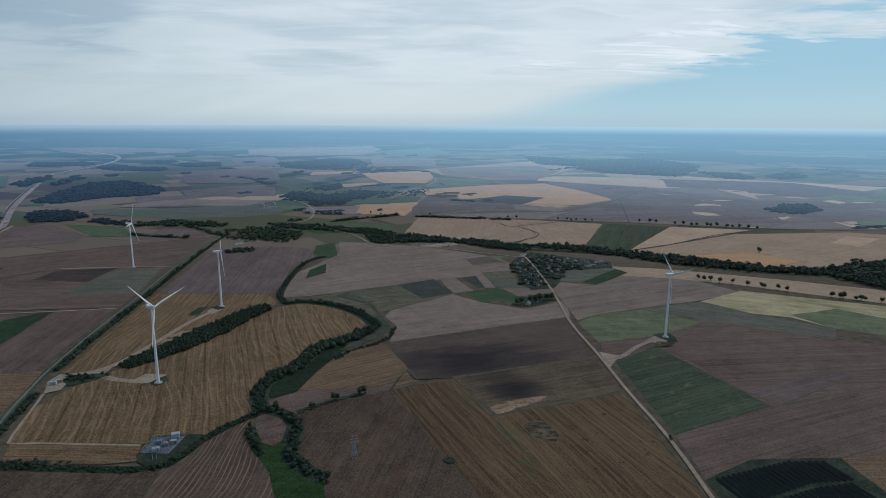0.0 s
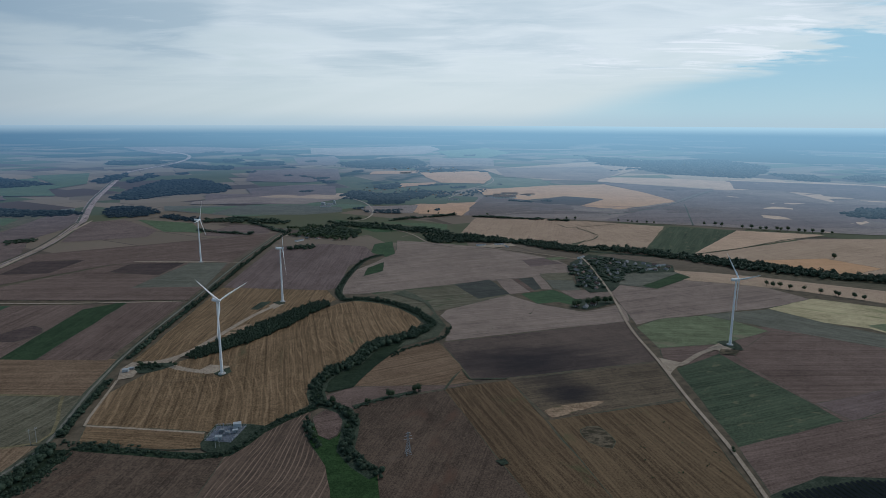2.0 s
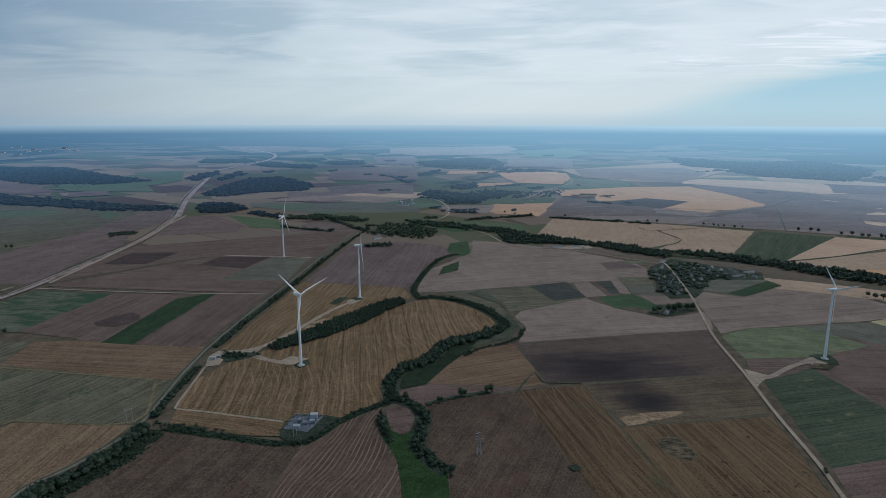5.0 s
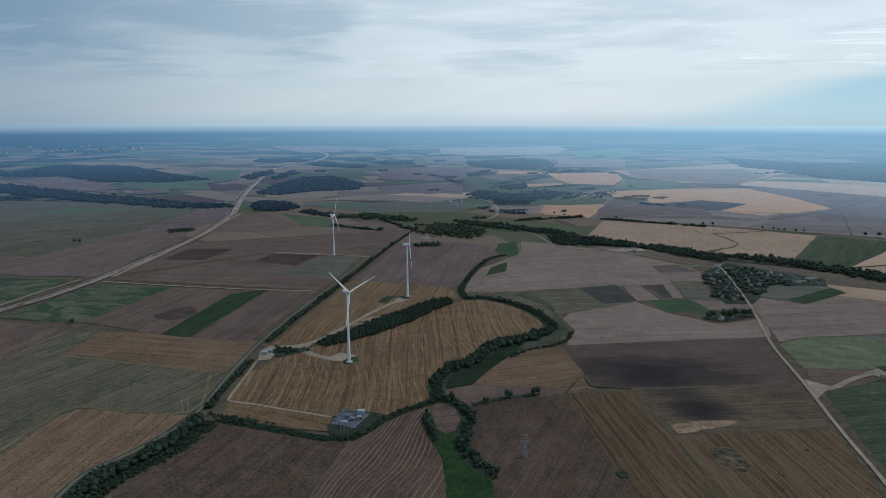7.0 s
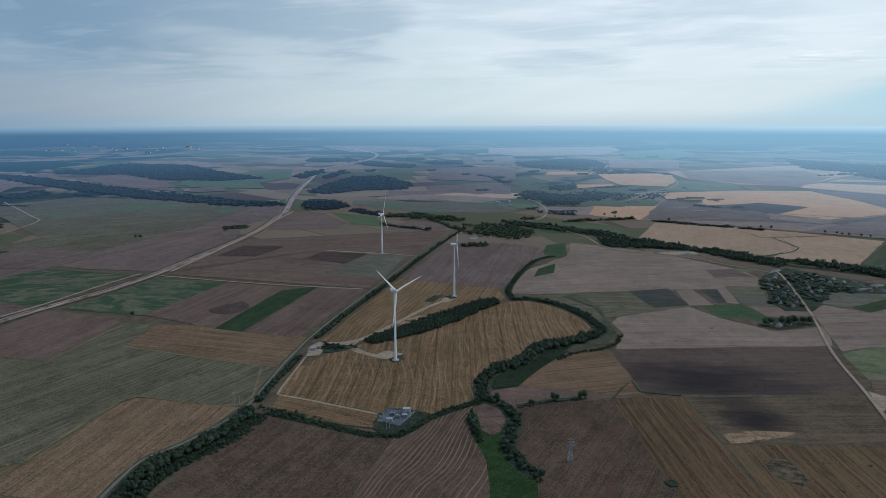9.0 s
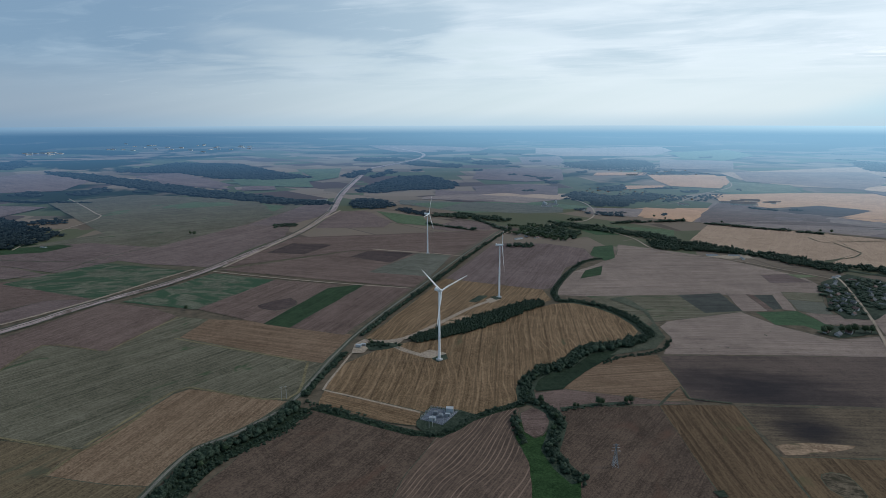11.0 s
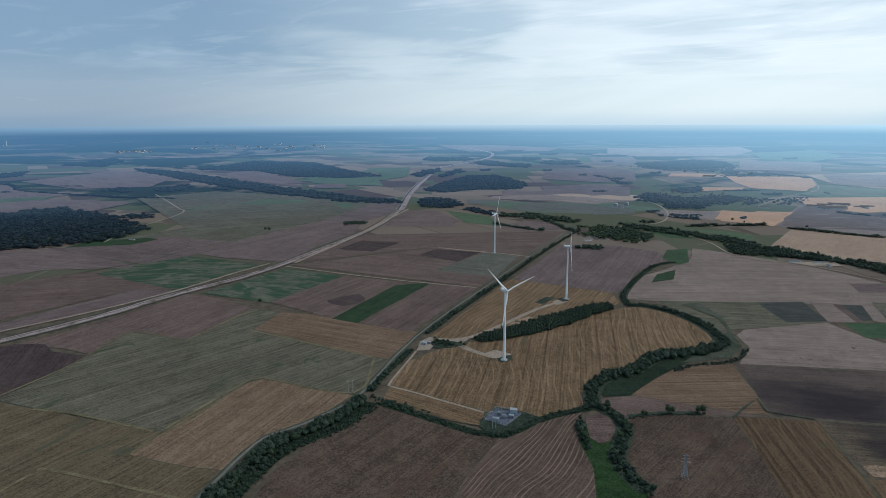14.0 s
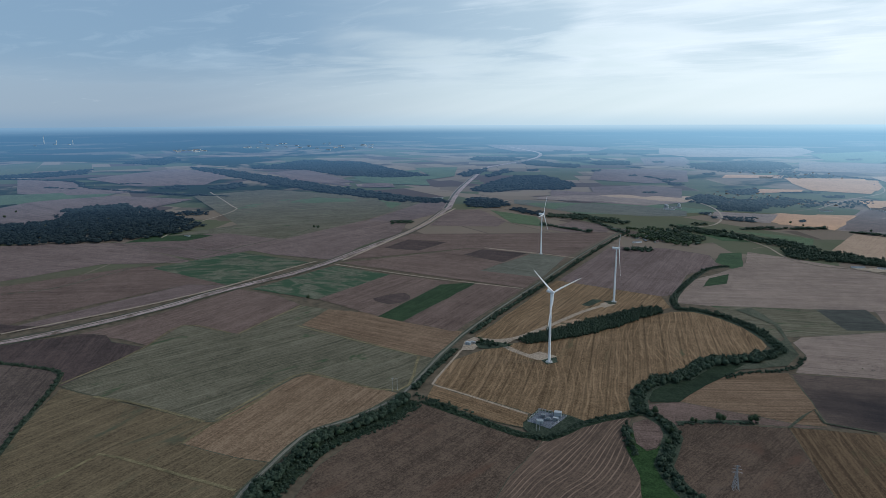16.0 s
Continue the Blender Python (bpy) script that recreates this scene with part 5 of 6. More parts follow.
wood("tree belt along the railway", LEAF_DARK, 10, 9, (-510, 1750), (-360, 1730), (-195, 1660), (-130, 1625), (-140, 1575), (-285, 1640), (-480, 1700))
wood("dark grove round the farm", LEAF, 10, 11, (-565, 1525), (-585, 1635), (-540, 1690), (-405, 1640), (-330, 1525), (-335, 1470), (-440, 1495), (-510, 1510))
wood("dark grove round the farm", LEAF_DARK, 11, 10, (-535, 1620), (-475, 1680), (-370, 1600), (-375, 1525), (-475, 1525))
wood("dark grove round the farm", LEAF_DARK, 8, 8, (-500, 1374), (-441, 1413), (-430, 1375), (-487, 1356))
wood("tree line behind the turbines", LEAF_DARK, 10, 11, (-880, 1750), (-800, 1795), (-620, 1745), (-610, 1710), (-770, 1715), (-855, 1705))
wood("tree line behind the turbines", LEAF_DARK, 9, 11, (-1060, 1840), (-900, 1760), (-880, 1710), (-1015, 1760))
wood("wood on the plain edge", LEAF_DARK, 12, 11, (770, 1218), (860, 1285), (940, 1305), (1125, 1265), (1005, 1125), (852, 1177), (792, 1199))
wood("round copse in the open fields", LEAF_DARK, 11, 11, (1090, 2110), (1215, 2230), (1300, 2230), (1255, 2070), (1150, 2005), (1080, 2030))
wood("dark conifer wood", LEAF_DARK, 9, 14, (-1470, 2195), (-1560, 2495), (-1655, 2905), (-1540, 2990), (-1210, 2670), (-1140, 2445), (-1290, 2335), (-1360, 2170))
wood("dark conifer wood", LEAF_DARK, 9, 14, (-1245, 1815), (-1315, 1975), (-1200, 1990), (-1080, 1875), (-1095, 1785), (-1180, 1765))
wood("wood far across the plain", LEAF_DARK, 9, 18, (-1800, 2825), (-1945, 3290), (-1820, 3100), (-1730, 2775))
wood("wood far across the plain", LEAF_DARK, 9, 18, (-2150, 3850), (-1750, 3900), (-1650, 3700), (-1950, 3650))
wood("wood far across the plain", LEAF_DARK, 9, 18, (-1930, 2770), (-2065, 3095), (-2075, 3285), (-1910, 2980), (-1850, 2725))
wood("wood far across the plain", LEAF_DARK, 9, 18, (-1800, 4250), (-1600, 4400), (-1450, 4050), (-1600, 4000))
wood("wood far across the plain", LEAF_DARK, 9, 18, (-2800, 4250), (-2500, 4350), (-2300, 4100), (-2600, 3900))
wood("hazy wood in the distance", LEAF_DARK, 9, 18, (580, 3760), (800, 4050), (945, 3610), (1255, 3395), (1550, 3900), (1750, 4400), (1650, 5100), (1150, 4900), (650, 5200), (650, 4350), (900, 4100))
wood("hazy wood in the distance", LEAF_DARK, 9, 18, (1500, 3750), (1700, 3650), (1625, 3305), (1475, 3265))
wood("hazy wood in the distance", LEAF_DARK, 9, 18, (1775, 3485), (2050, 3750), (1975, 3415), (1760, 3305))
wood("village grove", LEAF_DARK, 9, 13, (-470, 2190), (-450, 2390), (-320, 2465), (-385, 2255))
wood("far village trees and gardens", LEAF, 9, 20, (-1100, 4000), (-950, 4550), (-550, 4450), (-450, 3905), (-765, 3715))
wood("dark wood by the meadow", LEAF_DARK, 13, 15, (-1730, 535), (-2060, 645), (-2010, 800), (-2245, 925), (-2215, 1095), (-1905, 1075), (-1580, 1005), (-1520, 855), (-1560, 715))
wood("dark conifer wood", LEAF_DARK, 9, 14, (-3300, 2450), (-3650, 3200), (-3150, 3300), (-2545, 2915), (-2045, 2665), (-2135, 2445), (-2460, 2400), (-2925, 2575))
wood("dark tree line along the railway", LEAF_DARK, 11, 16, (-3700, 2300), (-3350, 2300), (-2565, 2100), (-2000, 1950), (-1535, 1855), (-1350, 1855), (-1300, 1790), (-1485, 1725), (-1880, 1770), (-2375, 1880), (-3315, 2140))
wood("wood far across the plain", LEAF_DARK, 9, 18, (-4000, 1200), (-4000, 1500), (-4050, 1850), (-3750, 1650), (-3695, 1385))
wood("wood far across the plain", LEAF_DARK, 9, 18, (-4450, 2250), (-4950, 2900), (-4500, 2700), (-4050, 2300))
wood("farm trees", LEAF_DARK, 8, 18, (-2645, 1475), (-2715, 1600), (-2670, 1630), (-2515, 1505))
wood("farm trees", LEAF_DARK, 8, 18, (-2470, 1615), (-2585, 1845), (-2405, 1745), (-2365, 1600))
wood("farm trees", LEAF_DARK, 6, 9, (-1195, 1360), (-1170, 1425), (-1130, 1380), (-1160, 1335))
wood("farm trees", LEAF_DARK, 8, 14, (-1865, 1070), (-1875, 1155), (-1805, 1170), (-1755, 1120))
wood("village trees and gardens", LEAF_DARK, 9, 16, (-1168, 4325), (-1000, 4583), (-913, 4910), (-671, 4763), (-553, 4341), (-664, 4077), (-852, 3910), (-1026, 4013))
wood("village trees and gardens", LEAF_DARK, 9, 13, (-635, 2398), (-631, 2572), (-549, 2531), (-453, 2458), (-355, 2552), (-327, 2605), (-289, 2512), (-300, 2392), (-379, 2348), (-483, 2277), (-581, 2281))
wood("dark copse by the village", LEAF_DARK, 10, 11, (-485, 2191), (-473, 2280), (-384, 2383), (-346, 2340), (-371, 2180), (-456, 2152))
wood("village trees and gardens", LEAF_DARK, 8, 14, (-581, 2733), (-500, 2921), (-461, 2773), (-499, 2639))
wood("field copse", LEAF_DARK, 9, 14, (-2064, 4454), (-2020, 4627), (-1890, 4436), (-1956, 4269))
wood("field copse", LEAF_DARK, 9, 14, (-1737, 4075), (-1692, 4286), (-1572, 4258), (-1463, 4042), (-1615, 3933))
wood("field copse", LEAF_DARK, 9, 14, (-2182, 3928), (-2134, 4074), (-1826, 3806), (-1655, 3698), (-1632, 3602), (-1771, 3607), (-2015, 3687))
wood("field copse", LEAF_DARK, 9, 14, (-2705, 4023), (-2709, 4243), (-2423, 4261), (-2296, 4020), (-2525, 3879))
wood("small clump of far trees", LEAF_DARK, 7, 9, (-848, 2524), (-801, 2568), (-786, 2503), (-826, 2485))
wood("small clump of far trees", LEAF_DARK, 7, 9, (-859, 2920), (-816, 2971), (-798, 2886), (-835, 2868))
wood("small clump of far trees", LEAF_DARK, 7, 9, (-973, 3109), (-906, 3173), (-886, 3076), (-942, 3051))
wood("small clump of far trees", LEAF_DARK, 7, 9, (-1181, 3262), (-1149, 3320), (-1117, 3214), (-1150, 3196))
wood("small clump of far trees", LEAF_DARK, 7, 9, (-1438, 4439), (-1382, 4544), (-1332, 4351), (-1386, 4319))
wood("small clump of far trees", LEAF_DARK, 7, 9, (-885, 3611), (-840, 3680), (-817, 3554), (-857, 3533))
wood("small clump of far trees", LEAF_DARK, 7, 9, (-412, 3766), (-290, 3861), (-292, 3727), (-384, 3688))
wood("small clump of far trees", LEAF_DARK, 7, 9, (-237, 2772), (-174, 2822), (-176, 2750), (-224, 2729))
wood("small clump of far trees", LEAF_DARK, 7, 9, (-267, 2440), (-220, 2479), (-219, 2422), (-256, 2406))
wood("small clump of far trees", LEAF_DARK, 7, 9, (-470, 1818), (-427, 1847), (-424, 1812), (-457, 1799))
wood("small clump of far trees", LEAF_DARK, 7, 9, (-1470, 3464), (-1438, 3530), (-1395, 3408), (-1429, 3388))
wood("small clump of far trees", LEAF_DARK, 7, 9, (-1805, 3308), (-1772, 3373), (-1719, 3258), (-1757, 3237))
wood("small clump of far trees", LEAF_DARK, 7, 9, (-549, 3813), (-465, 3898), (-457, 3760), (-523, 3730))
wood("small clump of far trees", LEAF_DARK, 7, 9, (-353, 5431), (-251, 5574), (-249, 5309), (-326, 5266))
wood("small clump of far trees", LEAF_DARK, 7, 9, (-29, 2941), (-10, 2978), (-11, 2901), (-26, 2891))
wood("small clump of far trees", LEAF_DARK, 7, 9, (-230, 2049), (-210, 2072), (-208, 2032), (-224, 2025))
wood("small clump of far trees", LEAF_DARK, 7, 9, (-418, 2001), (-343, 2042), (-344, 2001), (-401, 1979))
wood("small clump of far trees", LEAF_DARK, 7, 9, (-501, 2045), (-469, 2073), (-463, 2031), (-489, 2020))
wood("small clump of far trees", LEAF_DARK, 7, 9, (139, 2332), (178, 2363), (171, 2314), (143, 2302))
wood("small clump of far trees", LEAF_DARK, 7, 9, (-2781, 5575), (-2652, 5768), (-2526, 5446), (-2653, 5382))
wood("small clump of far trees", LEAF_DARK, 7, 9, (-3055, 5031), (-2981, 5185), (-2843, 4916), (-2932, 4866))
wood("small clump of far trees", LEAF_DARK, 7, 9, (-2245, 5193), (-2135, 5354), (-2043, 5080), (-2148, 5027))
tree((477, 1146), 10, "roadside tree with a rounded crown", "roadside trees")
tree((483, 1133), 10, "roadside tree with a rounded crown", "roadside trees")
tree((495, 1133), 10, "roadside tree with a rounded crown", "roadside trees")
tree((507, 1121), 10, "roadside tree with a rounded crown", "roadside trees")
tree((529, 1117), 10, "roadside tree with a rounded crown", "roadside trees")
tree((547, 1097), 10, "roadside tree with a rounded crown", "roadside trees")
tree((568, 1089), 10, "roadside tree with a rounded crown", "roadside trees")
tree((569, 1082), 10, "roadside tree with a rounded crown", "roadside trees")
tree((590, 1074), 10, "roadside tree with a rounded crown", "roadside trees")
tree((600, 1063), 10, "roadside tree with a rounded crown", "roadside trees")
tree((655, 1024), 11, "roadside tree with a rounded crown", "roadside trees")
tree((665, 1017), 11, "roadside tree with a rounded crown", "roadside trees")
tree((673, 1021), 11, "roadside tree with a rounded crown", "roadside trees")
tree((685, 1007), 11, "roadside tree with a rounded crown", "roadside trees")
tree((694, 1007), 11, "roadside tree with a rounded crown", "roadside trees")
tree((698, 1004), 11, "roadside tree with a rounded crown", "roadside trees")
tree((719, 994), 11, "roadside tree with a rounded crown", "roadside trees")
tree((570, 1820), 12, "avenue tree on the plain", "avenue trees")
tree((600, 1820), 12, "avenue tree on the plain", "avenue trees")
tree((615, 1810), 12, "avenue tree on the plain", "avenue trees")
tree((660, 1780), 12, "avenue tree on the plain", "avenue trees")
tree((685, 1780), 12, "avenue tree on the plain", "avenue trees")
tree((700, 1760), 12, "avenue tree on the plain", "avenue trees")
tree((715, 1760), 12, "avenue tree on the plain", "avenue trees")
tree((740, 1750), 12, "avenue tree on the plain", "avenue trees")
tree((750, 1750), 12, "avenue tree on the plain", "avenue trees")
tree((770, 1755), 12, "avenue tree on the plain", "avenue trees")
tree((790, 1735), 12, "avenue tree on the plain", "avenue trees")
tree((805, 1735), 12, "avenue tree on the plain", "avenue trees")
tree((825, 1735), 12, "avenue tree on the plain", "avenue trees")
tree((845, 1725), 12, "avenue tree on the plain", "avenue trees")
tree((865, 1715), 12, "avenue tree on the plain", "avenue trees")
tree((340, 1870), 9, "avenue tree on the plain", "avenue trees")
tree((365, 1860), 9, "avenue tree on the plain", "avenue trees")
tree((375, 1850), 9, "avenue tree on the plain", "avenue trees")
tree((390, 1850), 9, "avenue tree on the plain", "avenue trees")
tree((415, 1840), 9, "avenue tree on the plain", "avenue trees")
tree((435, 1840), 9, "avenue tree on the plain", "avenue trees")
tree((190, 1890), 9, "avenue tree on the plain", "avenue trees")
tree((215, 1890), 9, "avenue tree on the plain", "avenue trees")
tree((-240, 1975), 9, "avenue tree on the plain", "avenue trees")
tree((-205, 1950), 9, "avenue tree on the plain", "avenue trees")
tree((-155, 1950), 9, "avenue tree on the plain", "avenue trees")
tree((-50, 1940), 9, "avenue tree on the plain", "avenue trees")
tree((715, 1400), 13, "lone broad-leaved tree in a stubble field", "field trees")
tree((715, 1395), 13, "lone broad-leaved tree in a stubble field", "field trees")
tree((-771, 670), 9, "lone broad-leaved tree beside a track", "field trees")
tree((-1295, 1160), 10, "leaning field tree beside a track", "field trees")
tree((-1275, 1155), 10, "leaning field tree beside a track", "field trees")
tree((-2205, 730), 10, "lone field tree on pale stubble", "field trees")
tree((-2315, 800), 10, "lone field tree on pale stubble", "field trees")
tree((-138, 597), 7, "bushy tree on a field margin", "stream trees")
tree((-135, 599), 6, "bushy tree on a field margin", "stream trees")
tree((-117, 613), 9, "bushy tree on a field margin", "stream trees")
tree((-114, 615), 8, "bushy tree on a field margin", "stream trees")
tree((-92, 629), 9, "bushy tree on a field margin", "stream trees")
tree((-88, 631), 8, "bushy tree on a field margin", "stream trees")
tree((-148, 563), 8, "bushy tree beside the stream", "stream trees")
tree((-144, 538), 8, "bushy tree beside the stream", "stream trees")
tree((-197, 649), 8, "bushy tree beside the stream", "stream trees")
tree((-190, 600), 8, "bushy tree beside the stream", "stream trees")
tree((-173, 592), 8, "bushy tree beside the stream", "stream trees")
tree((-169, 517), 8, "bushy tree beside the stream", "stream trees")
tree((116, 968), 13, "garden tree at the hamlet", "hamlet trees")
tree((123, 974), 13, "garden tree at the hamlet", "hamlet trees")
tree((138, 981), 13, "garden tree at the hamlet", "hamlet trees")
tree((147, 984), 13, "garden tree at the hamlet", "hamlet trees")
tree((155, 991), 13, "garden tree at the hamlet", "hamlet trees")
tree((168, 997), 13, "garden tree at the hamlet", "hamlet trees")
tree((176, 1001), 13, "garden tree at the hamlet", "hamlet trees")
tree((210, 533), 4, "small bush beside the gravel lane", "lane bushes")
tree((211, 538), 4, "small bush beside the gravel lane", "lane bushes")
tree((-387, 670), 6, "bushy tree by the yard", "yard trees")
tree((-414, 673), 6, "bushy tree by the yard", "yard trees")
tree((-427, 666), 6, "bushy tree by the yard", "yard trees")
tree((-435, 673), 6, "bushy tree by the yard", "yard trees")
tree((-1165, 1370), 7, "dark roadside tree with rounded crown", "roadside trees")
tree((-396, 345), 7, "dark roadside tree with rounded crown", "roadside trees")
tree((-398, 375), 7, "dark roadside tree with rounded crown", "roadside trees")
tree((-400, 419), 7, "dark roadside tree with rounded crown", "roadside trees")
hedge("thin line of distant field trees", LEAF_DARK, 6, 8, 14, (-1070, 3220), (-955, 3125))
hedge("thin line of distant field trees", LEAF_DARK, 6, 8, 14, (-910, 3010), (-810, 2905))
hedge("thin line of distant field trees", LEAF_DARK, 6, 8, 14, (-440, 1970), (-335, 1960))
hedge("thin line of distant field trees", LEAF_DARK, 6, 8, 14, (25, 2315), (115, 2280))
hedge("thin line of distant field trees", LEAF_DARK, 6, 8, 14, (-1400, 3850), (-1300, 3800))
hedge("thin line of distant field trees", LEAF_DARK, 6, 8, 14, (-2000, 5400), (-1650, 5100))
hedge("thin line of distant field trees", LEAF_DARK, 6, 8, 14, (-2100, 4550), (-2000, 4650))
hedge("thin line of distant field trees", LEAF_DARK, 6, 8, 14, (650, 6400), (800, 6400))
hedge("thin line of distant field trees", LEAF_DARK, 6, 8, 14, (600, 5550), (950, 5000))
hedge("thin line of distant field trees", LEAF_DARK, 6, 8, 14, (2350, 4050), (2450, 3850))
hedge("thin line of distant field trees", LEAF_DARK, 6, 8, 14, (1150, 1740), (1260, 1770))
hedge("thin line of distant field trees", LEAF_DARK, 6, 8, 14, (-3080, 1195), (-2920, 1245))
hedge("thin line of distant field trees", LEAF_DARK, 6, 8, 14, (-2990, 1490), (-2905, 1540))
hedge("thin line of distant field trees", LEAF_DARK, 6, 8, 14, (-2415, 1370), (-2170, 1440))
hedge("thin line of distant field trees", LEAF_DARK, 6, 8, 14, (-3800, 1250), (-3280, 1400), (-2950, 1305), (-2555, 1350), (-2130, 1465))
hedge("thin line of distant field trees", LEAF_DARK, 6, 8, 14, (-2295, 1785), (-2215, 1780))
hedge("thin line of distant field trees", LEAF_DARK, 6, 8, 14, (-85, 1920), (20, 1895), (190, 1865))
hedge("thin line of distant field trees", LEAF_DARK, 6, 8, 14, (-330, 1815), (-155, 1940))
hedge("thin line of distant field trees", LEAF_DARK, 6, 8, 14, (-380, 2815), (-260, 2895))
hedge("thin line of distant field trees", LEAF_DARK, 6, 8, 14, (-305, 3820), (-95, 3655))
hedge("thin line of distant field trees", LEAF_DARK, 6, 8, 14, (-805, 1575), (-725, 1550), (-655, 1540))
hedge("thin line of distant field trees", LEAF_DARK, 6, 8, 14, (-700, 1695), (-570, 1570))
scatter("dark weed tufts in the stubble", LEAF, 40, 0.7, (125, 602), (194, 630), (200, 452), (119, 451))
scatter("dark weed tufts in the mown meadow", LEAF, 46, 0.7, (-711, 283), (-786, 460), (-682, 564), (-467, 558), (-439, 495), (-542, 461), (-528, 331))
scatter("dark weed tufts in pale stubble", LEAF, 16, 0.8, (-75, 906), (47, 967), (172, 953), (165, 909), (-52, 811))
wood("garden trees of the village", LEAF_DARK, 6, 10.0, (137, 1260), (172, 1281), (177, 1191), (179, 1118), (182, 1103), (142, 1082), (136, 1102), (139, 1163))
wood("garden trees of the village", LEAF_DARK, 6, 10.0, (178, 1306), (210, 1351), (242, 1331), (276, 1270), (284, 1227), (238, 1218), (224, 1154), (192, 1135), (185, 1169))
wood("trees in the far village", LEAF, 8, 16, (-510, 2460), (-360, 2695), (-210, 2590), (-70, 2705), (-85, 2490), (-315, 2320))
wood("trees in the far village", LEAF, 8, 20, (-590, 3480), (-450, 3905), (-235, 3820), (-285, 3565))

# ---- wind turbines ----
HUB_H, BLADE = 88.5, 44.5


def blade_mesh(bm):
    """A tapered, twisted blade along +z from the hub, root round, tip thin."""
    rings = []
    for t in (0.0, 0.04, 0.10, 0.2, 0.35, 0.5, 0.65, 0.8, 0.92, 0.985, 1.0):
        chord = 1.7 + 1.1 * min(1, t / 0.2) if t <= 0.2 else 2.8 * (1 - 0.80 * (t - 0.2) / 0.8)
        if t > 0.98:
            chord *= 0.5
        thick = chord * (0.9 - 0.62 * min(1, t / 0.2)) if t < 0.2 else chord * (0.28 - 0.14 * t)
        twist = radians(16 * (1 - t) ** 2 + 4)
        bend = 0.9 * t * t
        ring = []
        for k in range(10):
            a = 2 * math.pi * k / 10
            y = math.cos(a) * chord / 2 - 0.18 * chord * min(1, t / 0.2)
            x = math.sin(a) * thick / 2 * (1 if y < 0 else 1.2)
            ring.append(bm.verts.new((x * math.cos(twist) - y * math.sin(twist) + bend, x * math.sin(twist) + y * math.cos(twist), 1.2 + t * (BLADE - 1.2))))
        rings.append(ring)
    for a, b in zip(rings, rings[1:]):
        for k in range(10):
            bm.faces.new((a[k], a[(k + 1) % 10], b[(k + 1) % 10], b[k]))
    bm.faces.new(rings[-1])
    bm.faces.new(rings[0][::-1])


def turbine(x, y, axis, phase, label):
    """axis: the way the rotor faces, in plan; phase: degrees of the first blade from upright."""
    top = tagged(new("wind_turbine"), label, "wind turbine", "wind turbines on the plain")
    heading = math.atan2(axis[1], axis[0])
    bm = bmesh.new()
    tube(bm, (0, 0, -0.5), (0, 0, 0.9), 4.6, 3.9, 32)
    part("foundation", bm, CONCRETE, top, "low concrete foundation ring")
    bm = bmesh.new()
    cuts = (0.9, 22.0, 44.0, 66.0, 86.6)
    rings = [[bm.verts.new(((1.75 - 0.80 * z / 86.6) * math.cos(k * math.pi / 16), (1.75 - 0.80 * z / 86.6) * math.sin(k * math.pi / 16), z)) for k in range(32)] for z in cuts]
    for a, b in zip(rings, rings[1:]):
        for k in range(32):
            bm.faces.new((a[k], a[(k + 1) % 32], b[(k + 1) % 32], b[k]))
    part("tower", bm, WHITE, top, "tapered white steel tower", True)
    for z in cuts[1:4]:
        bm = bmesh.new()
        tube(bm, (0, 0, z - 0.12), (0, 0, z + 0.12), 1.78 - 0.80 * z / 86.6, 1.78 - 0.80 * z / 86.6, 32)
        part("flange", bm, WHITE, top)
    bm = bmesh.new()
    box(bm, (0.3, 1.1, 2.3), (1.7 * math.cos(0.4), 1.7 * math.sin(0.4), 2.1), 0.4, 0.05)
    part("door", bm, DOORGREY, top, "grey entrance door")
    turn = Matrix.Rotation(heading, 4, "Z")
    # nacelle: rounded long body behind the rotor
    bm = bmesh.new()
    rings = []
    for px, w, h in ((-7.0, 2.3, 2.3), (-6.6, 3.1, 3.0), (-3.0, 3.5, 3.6), (1.5, 3.5, 3.6), (2.8, 2.9, 3.1), (3.2, 2.4, 2.5)):
        ring = []
        for k in range(16):
            a = 2 * math.pi * k / 16
            ca, sa = math.cos(a), math.sin(a)
            ring.append(bm.verts.new((px, w / 2 * math.copysign(abs(ca) ** 0.55, ca), h / 2 * math.copysign(abs(sa) ** 0.55, sa) + HUB_H)))
        rings.append(ring)
    for a, b in zip(rings, rings[1:]):
        for k in range(16):
            bm.faces.new((a[k], a[(k + 1) % 16], b[(k + 1) % 16], b[k]))
    bm.faces.new(rings[0][::-1]), bm.faces.new(rings[-1])
    bmesh.ops.recalc_face_normals(bm, faces=bm.faces[:])
    bmesh.ops.transform(bm, matrix=turn, verts=bm.verts[:])
    nacelle = part("nacelle", bm, WHITE, top, "white rounded nacelle housing", True)
    bm = bmesh.new()
    box(bm, (1.4, 1.8, 0.9), turn @ Vector((-5.6, 0, HUB_H + 1.9)), heading, 0.1)
    tube(bm, turn @ Vector((-6.2, 0.5, HUB_H + 1.6)), turn @ Vector((-6.2, 0.5, HUB_H + 3.6)), 0.05, 0.04, 6)
    part("cooler", bm, WHITE, nacelle, "rooftop cooler and weather mast")
    tilt = turn @ Matrix.Translation((3.9, 0, HUB_H + 0.2)) @ Matrix.Rotation(radians(-3), 4, "Y")
    bm = bmesh.new()
    bmesh.ops.create_uvsphere(bm, u_segments=20, v_segments=12, radius=1.55)
    bmesh.ops.scale(bm, vec=(1.25, 1, 1), verts=bm.verts[:])
    bmesh.ops.transform(bm, matrix=tilt, verts=bm.verts[:])
    part("spinner", bm, WHITE, top, "white rotor hub spinner", True)
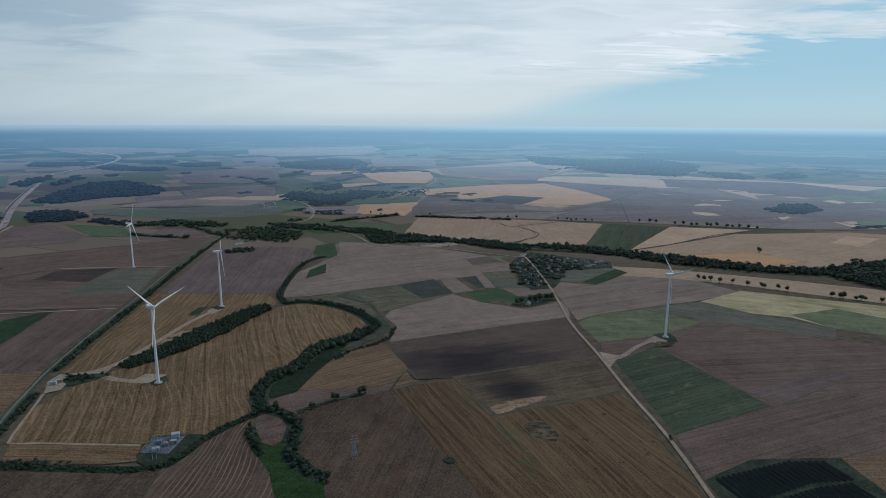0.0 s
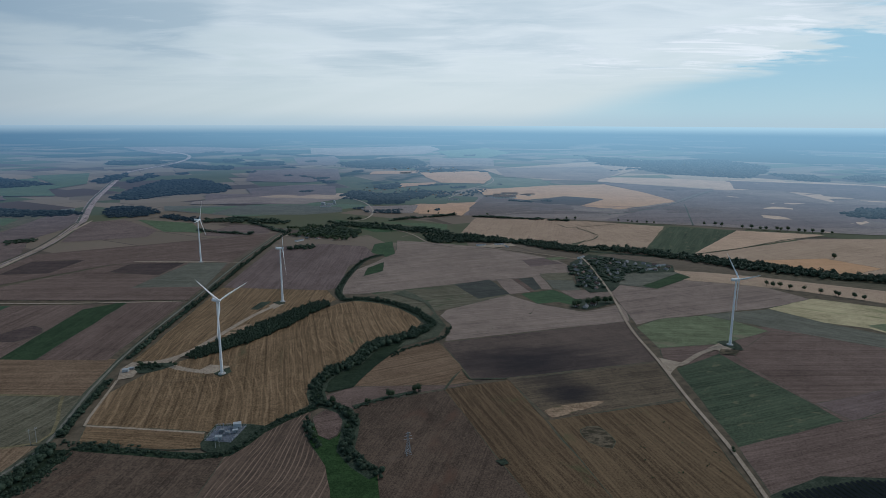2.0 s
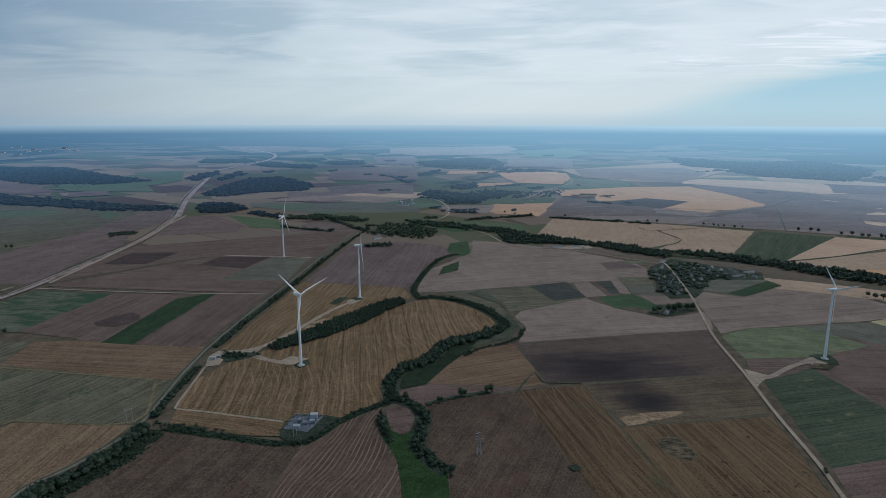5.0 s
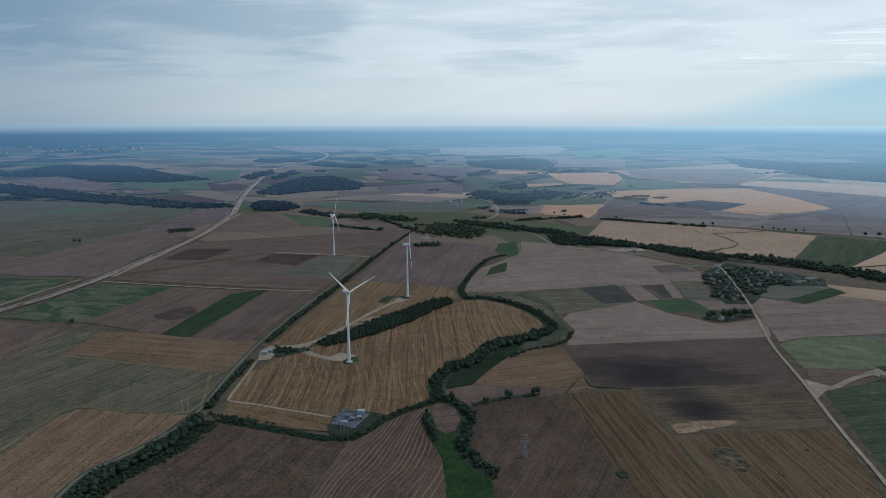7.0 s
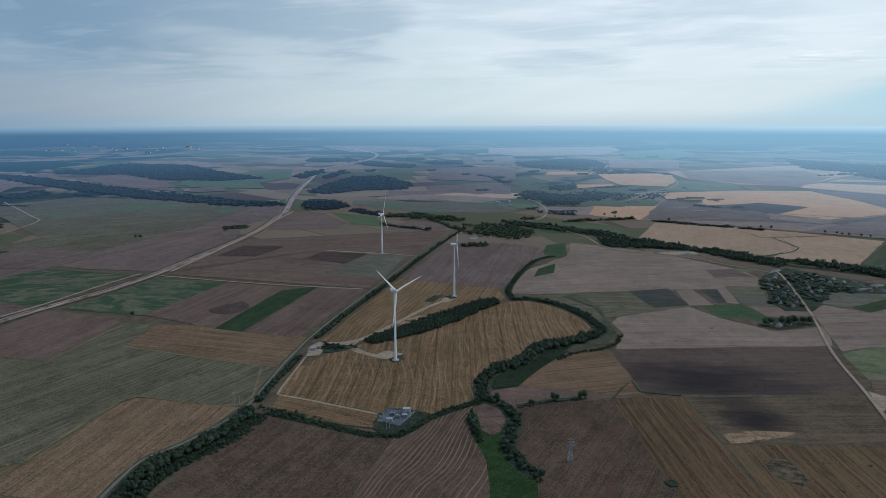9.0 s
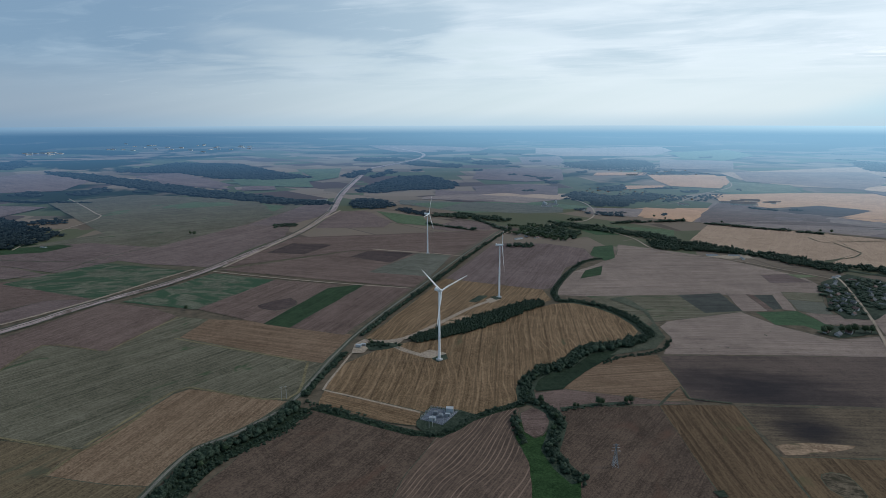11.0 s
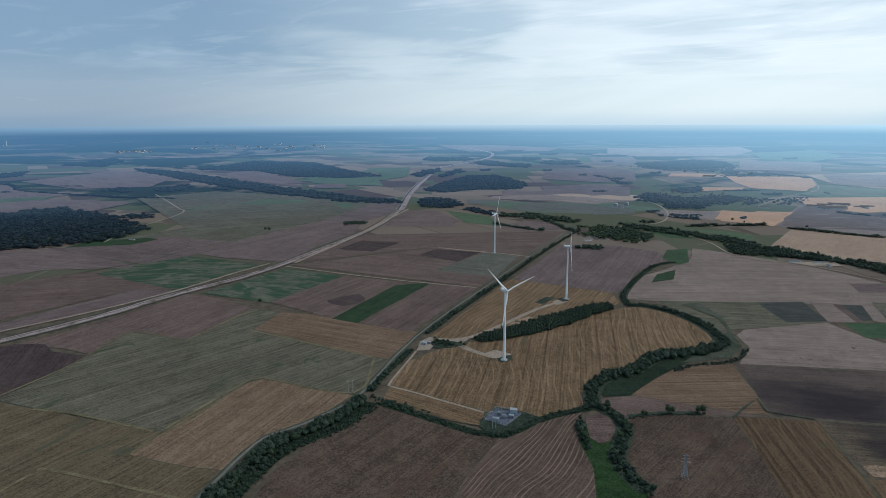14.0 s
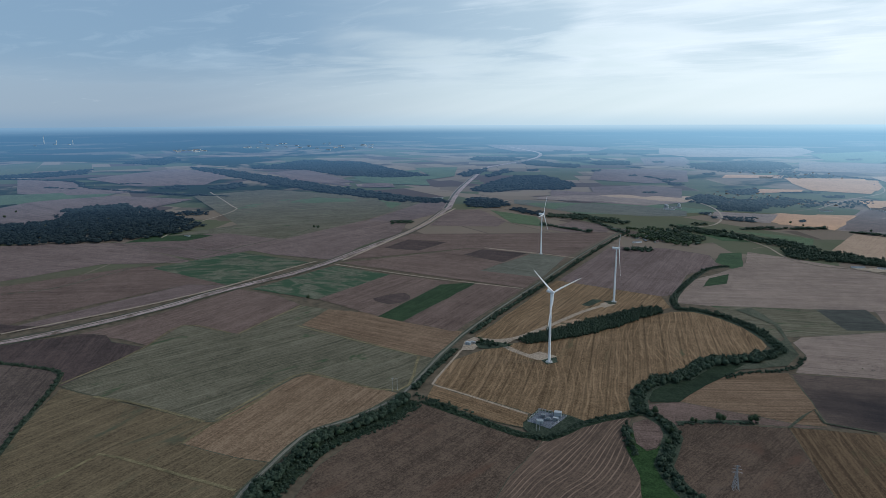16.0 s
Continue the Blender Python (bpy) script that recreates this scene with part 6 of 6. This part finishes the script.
    for k in range(3):
        bm = bmesh.new()
        blade_mesh(bm)
        bmesh.ops.recalc_face_normals(bm, faces=bm.faces[:])
        bmesh.ops.transform(bm, matrix=tilt @ Matrix.Rotation(radians(phase + 120 * k), 4, "X") @ Matrix.Rotation(radians(1.5), 4, "Y"), verts=bm.verts[:])
        part("blade", bm, WHITE, top, "long slender white rotor blade", True)
    top.location = (x, y, 1.0)


turbine(-322, 655, (0.934, -0.358), 45, "tall white three-bladed wind turbine in golden stubble")
turbine(-355, 950, (0.940, 0.342), 50, "tall white three-bladed wind turbine beside a wood")
turbine(-625, 1214, (0.985, 0.174), 90, "tall white three-bladed wind turbine on brown fields")
turbine(303, 819, (0.978, 0.208), 69, "tall white three-bladed wind turbine on a gravel pad")


# ---- houses and farms ----
def gable_house(name, label, category, length, width, eave, ridge, wall, roof, windows=3, chimney=True, group=""):
    """A gabled building with its base at the origin, ridge along x."""
    top = tagged(new(name), label, category, group)
    l, w = length / 2, width / 2
    bm = bmesh.new()
    low = [bm.verts.new(p) for p in ((-l, -w, -0.4), (l, -w, -0.4), (l, w, -0.4), (-l, w, -0.4))]
    high = [bm.verts.new(p) for p in ((-l, -w, eave), (l, -w, eave), (l, w, eave), (-l, w, eave))]
    tips = [bm.verts.new((-l, 0, ridge)), bm.verts.new((l, 0, ridge))]
    for a, b in ((0, 1), (2, 3)):
        bm.faces.new((low[a], low[b], high[b], high[a]))
    bm.faces.new((low[1], low[2], high[2], tips[1], high[1]))
    bm.faces.new((low[3], low[0], high[0], tips[0], high[3]))
    body = part("wall", bm, wall, top)
    for sgn in (-1, 1):
        bm = bmesh.new()
        slope = Vector((0, sgn * w, eave - ridge))
        out = slope.normalized() * 0.5
        up = Vector((0, sgn * (ridge - eave), w)).normalized() * 0.16
        q = [Vector((-l - 0.4, 0, ridge)), Vector((l + 0.4, 0, ridge)), Vector((l + 0.4, sgn * w, eave)) + out, Vector((-l - 0.4, sgn * w, eave)) + out]
        a = [bm.verts.new(v + up * 0.1) for v in q]
        b = [bm.verts.new(v + up * 1.1) for v in q]
        bm.faces.new(a), bm.faces.new(b)
        for k in range(4):
            bm.faces.new((a[k], a[(k + 1) % 4], b[(k + 1) % 4], b[k]))
        bmesh.ops.recalc_face_normals(bm, faces=bm.faces[:])
        part("roof", bm, roof, top)
    if chimney:
        bm = bmesh.new()
        box(bm, (0.7, 0.7, 1.9), (l * 0.3, 0.3, ridge + 0.4))
        part("chimney", bm, WALLS[2], top)
    for sgn in (-1, 1):
        for k in range(windows):
            bm = bmesh.new()
            box(bm, (1.2, 0.12, 1.3), (-l + length * (k + 0.5) / windows, sgn * (w + 0.03), eave * 0.55))
            part("window", bm, GLASS, top)
    bm = bmesh.new()
    box(bm, (0.12, 1.0, 2.0), (l + 0.03, 0, 1.0))
    part("door", bm, DOORGREY, top)
    return top


def place_of(x, y, turn, size=1.0, h=0.0):
    base = lift(x, y, h)
    s = size * base.xy.length / max(1.0, math.hypot(x, y))
    return Matrix.Translation(base) @ Matrix.Rotation(radians(turn), 4, "Z"), s


def settle(templates, spots):
    """Puts copies of the template buildings at the spots: (x, y, turn, which, size)."""
    used = set()
    for x, y, turn, which, size in spots:
        m, s = place_of(x, y, turn, size)
        ob = templates[which]
        if which not in used:
            used.add(which)
            ob.matrix_basis = m
        else:
            ob = copy_thing(ob, m)
        ob.scale = (s, s, s)


HOUSE_SIZES = ((10.0, 7.5, 3.2, 6.4), (12.5, 8.0, 3.0, 6.0), (8.5, 7.0, 4.2, 7.4), (14.0, 6.0, 2.6, 4.6))
HOUSES = []
HOUSE_WORDS = (("pale rendered", "grey corrugated"), ("brown boarded", "red tiled"), ("grey brick", "dark sheet"))
for k in range(9):
    wall, roof = k % 3, (k // 3 + k) % 3
    l, w, e, r = HOUSE_SIZES[k % 4]
    text = HOUSE_WORDS[wall][0] + " village house under a " + HOUSE_WORDS[roof][1] + " gable roof"
    HOUSES.append(gable_house("house", text, "house", l, w, e, r, WALLS[wall], ROOFS[roof], 3, True, "village houses"))


def hamlet(count, gap, *corners):
    xs, ys = [c[0] for c in corners], [c[1] for c in corners]
    out, tries = [], 0
    while len(out) < count and tries < 6000:
        tries += 1
        x, y = RNG.uniform(min(xs), max(xs)), RNG.uniform(min(ys), max(ys))
        if inside(x, y, corners) and clear_of_roads(x, y, 9.0) and all((x - o[0]) ** 2 + (y - o[1]) ** 2 > gap * gap for o in out):
            out.append((x, y, 62 + RNG.choice((0, 90)) + RNG.uniform(-8, 8), RNG.randrange(9), RNG.uniform(0.62, 0.92)))
    return out


settle(HOUSES, hamlet(34, 17, (147, 1280), (184, 1331), (185, 1092), (155, 1080), (141, 1132))
       + hamlet(36, 20, (193, 1331), (240, 1320), (350, 1273), (329, 1236), (242, 1230), (217, 1155), (205, 1177))
       + hamlet(6, 14, (119, 977), (141, 990), (158, 991), (134, 968))
       + hamlet(34, 40, (-615, 2350), (-630, 2805), (-360, 2695), (-200, 2490), (-390, 2285))
       + hamlet(16, 70, (-780, 3800), (-300, 4050), (-165, 3735), (-530, 3480))
       + hamlet(9, 18, (-550, 1525), (-525, 1635), (-445, 1520), (-460, 1480))
       + hamlet(12, 45, (-666, 2515), (-482, 2818), (-330, 2626), (-387, 2401), (-574, 2339))
       + hamlet(12, 60, (-1118, 4216), (-1000, 4583), (-671, 4763), (-546, 4284), (-863, 3958))
       + hamlet(6, 60, (-470, 3703), (-285, 3808), (-269, 3602), (-444, 3504))
       + hamlet(8, 45, (-322, 2563), (-189, 2586), (-171, 2491), (-294, 2431))
       + hamlet(6, 40, (-586, 2757), (-495, 2894), (-469, 2745), (-522, 2631))
       + hamlet(5, 30, (-480, 2037), (-326, 2031), (-329, 1990), (-458, 1988)))
LONG_BUILDINGS = [(-609, 2085, 10, 0, 0.8), (-598, 2127, 10, 0, 0.7), (-614, 2156, 10, 0, 0.6), (-45, 2435, 8, 0, 1.2), (-1, 2399, 8, 0, 1.6), (38, 2419, 98, 0, 1.1), (22, 2514, 8, 0, 1.4), (-19, 2493, 8, 0, 1.0), (-554, 3480, 15, 0, 1.2), (-51, 1460, 20, 0, 0.5), (-8, 1474, 20, 0, 0.5), (9, 1454, 110, 0, 0.4), (-498, 1466, 60, 0, 0.5), (-1415, 1894, 40, 0, 0.8), (-1473, 887, 10, 0, 0.35), (-2537, 1779, 30, 0, 0.5), (-187, 2325, 10, 0, 0.8), (298, 1251, 30, 0, 0.5), (324, 1288, 30, 0, 0.5), (170, 1348, 60, 0, 0.5)]
# far-off town blocks, and some more farms, as copies of the barn
LONG_BUILDINGS += [(-5957, 3534, 5, 0, 1.1), (-6031, 3628, 5, 0, 1.1), (-5871, 3581, 5, 0, 1.1), (-5938, 3679, 5, 0, 1.1), (-5781, 3630, 5, 0, 1.1), (-5963, 3804, 5, 0, 1.1), (-6073, 4520, 5, 0, 1.1), (-5645, 4421, 5, 0, 1.1), (-5683, 4726, 5, 0, 1.1), (-5417, 4701, 5, 0, 1.1), (-5136, 4693, 5, 0, 1.1), (-5354, 5245, 5, 0, 1.1), (-5229, 5493, 5, 0, 1.1), (-4807, 5185, 5, 0, 1.1), (-4731, 4474, 5, 0, 1.1), (-8925, 3805, 5, 0, 1.1), (-9113, 3710, 5, 0, 1.1), (-8711, 3319, 5, 0, 1.1)]
LONG_BUILDINGS += [(-15, 2436, 105, 0, 1.0), (23, 2445, 15, 0, 1.0), (22, 2448, 15, 0, 1.0), (22, 2423, 105, 0, 0.7), (85, 2497, 15, 0, 0.9), (31, 2434, 15, 0, 0.6), (102, 2520, 15, 0, 0.9), (-10, 2433, 105, 0, 0.9), (95, 2486, 105, 0, 1.0), (-6024, 3572, 5, 0, 1.0), (-5728, 3429, 95, 0, 1.3), (-5742, 3709, 95, 0, 1.2), (-5862, 3645, 5, 0, 1.4), (-5584, 3533, 95, 0, 1.4), (-5925, 3745, 95, 0, 1.4), (-5660, 3677, 5, 0, 1.2), (-5298, 5740, 5, 0, 0.6), (-4836, 4950, 5, 0, 0.8), (-5963, 4420, 5, 0, 0.8), (-5045, 4984, 5, 0, 1.0), (-5518, 5436, 95, 0, 1.0), (-5384, 5672, 5, 0, 1.3), (-6550, 5362, 5, 0, 1.3), (-5298, 5700, 95, 0, 0.7)]
LONG_BUILDINGS += [(-6026, 4423, 95, 0, 0.9), (-5901, 4503, 95, 0, 0.9), (-5594, 4988, 5, 0, 1.0), (-5136, 5453, 95, 0, 1.0), (-5060, 4890, 95, 0, 1.3), (-5689, 5075, 5, 0, 1.2), (-5252, 5688, 95, 0, 1.0), (-6065, 5664, 95, 0, 0.9), (-5959, 5653, 95, 0, 1.0), (-7353, 5663, 5, 0, 1.2), (-6459, 5336, 95, 0, 0.7), (-6193, 5009, 95, 0, 0.8), (-5915, 5082, 5, 0, 1.2), (-6224, 5915, 5, 0, 1.0), (-6597, 5481, 95, 0, 1.0), (-6501, 5118, 95, 0, 1.0), (-537, 3662, 12, 0, 0.5), (-416, 3781, 102, 0, 0.6), (-407, 3809, 12, 0, 0.6), (-387, 3742, 102, 0, 0.6)]
SHED = gable_house("barn", "long white gabled building with a pale sheet roof", "barn", 46, 14, 4.5, 7.5, ROUNDWHITE, ROOFS[0], 6, False, "farm barns")
settle([SHED], LONG_BUILDINGS)


def silo(x, y, r, h):
    top = tagged(new("silo"), "round white grain silo with a conical cap", "silo", "farm silos")
    bm = bmesh.new()
    tube(bm, (0, 0, -0.2), (0, 0, h), r, r, 20)
    part("drum", bm, BOXWHITE, top)
    bm = bmesh.new()
    tube(bm, (0, 0, h), (0, 0, h + r * 0.6), r * 1.04, 0.3, 20)
    part("cap", bm, STEEL, top)
    top.location = lift(x, y)


silo(-628, 2112, 5, 11)
silo(-621, 2105, 5, 11)
silo(-598, 2157, 5, 11)


def chimney(x, y, tall):
    top = tagged(new("factory_chimney"), "tall pale factory chimney far off by the town", "chimney", "factory chimneys")
    base = lift(x, y)
    k = base.xy.length / math.hypot(x, y)
    bm = bmesh.new()
    tube(bm, (0, 0, -1), (0, 0, tall * k), 4.5 * k, 3.0 * k, 12)
    part("shaft", bm, ROUNDWHITE, top)
    bm = bmesh.new()
    tube(bm, (0, 0, tall * k * 0.97), (0, 0, tall * k * 1.01), 3.5 * k, 3.5 * k, 12)
    part("rim", bm, CONCRETE, top)
    top.location = base


chimney(-9497, 3733, 110)
chimney(-9090, 3722, 60)
chimney(-8873, 3832, 60)

# ---- solar park ----
def solar_rows(angle, gap, *corners):
    """Tilted panel tables in parallel rows, kept inside the block."""
    top = tagged(new("solar_array"), "dark blue solar panel tables in parallel rows on grass", "solar array", "solar park arrays")
    turn = Matrix.Rotation(radians(angle), 2)
    back = turn.inverted()
    poly = [tuple(back @ Vector(c)) for c in corners]
    v = min(p[1] for p in poly) + gap / 2
    while v < max(p[1] for p in poly):
        cuts = []
        for i, (xa, ya) in enumerate(poly):
            xb, yb = poly[i - 1]
            if (ya > v) != (yb > v):
                cuts.append(xa + (v - ya) * (xb - xa) / (yb - ya))
        cuts.sort()
        for a, b in zip(cuts[::2], cuts[1::2]):
            if b - a < 8:
                continue
            bm = bmesh.new()
            n = 1
            for k in range(n):
                x0, x1 = a + (b - a) * k / n + 0.12, a + (b - a) * (k + 1) / n - 0.12
                verts = [bm.verts.new(p) for p in ((x0, v - 1.2, 0.9), (x1, v - 1.2, 0.9), (x1, v + 1.2, 1.8), (x0, v + 1.2, 1.8), (x0, v - 1.2, 0.96), (x1, v - 1.2, 0.96), (x1, v + 1.2, 1.86), (x0, v + 1.2, 1.86))]
                for f in ((3, 2, 1, 0), (4, 5, 6, 7), (0, 1, 5, 4), (1, 2, 6, 5), (2, 3, 7, 6), (3, 0, 4, 7)):
                    bm.faces.new([verts[j] for j in f])
            bmesh.ops.transform(bm, matrix=Matrix.Rotation(radians(angle), 4, "Z"), verts=bm.verts[:])
            row = part("panel_table", bm, PANEL, top)
            posts = max(2, int((b - a) / 22))
            for k in range(posts):
                bm = bmesh.new()
                x = a + (b - a) * (k + 0.5) / posts
                tube(bm, (x, v, 0), (x, v, 1.33), 0.08, 0.08, 5)
                bmesh.ops.transform(bm, matrix=Matrix.Rotation(radians(angle), 4, "Z"), verts=bm.verts[:])
                part("post", bm, STEEL, row)
        v += gap


solar_rows(-73, 5.6, (224, 470), (299, 498), (332, 498), (342, 469), (302, 464), (255, 443), (237, 433), (232, 441))
solar_rows(-73, 5.6, (260, 441), (304, 459), (335, 465), (340, 447), (339, 431), (259, 426))

# ---- substation, yard, pylons ----
def cabin(name, label, category, size, at, turn, material, roof=STEEL):
    top = tagged(new(name), label, category)
    bm = bmesh.new()
    box(bm, size, (0, 0, size[2] / 2), 0, 0.06)
    part("body", bm, material, top)
    bm = bmesh.new()
    box(bm, (size[0] + 0.3, size[1] + 0.3, 0.18), (0, 0, size[2] + 0.09))
    part("roof", bm, roof, top)
    bm = bmesh.new()
    box(bm, (1.0, 0.1, 2.0), (size[0] * 0.2, -size[1] / 2 - 0.03, 1.05))
    part("door", bm, DOORGREY, top)
    top.matrix_world = Matrix.Translation((at[0], at[1], 1.25)) @ Matrix.Rotation(radians(turn), 4, "Z")


def transformer(x, y, turn):
    top = tagged(new("transformer"), "grey power transformer with cooling fins and bushings", "transformer", "substation transformers")
    bm = bmesh.new()
    box(bm, (4.2, 2.4, 2.8), (0, 0, 1.6), 0, 0.08)
    part("tank", bm, DOORGREY, top)
    for k in range(5):
        bm = bmesh.new()
        box(bm, (0.25, 1.1, 2.2), (-1.6 + 0.8 * k, 1.8, 1.6))
        part("fin", bm, STEEL, top)
    for k in range(3):
        bm = bmesh.new()
        tube(bm, (-1.2 + 1.2 * k, 0, 2.9), (-1.2 + 1.2 * k, 0, 4.5), 0.22, 0.10, 8)
        part("bushing", bm, WALLS[2], top)
    top.matrix_world = Matrix.Translation((x, y, 1.3)) @ Matrix.Rotation(radians(turn), 4, "Z")


def portal(x, y, turn, wide, tall):
    top = tagged(new("busbar_gantry"), "galvanised steel busbar gantry of the substation", "gantry", "substation gantries")
    for s in (-1, 1):
        bm = bmesh.new()
        tube(bm, (s * wide / 2, 0, -0.1), (s * wide / 2, 0, tall), 0.16, 0.11, 8)
        part("post", bm, STEEL, top)
    bm = bmesh.new()
    tube(bm, (-wide / 2, 0, tall - 0.2), (wide / 2, 0, tall - 0.2), 0.12, 0.12, 8)
    part("beam", bm, STEEL, top)
    for k in range(3):
        bm = bmesh.new()
        px = wide * (k - 1) * 0.3
        tube(bm, (px, 0, tall - 0.3), (px, 0, tall - 1.5), 0.1, 0.1, 6)
        part("insulator", bm, WALLS[2], top)
    top.matrix_world = Matrix.Translation((x, y, 1.3)) @ Matrix.Rotation(radians(turn), 4, "Z")


def pylon(x, y, tall, turn):
    top = tagged(new("lattice_pylon"), "grey steel lattice power pylon in a ploughed field", "pylon")
    corners = lambda z: [Vector((sx * r, sy * r, z)) for r in (2.4 - 2.0 * min(1.0, z / (tall * 0.8)),) for sx, sy in ((-1, -1), (1, -1), (1, 1), (-1, 1))]
    levels = [tall * k / 8 for k in range(9)]
    for k in range(4):
        bm = bmesh.new()
        for a, b in zip(levels, levels[1:]):
            tube(bm, corners(a)[k], corners(b)[k], 0.13, 0.13, 5)
        part("leg", bm, STEEL, top)
    bm = bmesh.new()
    for a, b in zip(levels, levels[1:]):
        p, q = corners(a), corners(b)
        for k in range(4):
            tube(bm, p[k], q[(k + 1) % 4], 0.07, 0.07, 4)
            tube(bm, p[(k + 1) % 4], q[k], 0.07, 0.07, 4)
            tube(bm, q[k], q[(k + 1) % 4], 0.07, 0.07, 4)
    part("bracing", bm, STEEL, top)
    for z, half in ((tall * 0.70, 4.2), (tall * 0.84, 3.4), (tall * 0.96, 2.6)):
        bm = bmesh.new()
        tube(bm, (-half, 0, z), (half, 0, z), 0.14, 0.14, 5)
        tube(bm, (-half, 0, z), (0, 0, z + 1.2), 0.08, 0.08, 4)
        tube(bm, (half, 0, z), (0, 0, z + 1.2), 0.08, 0.08, 4)
        part("cross_arm", bm, STEEL, top)
    top.matrix_world = Matrix.Translation((x, y, 0.6)) @ Matrix.Rotation(radians(turn), 4, "Z")


def pole(x, y, tall, turn):
    top = tagged(new("power_pole"), "slim grey concrete power pole with a crossarm", "power pole", "power poles")
    bm = bmesh.new()
    tube(bm, (0, 0, -0.3), (0, 0, tall), 0.24, 0.14, 8)
    part("post", bm, CONCRETE, top)
    bm = bmesh.new()
    box(bm, (3.2, 0.16, 0.18), (0, 0, tall - 1.2))
    part("crossarm", bm, STEEL, top)
    for k in (-1, 0, 1):
        bm = bmesh.new()
        tube(bm, (k * 1.4, 0, tall - 1.1), (k * 1.4, 0, tall - 0.6), 0.09, 0.07, 6)
        part("insulator", bm, WALLS[2], top)
    top.matrix_world = Matrix.Translation((x, y, 0.7)) @ Matrix.Rotation(radians(turn), 4, "Z")


def fence(label, gap, *points):
    top = tagged(new("fence"), label, "fence")
    for i, p in enumerate(points):
        a, b = Vector(p), Vector(points[(i + 1) % len(points)])
        n = max(1, int((b - a).length / gap))
        for k in range(n):
            q = a.lerp(b, k / n)
            bm = bmesh.new()
            tube(bm, (q.x, q.y, 0.4), (q.x, q.y, 3.4), 0.07, 0.07, 5)
            part("post", bm, STEEL, top)
        for z in (1.6, 2.4, 3.2):
            bm = bmesh.new()
            tube(bm, (a.x, a.y, z), (b.x, b.y, z), 0.035, 0.035, 4)
            part("rail", bm, STEEL, top)


field(CONCRETE_PAD, "grey paved substation compound", 20, 0, (-269, 504), (-270, 532), (-242, 535), (-244, 503))
fence("grey wire fence round the substation", 3.0, (-269, 504), (-270, 532), (-242, 535), (-244, 503))
cabin("control_building", "white flat-roofed substation control building", "building", (7, 5, 5), (-249.0, 530.0), 20, BOXWHITE)
cabin("equipment_cabin", "white substation equipment cabin", "cabin", (6, 3.5, 3.2), (-257.0, 507.0), 20, BOXWHITE)
cabin("equipment_cabin", "grey substation equipment cabin", "cabin", (5, 3, 3), (-247.0, 521.0), 20, STEEL)
transformer(-260, 520, 20)
transformer(-253, 517, 20)
portal(-264, 513, 20, 7, 6)
portal(-264, 525, 20, 7, 6)
portal(-257, 526, 20, 7, 6)
portal(-250, 509, 20, 7, 6)
pole(-253, 492, 12, 30)
pole(-251, 495, 12, 30)
cabin("site_hut", "white prefabricated hut on the gravel yard", "hut", (7, 4, 3.2), (-436.0, 648.0), 15, BOXWHITE)
cabin("site_container", "grey storage container on the gravel yard", "container", (6, 2.5, 2.6), (-433.0, 655.0), 15, STEEL)
pylon(-79, 500, 21, 25)
pole(-420, 485, 15, 60)
pole(-423, 481, 15, 60)
